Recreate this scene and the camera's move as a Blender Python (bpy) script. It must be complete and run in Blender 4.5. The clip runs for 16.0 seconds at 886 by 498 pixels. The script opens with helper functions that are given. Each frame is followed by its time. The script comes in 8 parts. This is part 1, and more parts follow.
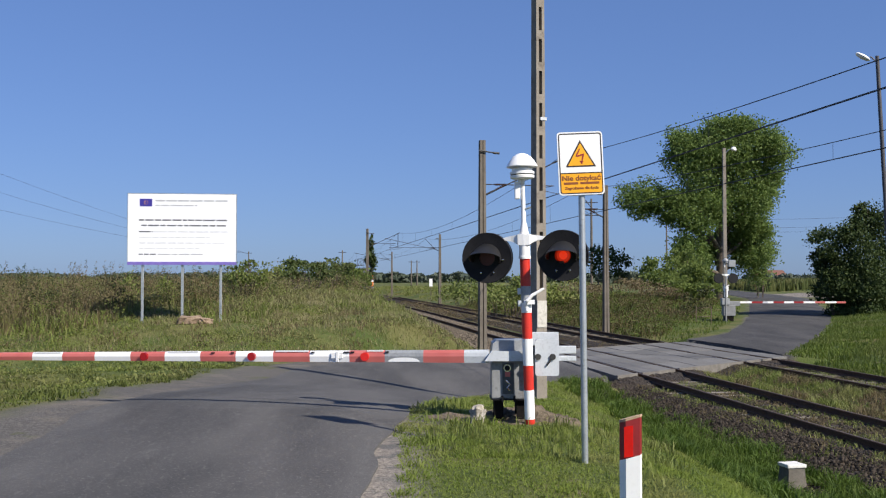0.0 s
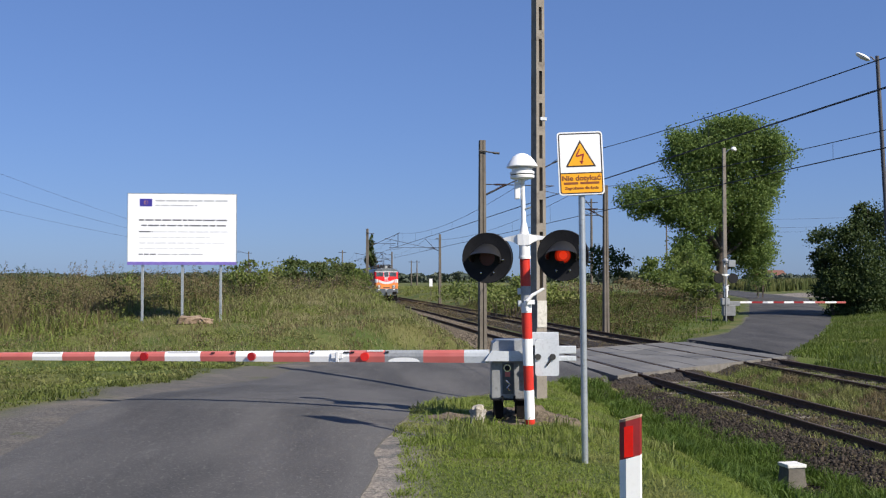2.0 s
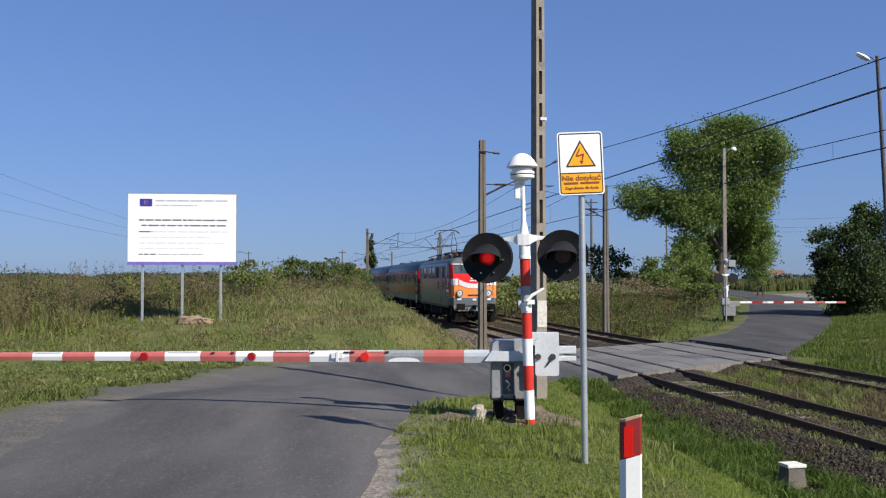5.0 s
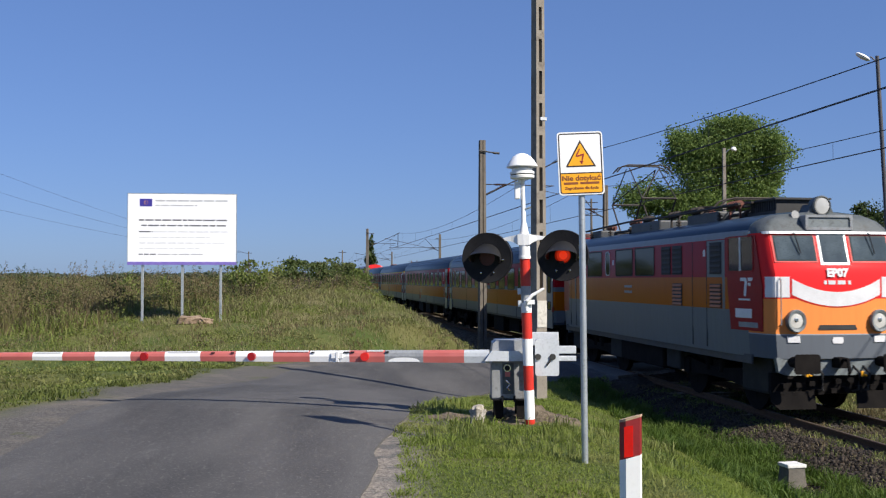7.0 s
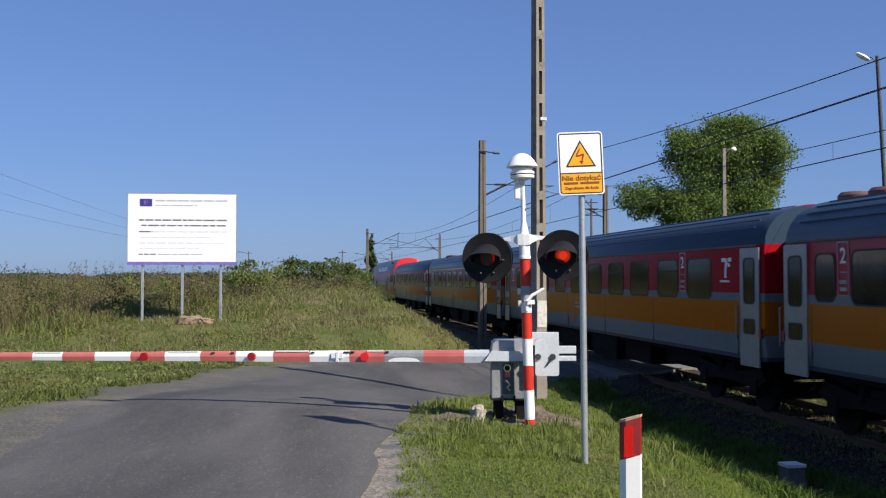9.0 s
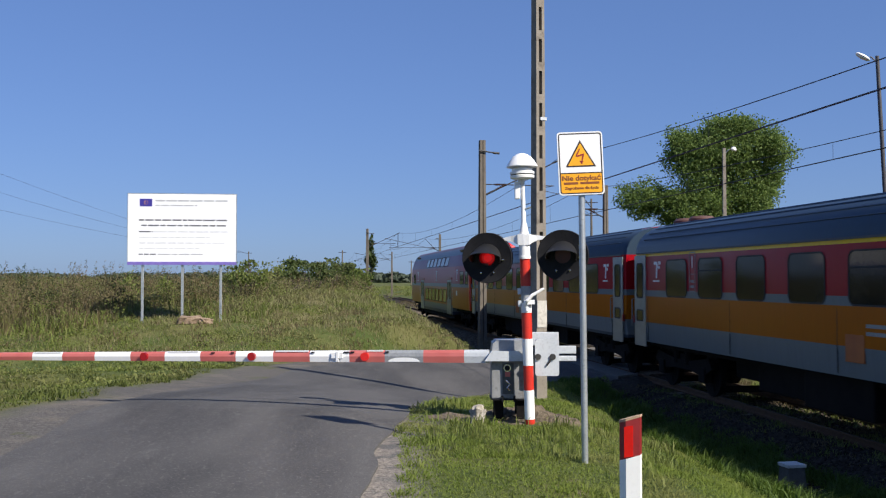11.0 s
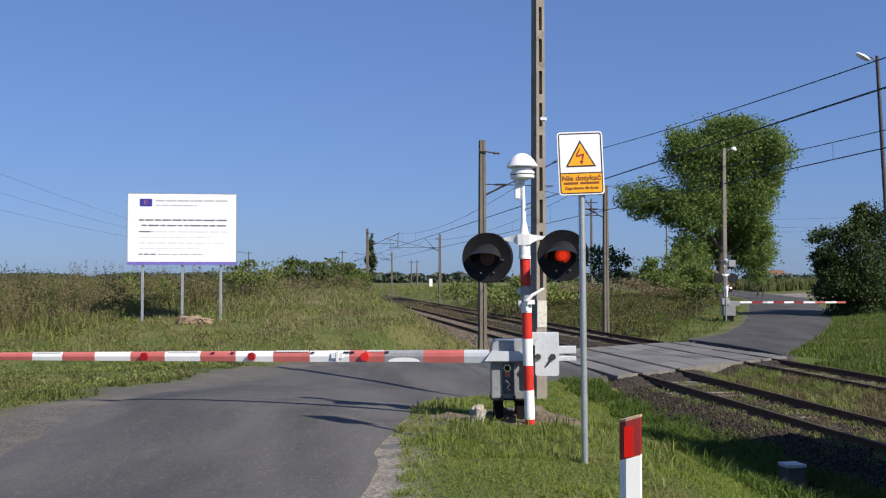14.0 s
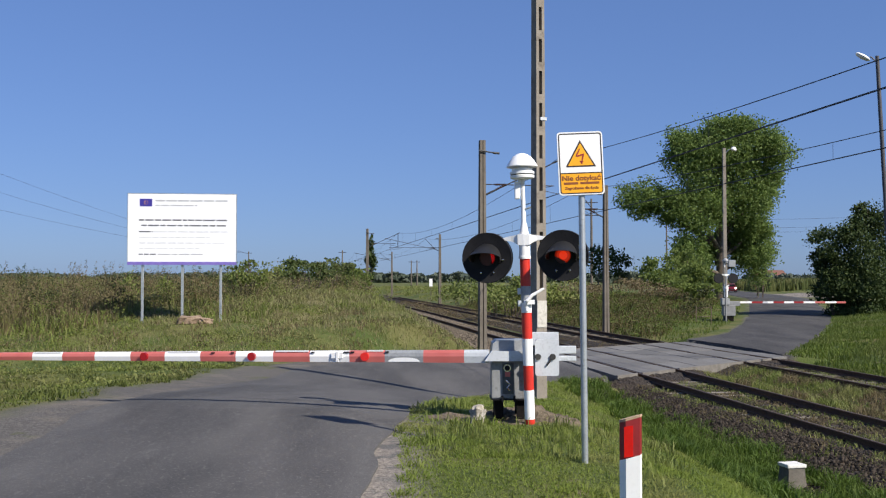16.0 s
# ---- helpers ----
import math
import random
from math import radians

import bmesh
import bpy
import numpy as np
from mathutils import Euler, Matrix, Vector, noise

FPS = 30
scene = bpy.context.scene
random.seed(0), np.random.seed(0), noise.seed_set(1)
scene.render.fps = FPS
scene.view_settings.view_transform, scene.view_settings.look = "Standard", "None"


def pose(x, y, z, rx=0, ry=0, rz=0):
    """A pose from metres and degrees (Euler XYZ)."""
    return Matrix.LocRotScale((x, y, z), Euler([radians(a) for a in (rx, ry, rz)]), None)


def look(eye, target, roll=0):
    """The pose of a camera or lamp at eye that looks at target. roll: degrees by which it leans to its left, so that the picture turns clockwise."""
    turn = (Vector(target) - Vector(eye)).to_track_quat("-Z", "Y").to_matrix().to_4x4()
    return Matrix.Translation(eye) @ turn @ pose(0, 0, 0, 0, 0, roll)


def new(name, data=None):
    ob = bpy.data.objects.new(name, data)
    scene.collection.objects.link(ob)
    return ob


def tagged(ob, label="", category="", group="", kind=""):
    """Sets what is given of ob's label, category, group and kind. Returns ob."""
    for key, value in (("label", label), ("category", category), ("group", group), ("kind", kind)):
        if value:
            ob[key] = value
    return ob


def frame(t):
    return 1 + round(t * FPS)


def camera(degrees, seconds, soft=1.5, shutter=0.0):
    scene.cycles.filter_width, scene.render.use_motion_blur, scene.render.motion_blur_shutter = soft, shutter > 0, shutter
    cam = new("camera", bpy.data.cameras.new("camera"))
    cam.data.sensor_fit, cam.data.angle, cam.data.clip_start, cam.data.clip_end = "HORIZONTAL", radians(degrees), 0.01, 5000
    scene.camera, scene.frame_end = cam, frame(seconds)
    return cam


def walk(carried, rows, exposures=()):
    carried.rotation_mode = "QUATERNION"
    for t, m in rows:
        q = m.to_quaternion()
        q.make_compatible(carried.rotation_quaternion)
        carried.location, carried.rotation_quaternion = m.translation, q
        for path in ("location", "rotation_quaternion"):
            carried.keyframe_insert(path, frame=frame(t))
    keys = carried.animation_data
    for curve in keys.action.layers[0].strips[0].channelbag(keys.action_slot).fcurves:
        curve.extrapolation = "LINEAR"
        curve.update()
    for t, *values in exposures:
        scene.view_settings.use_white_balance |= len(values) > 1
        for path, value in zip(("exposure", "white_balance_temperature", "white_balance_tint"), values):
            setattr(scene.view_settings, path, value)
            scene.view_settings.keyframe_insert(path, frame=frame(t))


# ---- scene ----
cam = camera(47.51, 16.0, soft=1.2, shutter=0.08)
EYE = (0.0, 0.0, 2.606)
walk(cam, [(0.0, pose(*EYE, 91.744, 0, 0)), (16.0, pose(*EYE, 91.744, 0, 0))], exposures=[(0.0, 0.45), (16.0, 0.45)])

# The railway: rail tops at z = 0, straight. s runs away along it, d is positive on the camera's side.
TRACK_X, TRACK_Y, TRACK_TURN = 6.5434, 25.259, 1.714774
TD = (math.cos(TRACK_TURN), math.sin(TRACK_TURN))
TN = (-math.sin(TRACK_TURN), math.cos(TRACK_TURN))
FAR_TRACK = -4.62


def rail(s, d, z=0.0):
    return Vector((TRACK_X + TD[0] * s + TN[0] * d, TRACK_Y + TD[1] * s + TN[1] * d, z))


# ---- light ----
SUN_TO = Vector((0.76 * math.cos(radians(39.5)), -0.65 * math.cos(radians(39.5)), math.sin(radians(39.5))))
world = bpy.data.worlds.new("world")
scene.world = world
world.use_nodes = True
wn = world.node_tree.nodes
sky = wn.new("ShaderNodeTexSky")
sky.sky_type, sky.sun_disc = "NISHITA", False
sky.sun_elevation, sky.sun_rotation = radians(39.5), math.atan2(SUN_TO.x, SUN_TO.y)
sky.air_density, sky.dust_density, sky.ozone_density = 1.0, 0.35, 3.0
wn["Background"].inputs["Strength"].default_value = 0.105
tint = wn.new("ShaderNodeMix")
tint.data_type, tint.blend_type = "RGBA", "MULTIPLY"
tint.inputs[0].default_value, tint.inputs[7].default_value = 1.0, (0.655, 0.925, 1.59, 1)
haze = wn.new("ShaderNodeGamma")
haze.inputs[1].default_value = 0.57
world.node_tree.links.new(sky.outputs[0], haze.inputs[0])
world.node_tree.links.new(haze.outputs[0], tint.inputs[6])
world.node_tree.links.new(tint.outputs[2], wn["Background"].inputs["Color"])
sun = new("sun", bpy.data.lights.new("sun", "SUN"))
sun.data.energy, sun.data.angle, sun.data.color = 5.0, radians(0.53), (1.0, 0.93, 0.82)
sun.matrix_world = look(SUN_TO * 100, (0, 0, 0))


# ---- materials ----
def nodes_of(name):
    m = bpy.data.materials.new(name)
    m.use_nodes = True
    return m, m.node_tree.nodes, m.node_tree.links


def mixcol(nt, a, b, fac, kind="MIX"):
    n = nt.nodes.new("ShaderNodeMix")
    n.data_type, n.blend_type = "RGBA", kind
    for sock, v in ((n.inputs[0], fac), (n.inputs[6], a), (n.inputs[7], b)):
        if isinstance(v, bpy.types.NodeSocket):
            nt.links.new(v, sock)
        elif isinstance(v, (int, float)):
            sock.default_value = v
        else:
            sock.default_value = (*v[:3], 1)
    return n.outputs[2]


def noise_tex(nt, vec, scale, detail=4.0, rough=0.55):
    n = nt.nodes.new("ShaderNodeTexNoise")
    n.inputs["Scale"].default_value, n.inputs["Detail"].default_value, n.inputs["Roughness"].default_value = scale, detail, rough
    nt.links.new(vec, n.inputs["Vector"])
    return n.outputs[0]


def ramp(nt, value, lo, hi):
    n = nt.nodes.new("ShaderNodeMapRange")
    n.inputs[1].default_value, n.inputs[2].default_value = lo, hi
    nt.links.new(value, n.inputs[0])
    return n.outputs[0]


def finish(nt, colour, rough, metal=0.0, bump=0.0, height=None, dist=0.02, spec=0.5, coat=0.0):
    b = nt.nodes["Principled BSDF"]
    if isinstance(colour, bpy.types.NodeSocket):
        nt.links.new(colour, b.inputs["Base Color"])
    else:
        b.inputs["Base Color"].default_value = (*colour, 1)
    if isinstance(rough, bpy.types.NodeSocket):
        nt.links.new(rough, b.inputs["Roughness"])
    else:
        b.inputs["Roughness"].default_value = rough
    b.inputs["Metallic"].default_value = metal
    b.inputs["Specular IOR Level"].default_value = spec
    b.inputs["Coat Weight"].default_value = coat
    if bump and height is not None:
        n = nt.nodes.new("ShaderNodeBump")
        n.inputs["Strength"].default_value, n.inputs["Distance"].default_value = bump, dist
        nt.links.new(height, n.inputs["Height"])
        nt.links.new(n.outputs[0], b.inputs["Normal"])


def coords(nt, which="Object"):
    return nt.nodes.new("ShaderNodeTexCoord").outputs[which]


def mat(name, c1, c2, scale=3.0, rough=0.7, metal=0.0, bump=0.2, fine=40.0, dirt=None, spec=0.5, dist=0.01, coat=0.0, vary=0.0, grain=0.72):
    """A surface of two tones with broad blotches and fine grain, and optional dirt."""
    m, ns, ls = nodes_of(name)
    nt = m.node_tree
    v = coords(nt)
    big, small = noise_tex(nt, v, scale), noise_tex(nt, v, fine, 3.0)
    col = mixcol(nt, c1, c2, ramp(nt, big, 0.35, 0.65))
    col = mixcol(nt, col, [x * grain for x in c1], ramp(nt, small, 0.52, 0.8))
    if dirt:
        col = mixcol(nt, col, dirt, ramp(nt, noise_tex(nt, v, scale * 2.7, 6.0, 0.7), 0.52, 0.72))
    if vary:
        rnd = nt.nodes.new("ShaderNodeObjectInfo").outputs["Random"]
        col = mixcol(nt, col, [x * (1 - vary) for x in c1], rnd)
    finish(nt, col, rough, metal, bump, small, dist, spec, coat)
    return m


def leafy(name, c1, c2, c3, scale=0.6, through_amount=0.35):
    """Leaves and blades: colour varies from piece to piece and in broad patches; light shines through."""
    m, ns, ls = nodes_of(name)
    nt = m.node_tree
    v = coords(nt)
    isl = nt.nodes.new("ShaderNodeNewGeometry").outputs["Random Per Island"]
    col = mixcol(nt, c1, c2, isl)
    col = mixcol(nt, col, c3, ramp(nt, noise_tex(nt, v, scale, 5.0), 0.48, 0.7))
    finish(nt, col, 0.6, spec=0.25)
    tr = ns.new("ShaderNodeBsdfTranslucent")
    ls.new(col, tr.inputs["Color"])
    mx = ns.new("ShaderNodeMixShader")
    mx.inputs[0].default_value = through_amount
    ls.new(ns["Principled BSDF"].outputs[0], mx.inputs[1])
    ls.new(tr.outputs[0], mx.inputs[2])
    ls.new(mx.outputs[0], ns["Material Output"].inputs["Surface"])
    return m


def glow(name, colour, strength, base=(0.2, 0.01, 0.01)):
    m, ns, ls = nodes_of(name)
    b = ns["Principled BSDF"]
    b.inputs["Base Color"].default_value = (*base, 1)
    b.inputs["Roughness"].default_value = 0.25
    b.inputs["Emission Color"].default_value = (*colour, 1)
    b.inputs["Emission Strength"].default_value = strength
    return m


def banded(name, bands, top=5.0, rough=0.3, dirt=(0.05, 0.022, 0.016), dirty=0.16):
    """Paint in level bands: (height, colour) from below upwards, with road dirt and streaks."""
    m, ns, ls = nodes_of(name)
    nt = m.node_tree
    v = coords(nt)
    sep = ns.new("ShaderNodeSeparateXYZ")
    ls.new(v, sep.inputs[0])
    div = ns.new("ShaderNodeMath")
    div.operation = "DIVIDE"
    ls.new(sep.outputs[2], div.inputs[0])
    div.inputs[1].default_value = top
    cr = ns.new("ShaderNodeValToRGB")
    cr.color_ramp.interpolation = "CONSTANT"
    while len(cr.color_ramp.elements) < len(bands):
        cr.color_ramp.elements.new(0.5)
    for e, (z, c) in zip(cr.color_ramp.elements, sorted(bands)):
        e.position, e.color = max(0.0, z / top), (*c, 1)
    ls.new(div.outputs[0], cr.inputs[0])
    mp = ns.new("ShaderNodeMapping")
    mp.inputs["Scale"].default_value = (5.0, 5.0, 0.5)
    ls.new(v, mp.inputs[0])
    streak = ramp(nt, noise_tex(nt, mp.outputs[0], 2.0, 6.0, 0.65), 0.42, 0.8)
    amount = ns.new("ShaderNodeMath")
    amount.operation = "MULTIPLY"
    ls.new(streak, amount.inputs[0])
    amount.inputs[1].default_value = dirty
    col = mixcol(nt, cr.outputs[0], dirt, amount.outputs[0])
    finish(nt, col, rough, bump=0.03, height=noise_tex(nt, v, 2.5), dist=0.02, spec=0.07)
    return m


# Livery for the sides, darkened below the cab-front paint to hold their shade.
SHADED_RED, SHADED_ORANGE, SHADED_PALE, ROOFGREY = (0.33, 0.005, 0.013), (0.44, 0.115, 0.004), (0.165, 0.185, 0.19), (0.036, 0.062, 0.098)
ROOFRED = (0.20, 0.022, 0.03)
M = {}
M["steel"] = mat("galvanised_steel", (0.42, 0.45, 0.47), (0.52, 0.55, 0.57), 6, 0.42, 0.6, 0.05)
M["grey_paint"] = mat("grey_paint", (0.27, 0.285, 0.30), (0.33, 0.345, 0.36), 5, 0.45, 0, 0.05, dirt=(0.22, 0.22, 0.215))
M["light_grey_paint"] = mat("light_grey_paint", (0.50, 0.53, 0.57), (0.56, 0.59, 0.62), 5, 0.4, 0, 0.05)
M["box_grey"] = mat("box_grey", (0.20, 0.205, 0.21), (0.25, 0.255, 0.26), 5, 0.5, 0, 0.08, dirt=(0.16, 0.15, 0.14))
M["white"] = mat("white_paint", (0.87, 0.87, 0.86), (0.83, 0.83, 0.82), 6, 0.4, 0, 0.04, grain=0.92)
M["red"] = mat("signal_red_paint", (0.62, 0.035, 0.02), (0.52, 0.03, 0.02), 6, 0.4, 0, 0.04)
M["pale_red"] = mat("faded_red_film", (0.56, 0.16, 0.14), (0.50, 0.125, 0.11), 3, 0.35, 0, 0.04, grain=0.9)
M["dark_red"] = mat("dark_red_film", (0.30, 0.03, 0.03), (0.24, 0.02, 0.025), 6, 0.35, 0, 0.04)
M["black"] = mat("matt_black", (0.014, 0.014, 0.016), (0.020, 0.020, 0.022), 6, 0.6, 0, 0.05, spec=0.15)
M["bracket_black"] = mat("bracket_black", (0.03, 0.03, 0.03), (0.04, 0.038, 0.035), 6, 0.6, 0, 0.1)
M["concrete"] = mat("pole_concrete", (0.20, 0.175, 0.145), (0.275, 0.245, 0.205), 1.6, 0.9, 0, 0.35, 30, dirt=(0.12, 0.10, 0.082))
M["mast_concrete"] = mat("mast_concrete", (0.115, 0.098, 0.08), (0.16, 0.14, 0.115), 1.6, 0.9, 0, 0.35, 30, dirt=(0.075, 0.064, 0.052))
M["slab"] = mat("slab_concrete", (0.155, 0.150, 0.142), (0.20, 0.193, 0.182), 1.2, 0.85, 0, 0.3, 30, dirt=(0.105, 0.10, 0.094), vary=0.3)
M["pale_concrete"] = mat("pale_concrete", (0.50, 0.48, 0.43), (0.60, 0.58, 0.53), 5, 0.9, 0, 0.4, 40, dirt=(0.28, 0.26, 0.22))
M["rail"] = mat("rusty_rail", (0.095, 0.056, 0.036), (0.13, 0.075, 0.046), 8, 0.85, 0.0, 0.2, spec=0.15)
M["rail_top"] = mat("worn_rail_top", (0.105, 0.080, 0.060), (0.075, 0.056, 0.042), 8, 0.6, 0.1, 0.03, spec=0.25)
M["kerb"] = mat("kerb_concrete", (0.13, 0.12, 0.105), (0.19, 0.175, 0.155), 4, 0.9, 0, 0.4, 30, dirt=(0.13, 0.115, 0.10))
M["sleeper"] = mat("sleeper", (0.17, 0.145, 0.11), (0.27, 0.235, 0.185), 3, 0.95, 0, 0.4, 40, dirt=(0.07, 0.06, 0.045), vary=0.45)
M["wood"] = mat("pole_wood", (0.20, 0.13, 0.08), (0.27, 0.18, 0.11), 4, 0.85, 0, 0.3)
M["wire"] = mat("wire", (0.035, 0.035, 0.04), (0.045, 0.045, 0.05), 4, 0.6, 0.3, 0)
M["brown_iron"] = mat("brown_iron", (0.10, 0.075, 0.055), (0.14, 0.10, 0.075), 4, 0.75, 0.2, 0.2)
M["porcelain"] = mat("porcelain", (0.035, 0.022, 0.018), (0.05, 0.03, 0.024), 4, 0.25, 0, 0)
M["rubber"] = mat("rubber", (0.02, 0.02, 0.021), (0.028, 0.027, 0.026), 6, 0.75, 0, 0.1)
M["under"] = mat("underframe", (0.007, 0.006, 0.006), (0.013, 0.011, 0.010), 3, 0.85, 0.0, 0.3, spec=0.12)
M["beam"] = mat("beam_grey", (0.15, 0.175, 0.185), (0.19, 0.215, 0.225), 3, 0.5, 0, 0.1, dirt=(0.05, 0.048, 0.045))
M["dark_iron"] = mat("dark_iron", (0.035, 0.028, 0.024), (0.055, 0.044, 0.036), 4, 0.7, 0.2, 0.2)
M["red_iron"] = mat("red_oxide_iron", (0.13, 0.045, 0.03), (0.17, 0.06, 0.04), 4, 0.7, 0.1, 0.2)
M["yellow_sign"] = mat("amber_film", (0.86, 0.40, 0.012), (0.82, 0.37, 0.012), 6, 0.4, 0, 0, grain=0.95)
M["sign_white"] = mat("sign_white", (0.82, 0.83, 0.84), (0.80, 0.81, 0.82), 6, 0.4, 0, 0, grain=0.96)
M["brown_ink"] = mat("brown_ink", (0.20, 0.06, 0.012), (0.23, 0.07, 0.015), 6, 0.5, 0, 0)
M["ink"] = mat("ink", (0.035, 0.02, 0.015), (0.04, 0.025, 0.02), 6, 0.5, 0, 0)
M["grey_ink"] = mat("grey_ink", (0.42, 0.43, 0.46), (0.46, 0.47, 0.50), 6, 0.5, 0, 0)
M["dark_ink"] = mat("dark_ink", (0.14, 0.14, 0.16), (0.18, 0.18, 0.2), 6, 0.5, 0, 0)
M["flag_blue"] = mat("flag_blue", (0.035, 0.03, 0.25), (0.045, 0.035, 0.28), 6, 0.45, 0, 0)
M["rail_trim"] = mat("violet_trim", (0.16, 0.12, 0.42), (0.19, 0.14, 0.46), 6, 0.5, 0, 0)
M["train_white"] = mat("train_white", (0.74, 0.74, 0.75), (0.66, 0.66, 0.67), 4, 0.35, 0, 0.03)
M["train_red"] = mat("train_red", (0.72, 0.025, 0.018), (0.66, 0.022, 0.018), 4, 0.3, 0, 0.03, coat=0.3)
M["train_grey"] = mat("train_grey", (0.042, 0.048, 0.055), (0.06, 0.066, 0.074), 3, 0.55, 0, 0.05, dirt=(0.04, 0.036, 0.033))
M["train_pale"] = mat("train_pale", (0.22, 0.235, 0.25), (0.27, 0.285, 0.30), 3, 0.4, 0, 0.05, dirt=(0.15, 0.14, 0.13))
M["lamp_glass"] = mat("lamp_glass", (0.75, 0.77, 0.78), (0.85, 0.86, 0.87), 9, 0.12, 0.5, 0.1)
M["chrome"] = mat("chrome", (0.6, 0.6, 0.6), (0.7, 0.7, 0.7), 4, 0.2, 1.0, 0)
M["earth"] = mat("earth", (0.105, 0.082, 0.056), (0.165, 0.13, 0.09), 5, 0.95, 0, 1.0, 22, dirt=(0.07, 0.06, 0.035), dist=0.04)
M["glass"] = mat("dark_glass", (0.010, 0.011, 0.010), (0.018, 0.018, 0.015), 2, 0.08, 0, 0.0, spec=0.15)
M["coach"] = banded("coach_paint", [(0.0, (0.06, 0.075, 0.09)), (1.13, SHADED_PALE), (1.53, SHADED_ORANGE), (2.17, SHADED_PALE), (2.33, SHADED_RED), (3.27, ROOFGREY), (3.99, ROOFRED)])
M["first_class"] = banded("coach_paint_first", [(0.0, SHADED_PALE), (1.53, SHADED_ORANGE), (2.17, SHADED_PALE), (2.33, SHADED_RED), (3.17, (0.8, 0.5, 0.02)), (3.27, ROOFGREY), (3.99, ROOFRED)])
M["loco"] = banded("loco_paint", [(0.0, SHADED_PALE), (2.0, SHADED_ORANGE), (2.65, SHADED_RED), (3.42, (0.28, 0.295, 0.31)), (3.56, ROOFGREY)])
M["deck"] = banded("double_deck_paint", [(0.0, (0.045, 0.06, 0.08)), (0.80, SHADED_PALE), (1.15, SHADED_ORANGE), (2.18, SHADED_PALE), (2.37, (0.34, 0.005, 0.012)), (3.33, (0.17, 0.005, 0.052)), (3.95, (0.11, 0.125, 0.135)), (4.33, (0.11, 0.045, 0.045))])
M["deck_end"] = banded("double_deck_end_paint", [(0.0, SHADED_ORANGE), (2.18, SHADED_PALE), (2.37, (0.34, 0.005, 0.012)), (3.33, (0.17, 0.005, 0.052)), (3.95, (0.11, 0.125, 0.135)), (4.33, (0.11, 0.045, 0.045))])
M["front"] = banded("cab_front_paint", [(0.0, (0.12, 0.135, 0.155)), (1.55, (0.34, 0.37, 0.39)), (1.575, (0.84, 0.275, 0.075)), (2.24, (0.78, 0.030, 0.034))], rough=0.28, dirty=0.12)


# ---- mesh helpers ----
def part(name, bm, material, parent=None, label="", smooth=False, m=None):
    me = bpy.data.meshes.new(name)
    bmesh.ops.recalc_face_normals(bm, faces=bm.faces)
    bm.to_mesh(me)
    bm.free()
    if smooth:
        me.shade_smooth()
        me.set_sharp_from_angle(angle=radians(35))
    me.materials.append(material)
    ob = new(name, me)
    if parent is not None:
        ob.parent = parent
    if m is not None:
        ob.matrix_basis = m
    if label:
        ob["label"] = label
    return ob


def raw(name, verts, faces, material, parent=None, label=""):
    me = bpy.data.meshes.new(name)
    me.from_pydata(verts, [], faces)
    me.materials.append(material)
    ob = new(name, me)
    if parent is not None:
        ob.parent = parent
    if label:
        ob["label"] = label
    return ob


def thing(name, label, category, group="", m=None):
    ob = new(name)
    ob.empty_display_size = 0.2
    if m is not None:
        ob.matrix_basis = m
    return tagged(ob, label, category, group)


def box(bm, x0, x1, y0, y1, z0, z1, bevel=0.0, m=None):
    vs = [bm.verts.new((x, y, z)) for x in (x0, x1) for y in (y0, y1) for z in (z0, z1)]
    fs = [bm.faces.new([vs[i] for i in q]) for q in ((0, 1, 3, 2), (4, 6, 7, 5), (0, 4, 5, 1), (2, 3, 7, 6), (0, 2, 6, 4), (1, 5, 7, 3))]
    if bevel:
        es = list({e for f in fs for e in f.edges})
        r = bmesh.ops.bevel(bm, geom=es, offset=bevel, segments=2, profile=0.6, affect="EDGES")
        vs = list({v for f in r["faces"] for v in f.verts} | {v for v in vs if v.is_valid})
    if m is not None:
        bmesh.ops.transform(bm, matrix=m, verts=[v for v in vs if v.is_valid])
    return bm


def ring_loft(bm, rings, cap=True, closed=True):
    rows = [[bm.verts.new(p) for p in r] for r in rings]
    n = len(rows[0])
    for a, b in zip(rows, rows[1:]):
        for i in range(n if closed else n - 1):
            j = (i + 1) % n
            bm.faces.new((a[i], a[j], b[j], b[i]))
    if cap and closed:
        bm.faces.new(rows[0])
        bm.faces.new(rows[-1][::-1])
    return bm


def tube(bm, points, radius, seg=8, cap=True):
    """A round bar through points; radius is one number or one for each point."""
    ps = [Vector(p) for p in points]
    rs = radius if isinstance(radius, (list, tuple)) else [radius] * len(ps)
    rings = []
    for i, p in enumerate(ps):
        way = (ps[min(i + 1, len(ps) - 1)] - ps[max(i - 1, 0)]).normalized()
        side = way.cross(Vector((0, 0, 1)) if abs(way.z) < 0.95 else Vector((1, 0, 0))).normalized()
        up = side.cross(way)
        rings.append([p + rs[i] * (side * math.cos(a) + up * math.sin(a)) for a in (2 * math.pi * k / seg for k in range(seg))])
    return ring_loft(bm, rings, cap)


def lathe(bm, profile, seg=24, m=None):
    """Turns (radius, height) pairs about z."""
    m = m or Matrix()
    rings = [[m @ Vector((r * math.cos(2 * math.pi * k / seg), r * math.sin(2 * math.pi * k / seg), z)) for k in range(seg)] for r, z in profile]
    return ring_loft(bm, rings)


def slab(bm, outline, a, b, m=None):
    """A flat shape given in (u, v), from height a to b along its normal; m brings (u, v, w) to its place."""
    m = m or Matrix()
    return ring_loft(bm, [[m @ Vector((u, v, w)) for u, v in outline] for w in (a, b)])


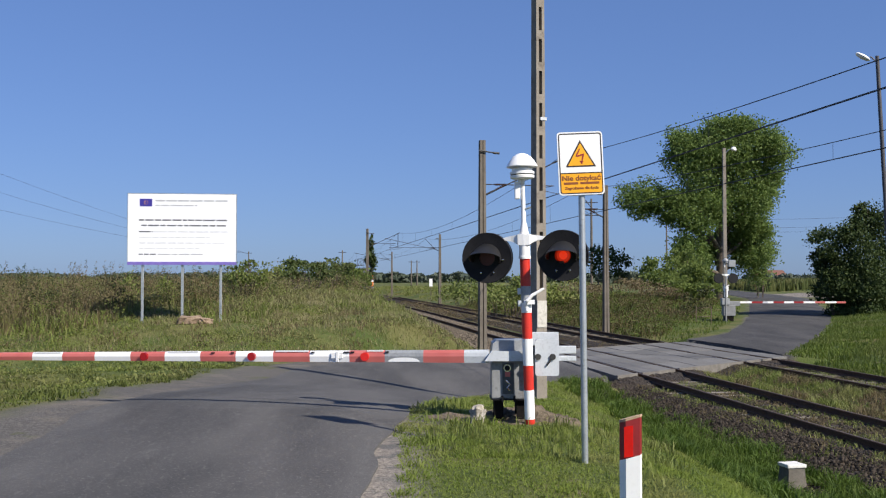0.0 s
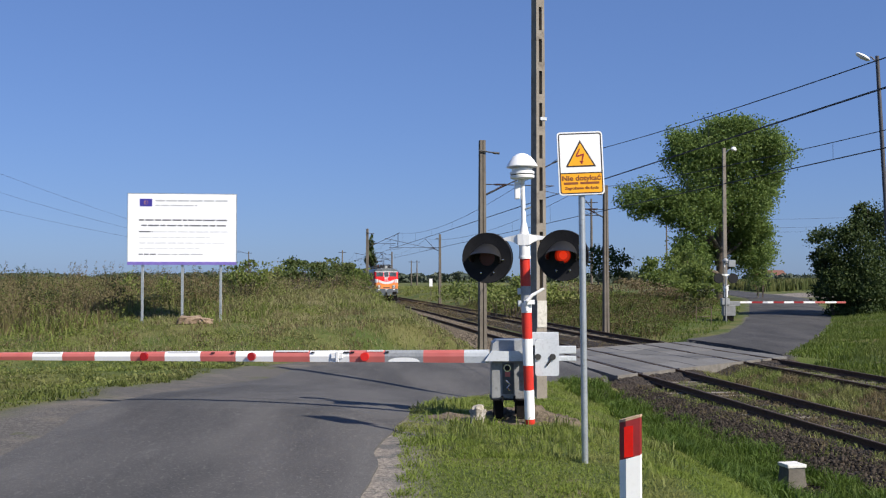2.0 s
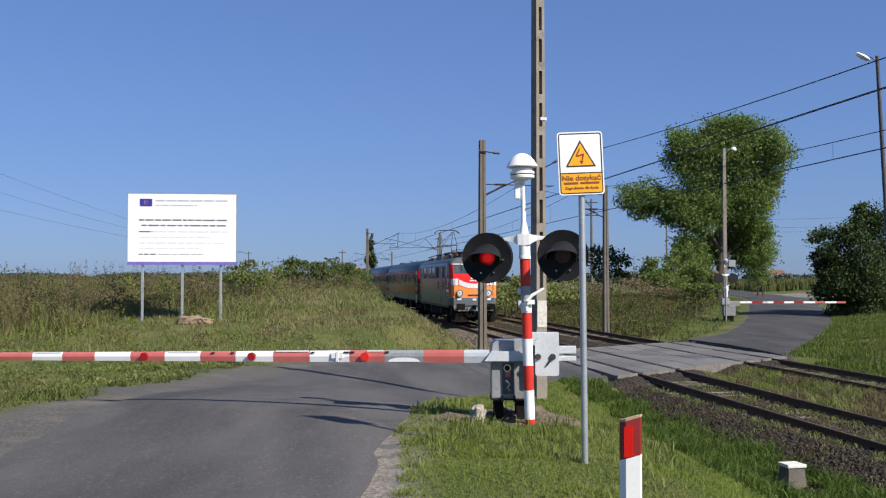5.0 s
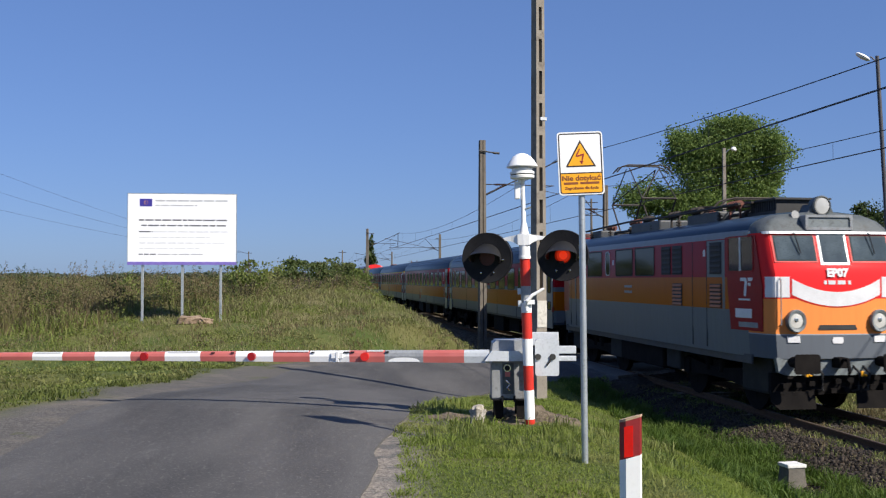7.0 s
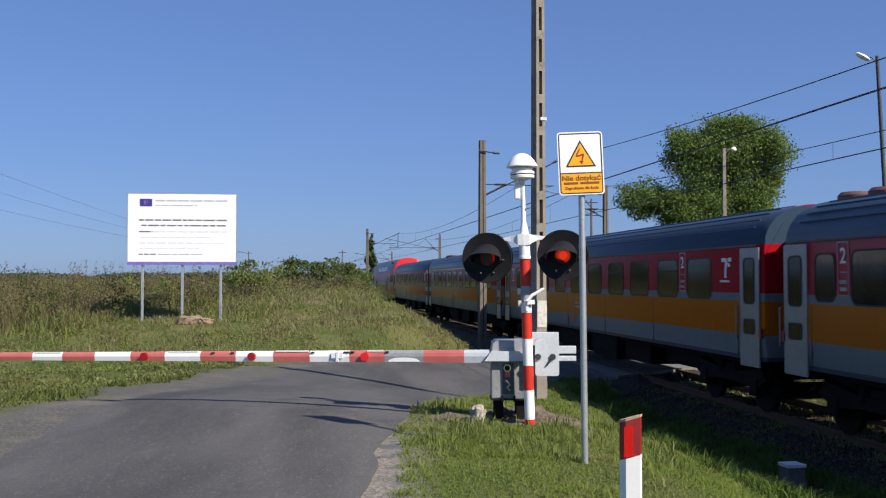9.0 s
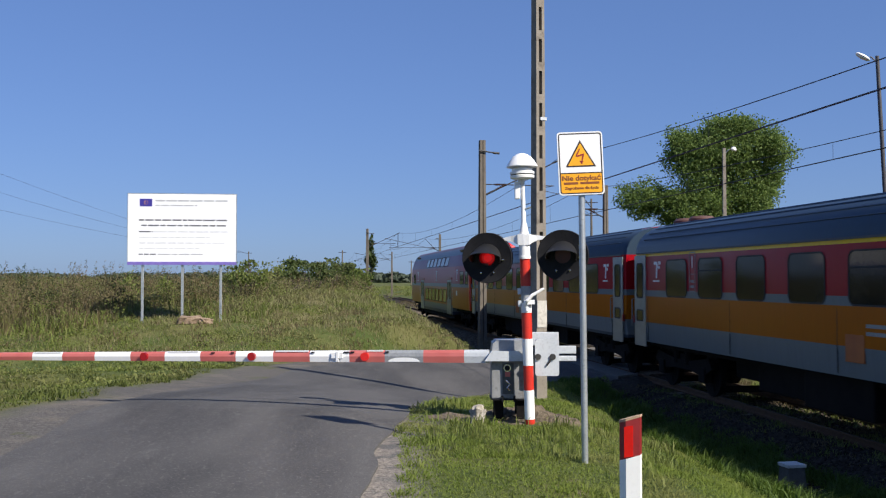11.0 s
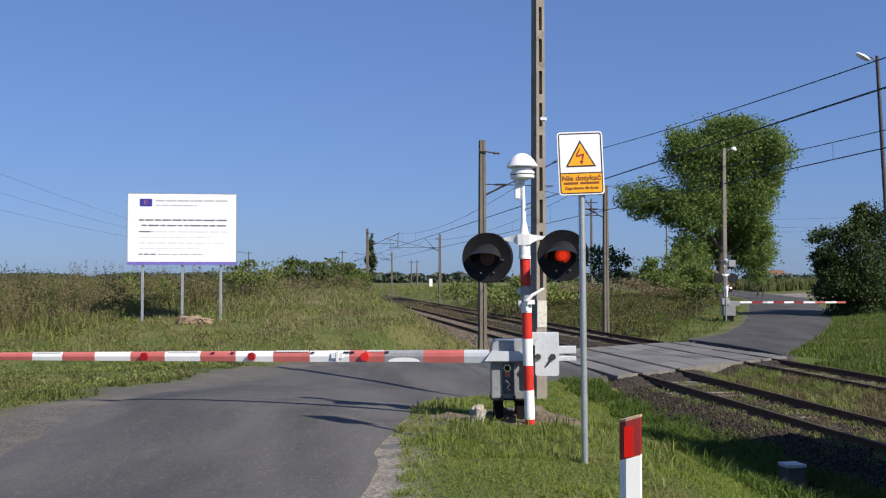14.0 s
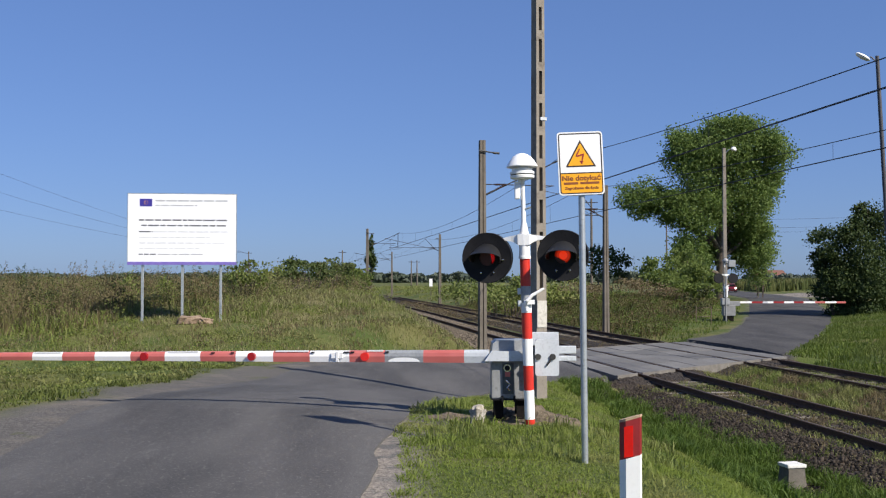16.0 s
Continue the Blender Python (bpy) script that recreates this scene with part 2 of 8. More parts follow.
def round_rect(u0, u1, v0, v1, r, seg=4):
    out = []
    for cu, cv, a0 in ((u1 - r, v1 - r, 0), (u0 + r, v1 - r, 90), (u0 + r, v0 + r, 180), (u1 - r, v0 + r, 270)):
        out += [(cu + r * math.cos(radians(a0 + 90 * k / seg)), cv + r * math.sin(radians(a0 + 90 * k / seg))) for k in range(seg + 1)]
    return out


def frame_ring(bm, outer, inner, a, b, m=None):
    """A flat ring between two outlines with the same number of corners."""
    m = m or Matrix()
    loops = [[m @ Vector((u, v, w)) for u, v in line] for line, w in ((outer, a), (outer, b), (inner, b), (inner, a), (outer, a))]
    return ring_loft(bm, loops, cap=False)


def letters(name, text, size, material, parent, m, label="", squeeze=1.0, bold=0.0):
    cu = bpy.data.curves.new(name, "FONT")
    cu.body, cu.size, cu.extrude, cu.offset = text, size, 0.002, bold
    cu.align_x, cu.align_y = "CENTER", "CENTER"
    tmp = new(name, cu)
    me = bpy.data.meshes.new_from_object(tmp.evaluated_get(bpy.context.evaluated_depsgraph_get()))
    bpy.data.objects.remove(tmp)
    me.materials.clear()
    me.materials.append(material)
    me.transform(Matrix.Diagonal((squeeze, 1, 1, 1)))
    ob = new(name, me)
    ob.parent = parent
    ob.matrix_basis = m
    if label:
        ob["label"] = label
    return ob


FACE = Matrix(((1, 0, 0, 0), (0, 0, -1, 0), (0, 1, 0, 0), (0, 0, 0, 1)))  # (u, v) upright, facing -y
# ---- the lie of the land ----
LEFT_EDGE = np.array([(-4.0, -80), (-3.9, -30), (-3.8, 0), (-3.85, 8.7), (-3.98, 10.2), (-4.2, 12.4), (-4.1, 15), (-4.06, 19.9), (-3.6, 25), (-2.7, 29.3), (-1.4, 31.6), (3.5, 36.4)])
GRASS_EDGE = np.array([(-6.2, -80), (-5.8, 0), (-5.3, 11), (-5.15, 12.6), (-4.85, 13.5), (-5.35, 15.8), (-4.95, 17), (-5.35, 19.9), (-5.3, 23.4), (-4.5, 26.7), (-3.8, 29.3), (-1.9, 31.9), (3.0, 36.4)])
RIGHT_EDGE = np.array([(-0.6, -80), (-0.58, -30), (-0.56, 0), (-0.57, 8), (-0.62, 9.7), (-0.42, 12), (-0.22, 16), (0.2, 19.5), (0.6, 22), (1.6, 24.4), (3.0, 25.9), (4.75, 27.2)])
FAR_LEFT = np.array([(10.4, 42.8), (13.4, 47.5), (17.0, 57), (21, 69), (35, 115), (47, 178), (60, 262), (84, 480)])
FAR_RIGHT = np.array([(11.4, 34), (15.8, 43), (21.5, 56), (27, 70), (42, 116), (53.5, 178), (66.5, 262), (91, 480)])


def step(x, a, b):
    t = np.clip((x - a) / (b - a), 0, 1)
    return t * t * (3 - 2 * t)


def road_level(y):
    return np.interp(y, [-80, 11.8, 13.2, 15.2, 17.8, 20.2, 22, 24, 27, 45, 60, 120, 500], [0.97, 0.97, 0.91, 0.70, 0.42, 0.18, 0.03, 0.0, 0.0, 0.05, 0.15, 0.45, 0.6])


def road_at(x, y):
    """The near road leans: it rises towards its outer, left side through the bend."""
    return road_level(y) + np.interp(y, [0, 11, 13.5, 15, 18, 22, 26, 31, 36], [0.012, 0.015, 0.025, 0.040, 0.06, 0.085, 0.088, 0.04, 0.0]) * np.clip(0.8 - x, 0, 6.5)


def waves(x, y, size, seed):
    """A cheap smooth unevenness, about -1 to 1."""
    r = np.random.RandomState(seed)
    out = 0
    for k in range(6):
        a, ph = r.uniform(0, 6.28), r.uniform(0, 6.28)
        w = 2 * math.pi / size * r.uniform(0.6, 1.7)
        out = out + np.sin((x * math.cos(a) + y * math.sin(a)) * w + ph)
    return out / 3.2


def outside_roads(x, y):
    """Distance outside the road's edges, 0 on it (roughly; measured across)."""
    near = np.maximum(np.interp(y, LEFT_EDGE[:, 1], LEFT_EDGE[:, 0]) - x, x - np.interp(y, RIGHT_EDGE[:, 1], RIGHT_EDGE[:, 0]))
    near = np.where(y > 36.4, 99, near * np.where(y > 15, 0.85, 1.0))
    far = np.maximum(np.interp(y, FAR_LEFT[:, 1], FAR_LEFT[:, 0]) - x, x - np.interp(y, FAR_RIGHT[:, 1], FAR_RIGHT[:, 0])) * 0.9
    far = np.where((y < 34) | (y > 480), 99, far)
    return np.maximum(np.minimum(near, far), 0)


def track_coords(x, y):
    return (x - TRACK_X) * TD[0] + (y - TRACK_Y) * TD[1], (x - TRACK_X) * TN[0] + (y - TRACK_Y) * TN[1]


def ground(x, y, rough=True):
    x, y = np.asarray(x, float), np.asarray(y, float)
    s, d = track_coords(x, y)
    zr = road_at(x, y)
    out = outside_roads(x, y)
    left = step(np.interp(y, LEFT_EDGE[:, 1], LEFT_EDGE[:, 0]) - x, 0, 5)
    bank = np.interp(y, [-80, 12, 20, 24, 28, 31, 35, 40, 46, 60, 150, 400], [0.6, 0.6, 0.42, 0.36, 0.38, 0.62, 1.10, 1.55, 1.85, 1.95, 1.6, 1.2])
    near = zr + (bank - zr) * np.maximum(left, step(y, 33, 37))
    # the cutting beside the railway
    slope, toe = np.interp(y, [15, 22, 34], [0.44, 0.36, 0.60]), np.interp(y, [15, 22, 34], [3.6, 2.9, 3.05])
    cut = -0.42 + slope * np.maximum(0, d - toe)
    near = np.where(cut < near + 0.5, near - np.log1p(np.exp(np.clip((near - cut) * 6, -30, 30))) / 6, near)
    right_of_far = x - np.interp(y, FAR_RIGHT[:, 1], FAR_RIGHT[:, 0])
    beyond = np.interp(-d, [6.2, 8.5, 12, 60, 300], [-0.40, -0.05, 0.15, 0.45, 0.6]) + np.where(y < 120, 0.9, 0.3) * step(right_of_far, 0.5, 12) * step(-d, 6.4, 12)
    beyond = beyond + 0.55 * step(-(x - np.interp(y, FAR_LEFT[:, 1], FAR_LEFT[:, 0])), 2, 9) * step(-d, 7, 13)
    z = np.where(d > 0, near, np.where(d < -6.2, beyond, -0.42))
    on = step(out, 0.15, 2.2)
    z = zr * (1 - on) + z * on
    z = np.where((d < 1.9) & (d > -6.3), -0.42, z)
    if rough:
        lift = step(out, 0.2, 1.5) * np.where((d < 2.3) & (d > -6.3), 0, 1)
        z = z + lift * (0.05 * waves(x, y, 1.7, 1) + 0.10 * waves(x, y, 6.0, 2) * step(y, 10, 30))
    return z


def ground_at(x, y):
    return float(ground(x, y))


def axis(pieces):
    out = []
    for a, b, h in pieces:
        out += list(np.arange(a, b, h))
    return np.array(out + [pieces[-1][1]])


def grid_mesh(xs, ys, fz):
    gx, gy = np.meshgrid(xs, ys)
    v = np.stack([gx.ravel(), gy.ravel(), fz(gx, gy).ravel()], 1)
    n = len(xs)
    i = (np.arange(len(ys) - 1)[:, None] * n + np.arange(n - 1)[None, :]).ravel()
    return v, np.stack([i, i + 1, i + n + 1, i + n], 1)


xs = axis([(-2500, -400, 300), (-400, -80, 40), (-80, -30, 5), (-30, -14, 0.8), (-14, 20, 0.25), (20, 60, 0.8), (60, 160, 5), (160, 480, 40), (480, 2880, 300)])
ys = axis([(-300, -60, 30), (-60, 4, 4), (4, 48, 0.25), (48, 100, 0.8), (100, 200, 5), (200, 600, 40), (600, 4500, 300)])
gv, gf = grid_mesh(xs, ys, ground)
m, ns, ls = nodes_of("meadow_soil")
nt = m.node_tree
v = coords(nt)
dry = ramp(nt, noise_tex(nt, v, 0.35, 5.0), 0.42, 0.62)
col = mixcol(nt, (0.065, 0.09, 0.022), (0.13, 0.125, 0.045), dry)
col = mixcol(nt, col, (0.19, 0.15, 0.10), ramp(nt, noise_tex(nt, v, 2.2, 6.0, 0.7), 0.58, 0.75))
att = ns.new("ShaderNodeAttribute")
att.attribute_name = "gravel"
grit = noise_tex(nt, v, 28.0, 3.0)
gravel_col = mixcol(nt, (0.08, 0.075, 0.07), (0.14, 0.13, 0.12), ramp(nt, grit, 0.4, 0.65))
gravel_col = mixcol(nt, gravel_col, (0.17, 0.15, 0.125), ramp(nt, noise_tex(nt, v, 1.3, 5.0, 0.7), 0.5, 0.7))
gravel_col = mixcol(nt, gravel_col, (0.085, 0.095, 0.04), ramp(nt, noise_tex(nt, v, 0.9, 6.0, 0.75), 0.58, 0.68))
col = mixcol(nt, col, gravel_col, att.outputs["Fac"])
sandy = ns.new("ShaderNodeAttribute")
sandy.attribute_name = "sand"
col = mixcol(nt, col, mixcol(nt, mixcol(nt, (0.15, 0.135, 0.12), (0.29, 0.255, 0.215), ramp(nt, grit, 0.35, 0.65)), (0.12, 0.115, 0.11), ramp(nt, noise_tex(nt, v, 3.0, 5.0, 0.7), 0.5, 0.62)), sandy.outputs["Fac"])
finish(nt, col, 0.95, bump=0.8, height=grit, dist=0.03, spec=0.2)
M["ground"] = m
ob = raw("ground", gv.tolist(), gf.tolist(), M["ground"])
ob.data.shade_smooth()
out = outside_roads(gv[:, 0], gv[:, 1])
width = 0.55 + 0.35 * waves(gv[:, 0], gv[:, 1], 3.0, 5)
shoulder = np.interp(gv[:, 1], LEFT_EDGE[:, 1], LEFT_EDGE[:, 0]) - np.interp(gv[:, 1], GRASS_EDGE[:, 1], GRASS_EDGE[:, 0])
width = np.where((gv[:, 0] < 3.0) & (gv[:, 1] < 36) & (gv[:, 0] < np.interp(gv[:, 1], LEFT_EDGE[:, 1], LEFT_EDGE[:, 0]) + 0.5), shoulder * 0.9 + 0.25 * waves(gv[:, 0], gv[:, 1], 1.6, 5) + 0.15, np.where(gv[:, 1] > 36, width * 0.3, width))
ob.data.attributes.new("gravel", "FLOAT", "POINT").data.foreach_set("value", 1 - step(out, width * 0.6, width * 1.15))
gx, gy = gv[:, 0], gv[:, 1]
strip = gx - np.interp(gy, RIGHT_EDGE[:, 1], RIGHT_EDGE[:, 0])
strip = step(strip, -0.4, -0.1) * step(-strip, -0.55, -0.25) * step(-gy, -12.5, -10.5)
apron = step(np.hypot((gx - 50) / 10, (gy - 134) / 20), 1.15, 0.7) * (outside_roads(gx, gy) > 0) * (gx > np.interp(gy, FAR_RIGHT[:, 1], FAR_RIGHT[:, 0]))
ob.data.attributes.new("sand", "FLOAT", "POINT").data.foreach_set("value", np.maximum(strip, apron))
tagged(ob, "rough grassland with dry patches and gravel verges", "ground", kind="structure")


# ---- roads ----
def along(edge, n):
    """n points along a line of corners, as many in each piece, rounded off."""
    u = np.linspace(0, len(edge) - 1, n)
    p = np.stack([np.interp(u, np.arange(len(edge)), edge[:, k]) for k in (0, 1)], 1)
    for _ in range(60):
        p[1:-1] = p[1:-1] * 0.5 + (p[:-2] + p[2:]) * 0.25
    return p


def road_strip(name, left, right, n, across, label, ragged):
    a, b = along(left, n), along(right, n)
    wave = lambda q, seed: ragged * (waves(q[:, 0], q[:, 1], 2.6, seed) + 0.45 * waves(q[:, 0], q[:, 1], 0.9, seed + 1))
    a0, b0 = a.copy(), b.copy()
    a0[:, 0] += wave(a, 11)
    b0[:, 0] += wave(b, 13)
    rows = []
    for k in range(across + 1):
        f = k / across
        p = a0 if k == 0 else b0 if k == across else a * (1 - f) + b * f
        crown = 0.05 * (1 - (2 * f - 1) ** 2)
        rows.append(np.column_stack([p, ground(p[:, 0], p[:, 1], False) + 0.022 + crown]))
    for f, src in ((0, a0), (1, b0)):
        rows.insert(0 if f == 0 else len(rows), np.column_stack([src, ground(src[:, 0], src[:, 1], False) - 0.15]))
    v = np.concatenate(rows)
    faces = [(k * n + i, k * n + i + 1, (k + 1) * n + i + 1, (k + 1) * n + i) for k in range(len(rows) - 1) for i in range(n - 1)]
    ob = raw(name, v.tolist(), faces, M["asphalt"])
    ob.data.shade_smooth()
    ob.data.set_sharp_from_angle(angle=radians(40))
    return tagged(ob, label, "road", kind="structure")


def asphalt(name, tone):
    m, ns, ls = nodes_of(name)
    nt = m.node_tree
    v = coords(nt)
    grain = noise_tex(nt, v, 38.0, 5.0, 0.75)
    mp = ns.new("ShaderNodeMapping")
    mp.inputs["Scale"].default_value = (1.0, 0.22, 1.0)
    ls.new(v, mp.inputs[0])
    wear = ramp(nt, noise_tex(nt, mp.outputs[0], 0.9, 5.0), 0.38, 0.64)
    col = mixcol(nt, [c * tone for c in (0.060, 0.058, 0.058)], [c * tone for c in (0.112, 0.107, 0.104)], wear)
    col = mixcol(nt, col, [c * tone for c in (0.125, 0.119, 0.114)], ramp(nt, noise_tex(nt, mp.outputs[0], 0.33, 4.0, 0.6), 0.5, 0.66))
    col = mixcol(nt, col, [c * tone for c in (0.07, 0.068, 0.068)], ramp(nt, noise_tex(nt, v, 0.55, 6.0, 0.75), 0.55, 0.68))
    col = mixcol(nt, col, [c * tone for c in (0.27, 0.255, 0.235)], ramp(nt, grain, 0.56, 0.70))
    col = mixcol(nt, col, [c * tone for c in (0.19, 0.178, 0.165)], ramp(nt, noise_tex(nt, mp.outputs[0], 13.0, 6.0, 0.75), 0.58, 0.76))
    crk = ns.new("ShaderNodeTexVoronoi")
    crk.feature = "DISTANCE_TO_EDGE"
    crk.inputs["Scale"].default_value = 0.8
    warp = mixcol(nt, v, noise_tex(nt, v, 1.1, 6.0), 0.45)
    ls.new(warp, crk.inputs["Vector"])
    crack = mixcol(nt, (0.085, 0.08, 0.078), col, ramp(nt, crk.outputs["Distance"], 0.0, 0.004))
    col = mixcol(nt, col, crack, ramp(nt, noise_tex(nt, v, 0.5, 3.0), 0.5, 0.6))
    finish(nt, col, 0.86, bump=0.7, height=grain, dist=0.012, spec=0.3)
    return m


M["asphalt"] = asphalt("asphalt", 0.86)
M["dark_asphalt"] = asphalt("dark_asphalt", 0.62)
road_strip("road", LEFT_EDGE, RIGHT_EDGE, 700, 14, "worn grey asphalt country road with ragged edges", 0.05)
far_road = road_strip("road", FAR_LEFT, FAR_RIGHT, 400, 6, "dark grey asphalt road beyond the railway", 0.05)
far_road.data.materials[0] = M["dark_asphalt"]

M["sand"] = mat("sandy_track", (0.30, 0.255, 0.195), (0.38, 0.33, 0.26), 0.4, 0.95, 0, 0.5, 6, dirt=(0.2, 0.19, 0.11))
lane = road_strip("farm_track", np.array([(41.5, 112), (58, 150), (95, 200), (180, 270)]), np.array([(39, 101), (62, 140), (100, 188), (186, 255)]), 120, 4, "sandy farm track turning off the lane", 0.3)
lane.data.materials[0] = M["sand"]
lane.location.z = 0.14


# ---- railway ----
def bed_height(d, s=0.0):
    e = np.minimum(np.abs(d), np.abs(d - FAR_TRACK))
    return np.interp(e, [0, 1.35, 1.7, 2.6], [-0.185, -0.175, -0.24, -0.46]) - np.interp(s, [13, 26], [0.0, 0.075])


bs = axis([(-60, -14, 1.0), (-14, 14, 0.16), (14, 60, 0.5), (60, 160, 2.0), (160, 420, 20)])
bd = axis([(-7.3, -2.8, 0.25), (-2.8, 3.0, 0.14)])
gs, gd = np.meshgrid(bs, bd)
bz = bed_height(gd, gs) + 0.14 * np.exp(-(np.minimum(np.abs(gs - 2.2 - (1.5 - gd) * 0.74 + 0.3), np.abs(gs - 11.6 - (1.5 - gd) * 0.7 - 0.3)) / 0.9) ** 2) + 0.03 * waves(gs, gd, 0.5, 21) + 0.02 * waves(gs, gd, 0.22, 22)
bx, by = TRACK_X + TD[0] * gs + TN[0] * gd, TRACK_Y + TD[1] * gs + TN[1] * gd
n = len(bs)
i = (np.arange(len(bd) - 1)[:, None] * n + np.arange(n - 1)[None, :]).ravel()
m, ns, ls = nodes_of("ballast")
nt = m.node_tree
v = coords(nt)
vor = ns.new("ShaderNodeTexVoronoi")
vor.inputs["Scale"].default_value = 17.0
ls.new(v, vor.inputs["Vector"])
col = mixcol(nt, (0.026, 0.022, 0.019), (0.066, 0.056, 0.049), vor.outputs["Color"])
col = mixcol(nt, col, (0.062, 0.045, 0.031), ramp(nt, noise_tex(nt, v, 0.8, 4.0), 0.45, 0.65))
finish(nt, col, 0.95, bump=1.0, height=vor.outputs["Distance"], dist=0.05, spec=0.2)
M["ballast"] = m
ob = raw("ballast_bed", np.stack([bx.ravel(), by.ravel(), bz.ravel()], 1).tolist(), np.stack([i, i + 1, i + n + 1, i + n], 1).tolist(), M["ballast"])
tagged(ob, "brown-grey ballast bed under both tracks", "ballast", kind="structure")

RAIL_SHAPE = [(-0.067, -0.15), (0.067, -0.15), (0.067, -0.138), (0.012, -0.118), (0.010, -0.05), (0.034, -0.036), (0.034, -0.006), (0.026, 0.0),
              (-0.026, 0.0), (-0.034, -0.006), (-0.034, -0.036), (-0.010, -0.05), (-0.012, -0.118), (-0.067, -0.138)]
TOP_SHAPE = [(-0.03, -0.004), (0.03, -0.004), (0.026, 0.0015), (-0.026, 0.0015)]


def hump(s):
    """The tracks lie a little higher at the crossing than on either side."""
    return -0.055 + 0.085 * math.exp(-((s - 4) / 11) ** 2)


def lay_track(centre, first, last, name, label):
    track = thing(name, label, "railway track", "railway tracks")
    stations = [first + k * (last - first) / 60 for k in range(61)] if last < 100 else [first + (last - first) * (k / 90) ** 1.6 for k in range(91)]
    for side in (0.7525, -0.7525):
        bm = bmesh.new()
        ring_loft(bm, [[rail(s, centre + side + u, w + hump(s)) for u, w in RAIL_SHAPE] for s in stations])
        r = part("rail", bm, M["rail"], track)
        bm = bmesh.new()
        ring_loft(bm, [[rail(s, centre + side + u, w + hump(s)) for u, w in TOP_SHAPE] for s in stations])
        part("running_surface", bm, M["rail_top"], r, "bright worn rail top")
    return track


near_track = lay_track(0.0, -60, 400, "railway_track", "main railway track with rusty rails worn bright on top")
far_track = lay_track(FAR_TRACK, -60, 130, "railway_track", "rusty weed-grown siding track with brown rails")
bm = bmesh.new()
slab(bm, [(-0.13, -1.3), (0.13, -1.3), (0.10, 1.3), (-0.10, 1.3)], -0.25, -0.158)
sleeper = part("sleeper", bm, M["sleeper"], near_track)
sleeper_mesh = sleeper.data
bpy.data.objects.remove(sleeper)
TURN = math.degrees(TRACK_TURN)
for track, centre, lo, hi in ((near_track, 0.0, -34, 90), (far_track, FAR_TRACK, -30, 60)):
    s = lo
    while s < hi:
        if not 2.5 + 0.7 * -centre < s < 11.5 - 0.7 * centre:
            sl = new("sleeper", sleeper_mesh)
            sl.parent = track
            sl.matrix_basis = Matrix.Translation(rail(s, centre, hump(s) + random.uniform(-0.045, -0.005))) @ pose(0, 0, 0, 0, 0, TURN + random.uniform(-0.8, 0.8))
        s += 0.62


# The level crossing: concrete slabs between and beside the rails.
def edge_right(d):
    return 2.2 + (1.5 - d) * 0.74


def edge_left(d):
    return 11.6 + (1.5 - d) * 0.70


crossing = thing("level_crossing", "grey concrete slab level crossing flush with the rails", "level crossing")
for d0, d1, n in ((0.85, 1.6, 4), (-0.65, 0.65, 6), (-1.75, -0.85, 5), (-2.80, -1.78, 4), (-3.78, -2.83, 5), (-5.27, -3.97, 6), (-6.25, -5.48, 4)):
    for k in range(n):
        bm = bmesh.new()
        cs = []
        for d in (d0, d1):
            a, b = edge_right(d), edge_left(d)
            cs.append((a + (b - a) * k / n + 0.012, a + (b - a) * (k + 1) / n - 0.012))
        top = random.uniform(-0.012, 0.004)
        corners = [(cs[0][0], d0), (cs[0][1], d0), (cs[1][1], d1), (cs[1][0], d1)]
        low = [rail(s, d, -0.16) for s, d in corners]
        mid = [rail(s, d, top + hump(s) - 0.012) for s, d in corners]
        c = sum((Vector(q) for q in corners), Vector((0, 0))) / 4
        high = [rail(*(Vector(q) + (c - Vector(q)) * 0.012), top + hump(q[0])) for q in corners]
        ring_loft(bm, [low, mid, high])
        part("slab", bm, M["slab"], crossing)
for edge, name in ((edge_right, "kerb"), (edge_left, "kerb")):
    for d0, d1 in ((0.85, 1.6), (-0.66, 0.66), (-3.8, -0.85), (-5.28, -3.96)):
        bm = bmesh.new()
        sg = -0.13 if edge is edge_right else 0.13
        ring_loft(bm, [[rail(edge(d) + a, d, z) for a, z in ((0, -0.2), (sg, -0.2), (sg, 0.012 + hump(edge(d))), (0, 0.012 + hump(edge(d))))] for d in (d0, d1)])
        part(name, bm, M["kerb"], crossing, "whitish concrete edging")
# ---- the train: local x points forwards, the camera sees the side at -y ----
def body_section(hw, z0, shoulder, top, tumble=0.04, n=7):
    """Half outline from the sill up to the roof's middle, as (y, z)."""
    out = [(hw - tumble, z0), (hw, z0 + 0.5), (hw, shoulder)]
    for k in range(1, n + 1):
        a = math.pi / 2 * k / n
        out.append((hw * math.cos(a) ** 0.75 if k < n else 0.0, shoulder + (top - shoulder) * math.sin(a) ** 0.9))
    return out


def ring(x, half, shrink=0.0, lift=0.0):
    pts = [(-y * (1 - shrink), z) for y, z in half] + [(y * (1 - shrink), z) for y, z in half[-2::-1]]
    return [Vector((x, y, z - shrink * lift * max(0, z - 2.5))) for y, z in pts]


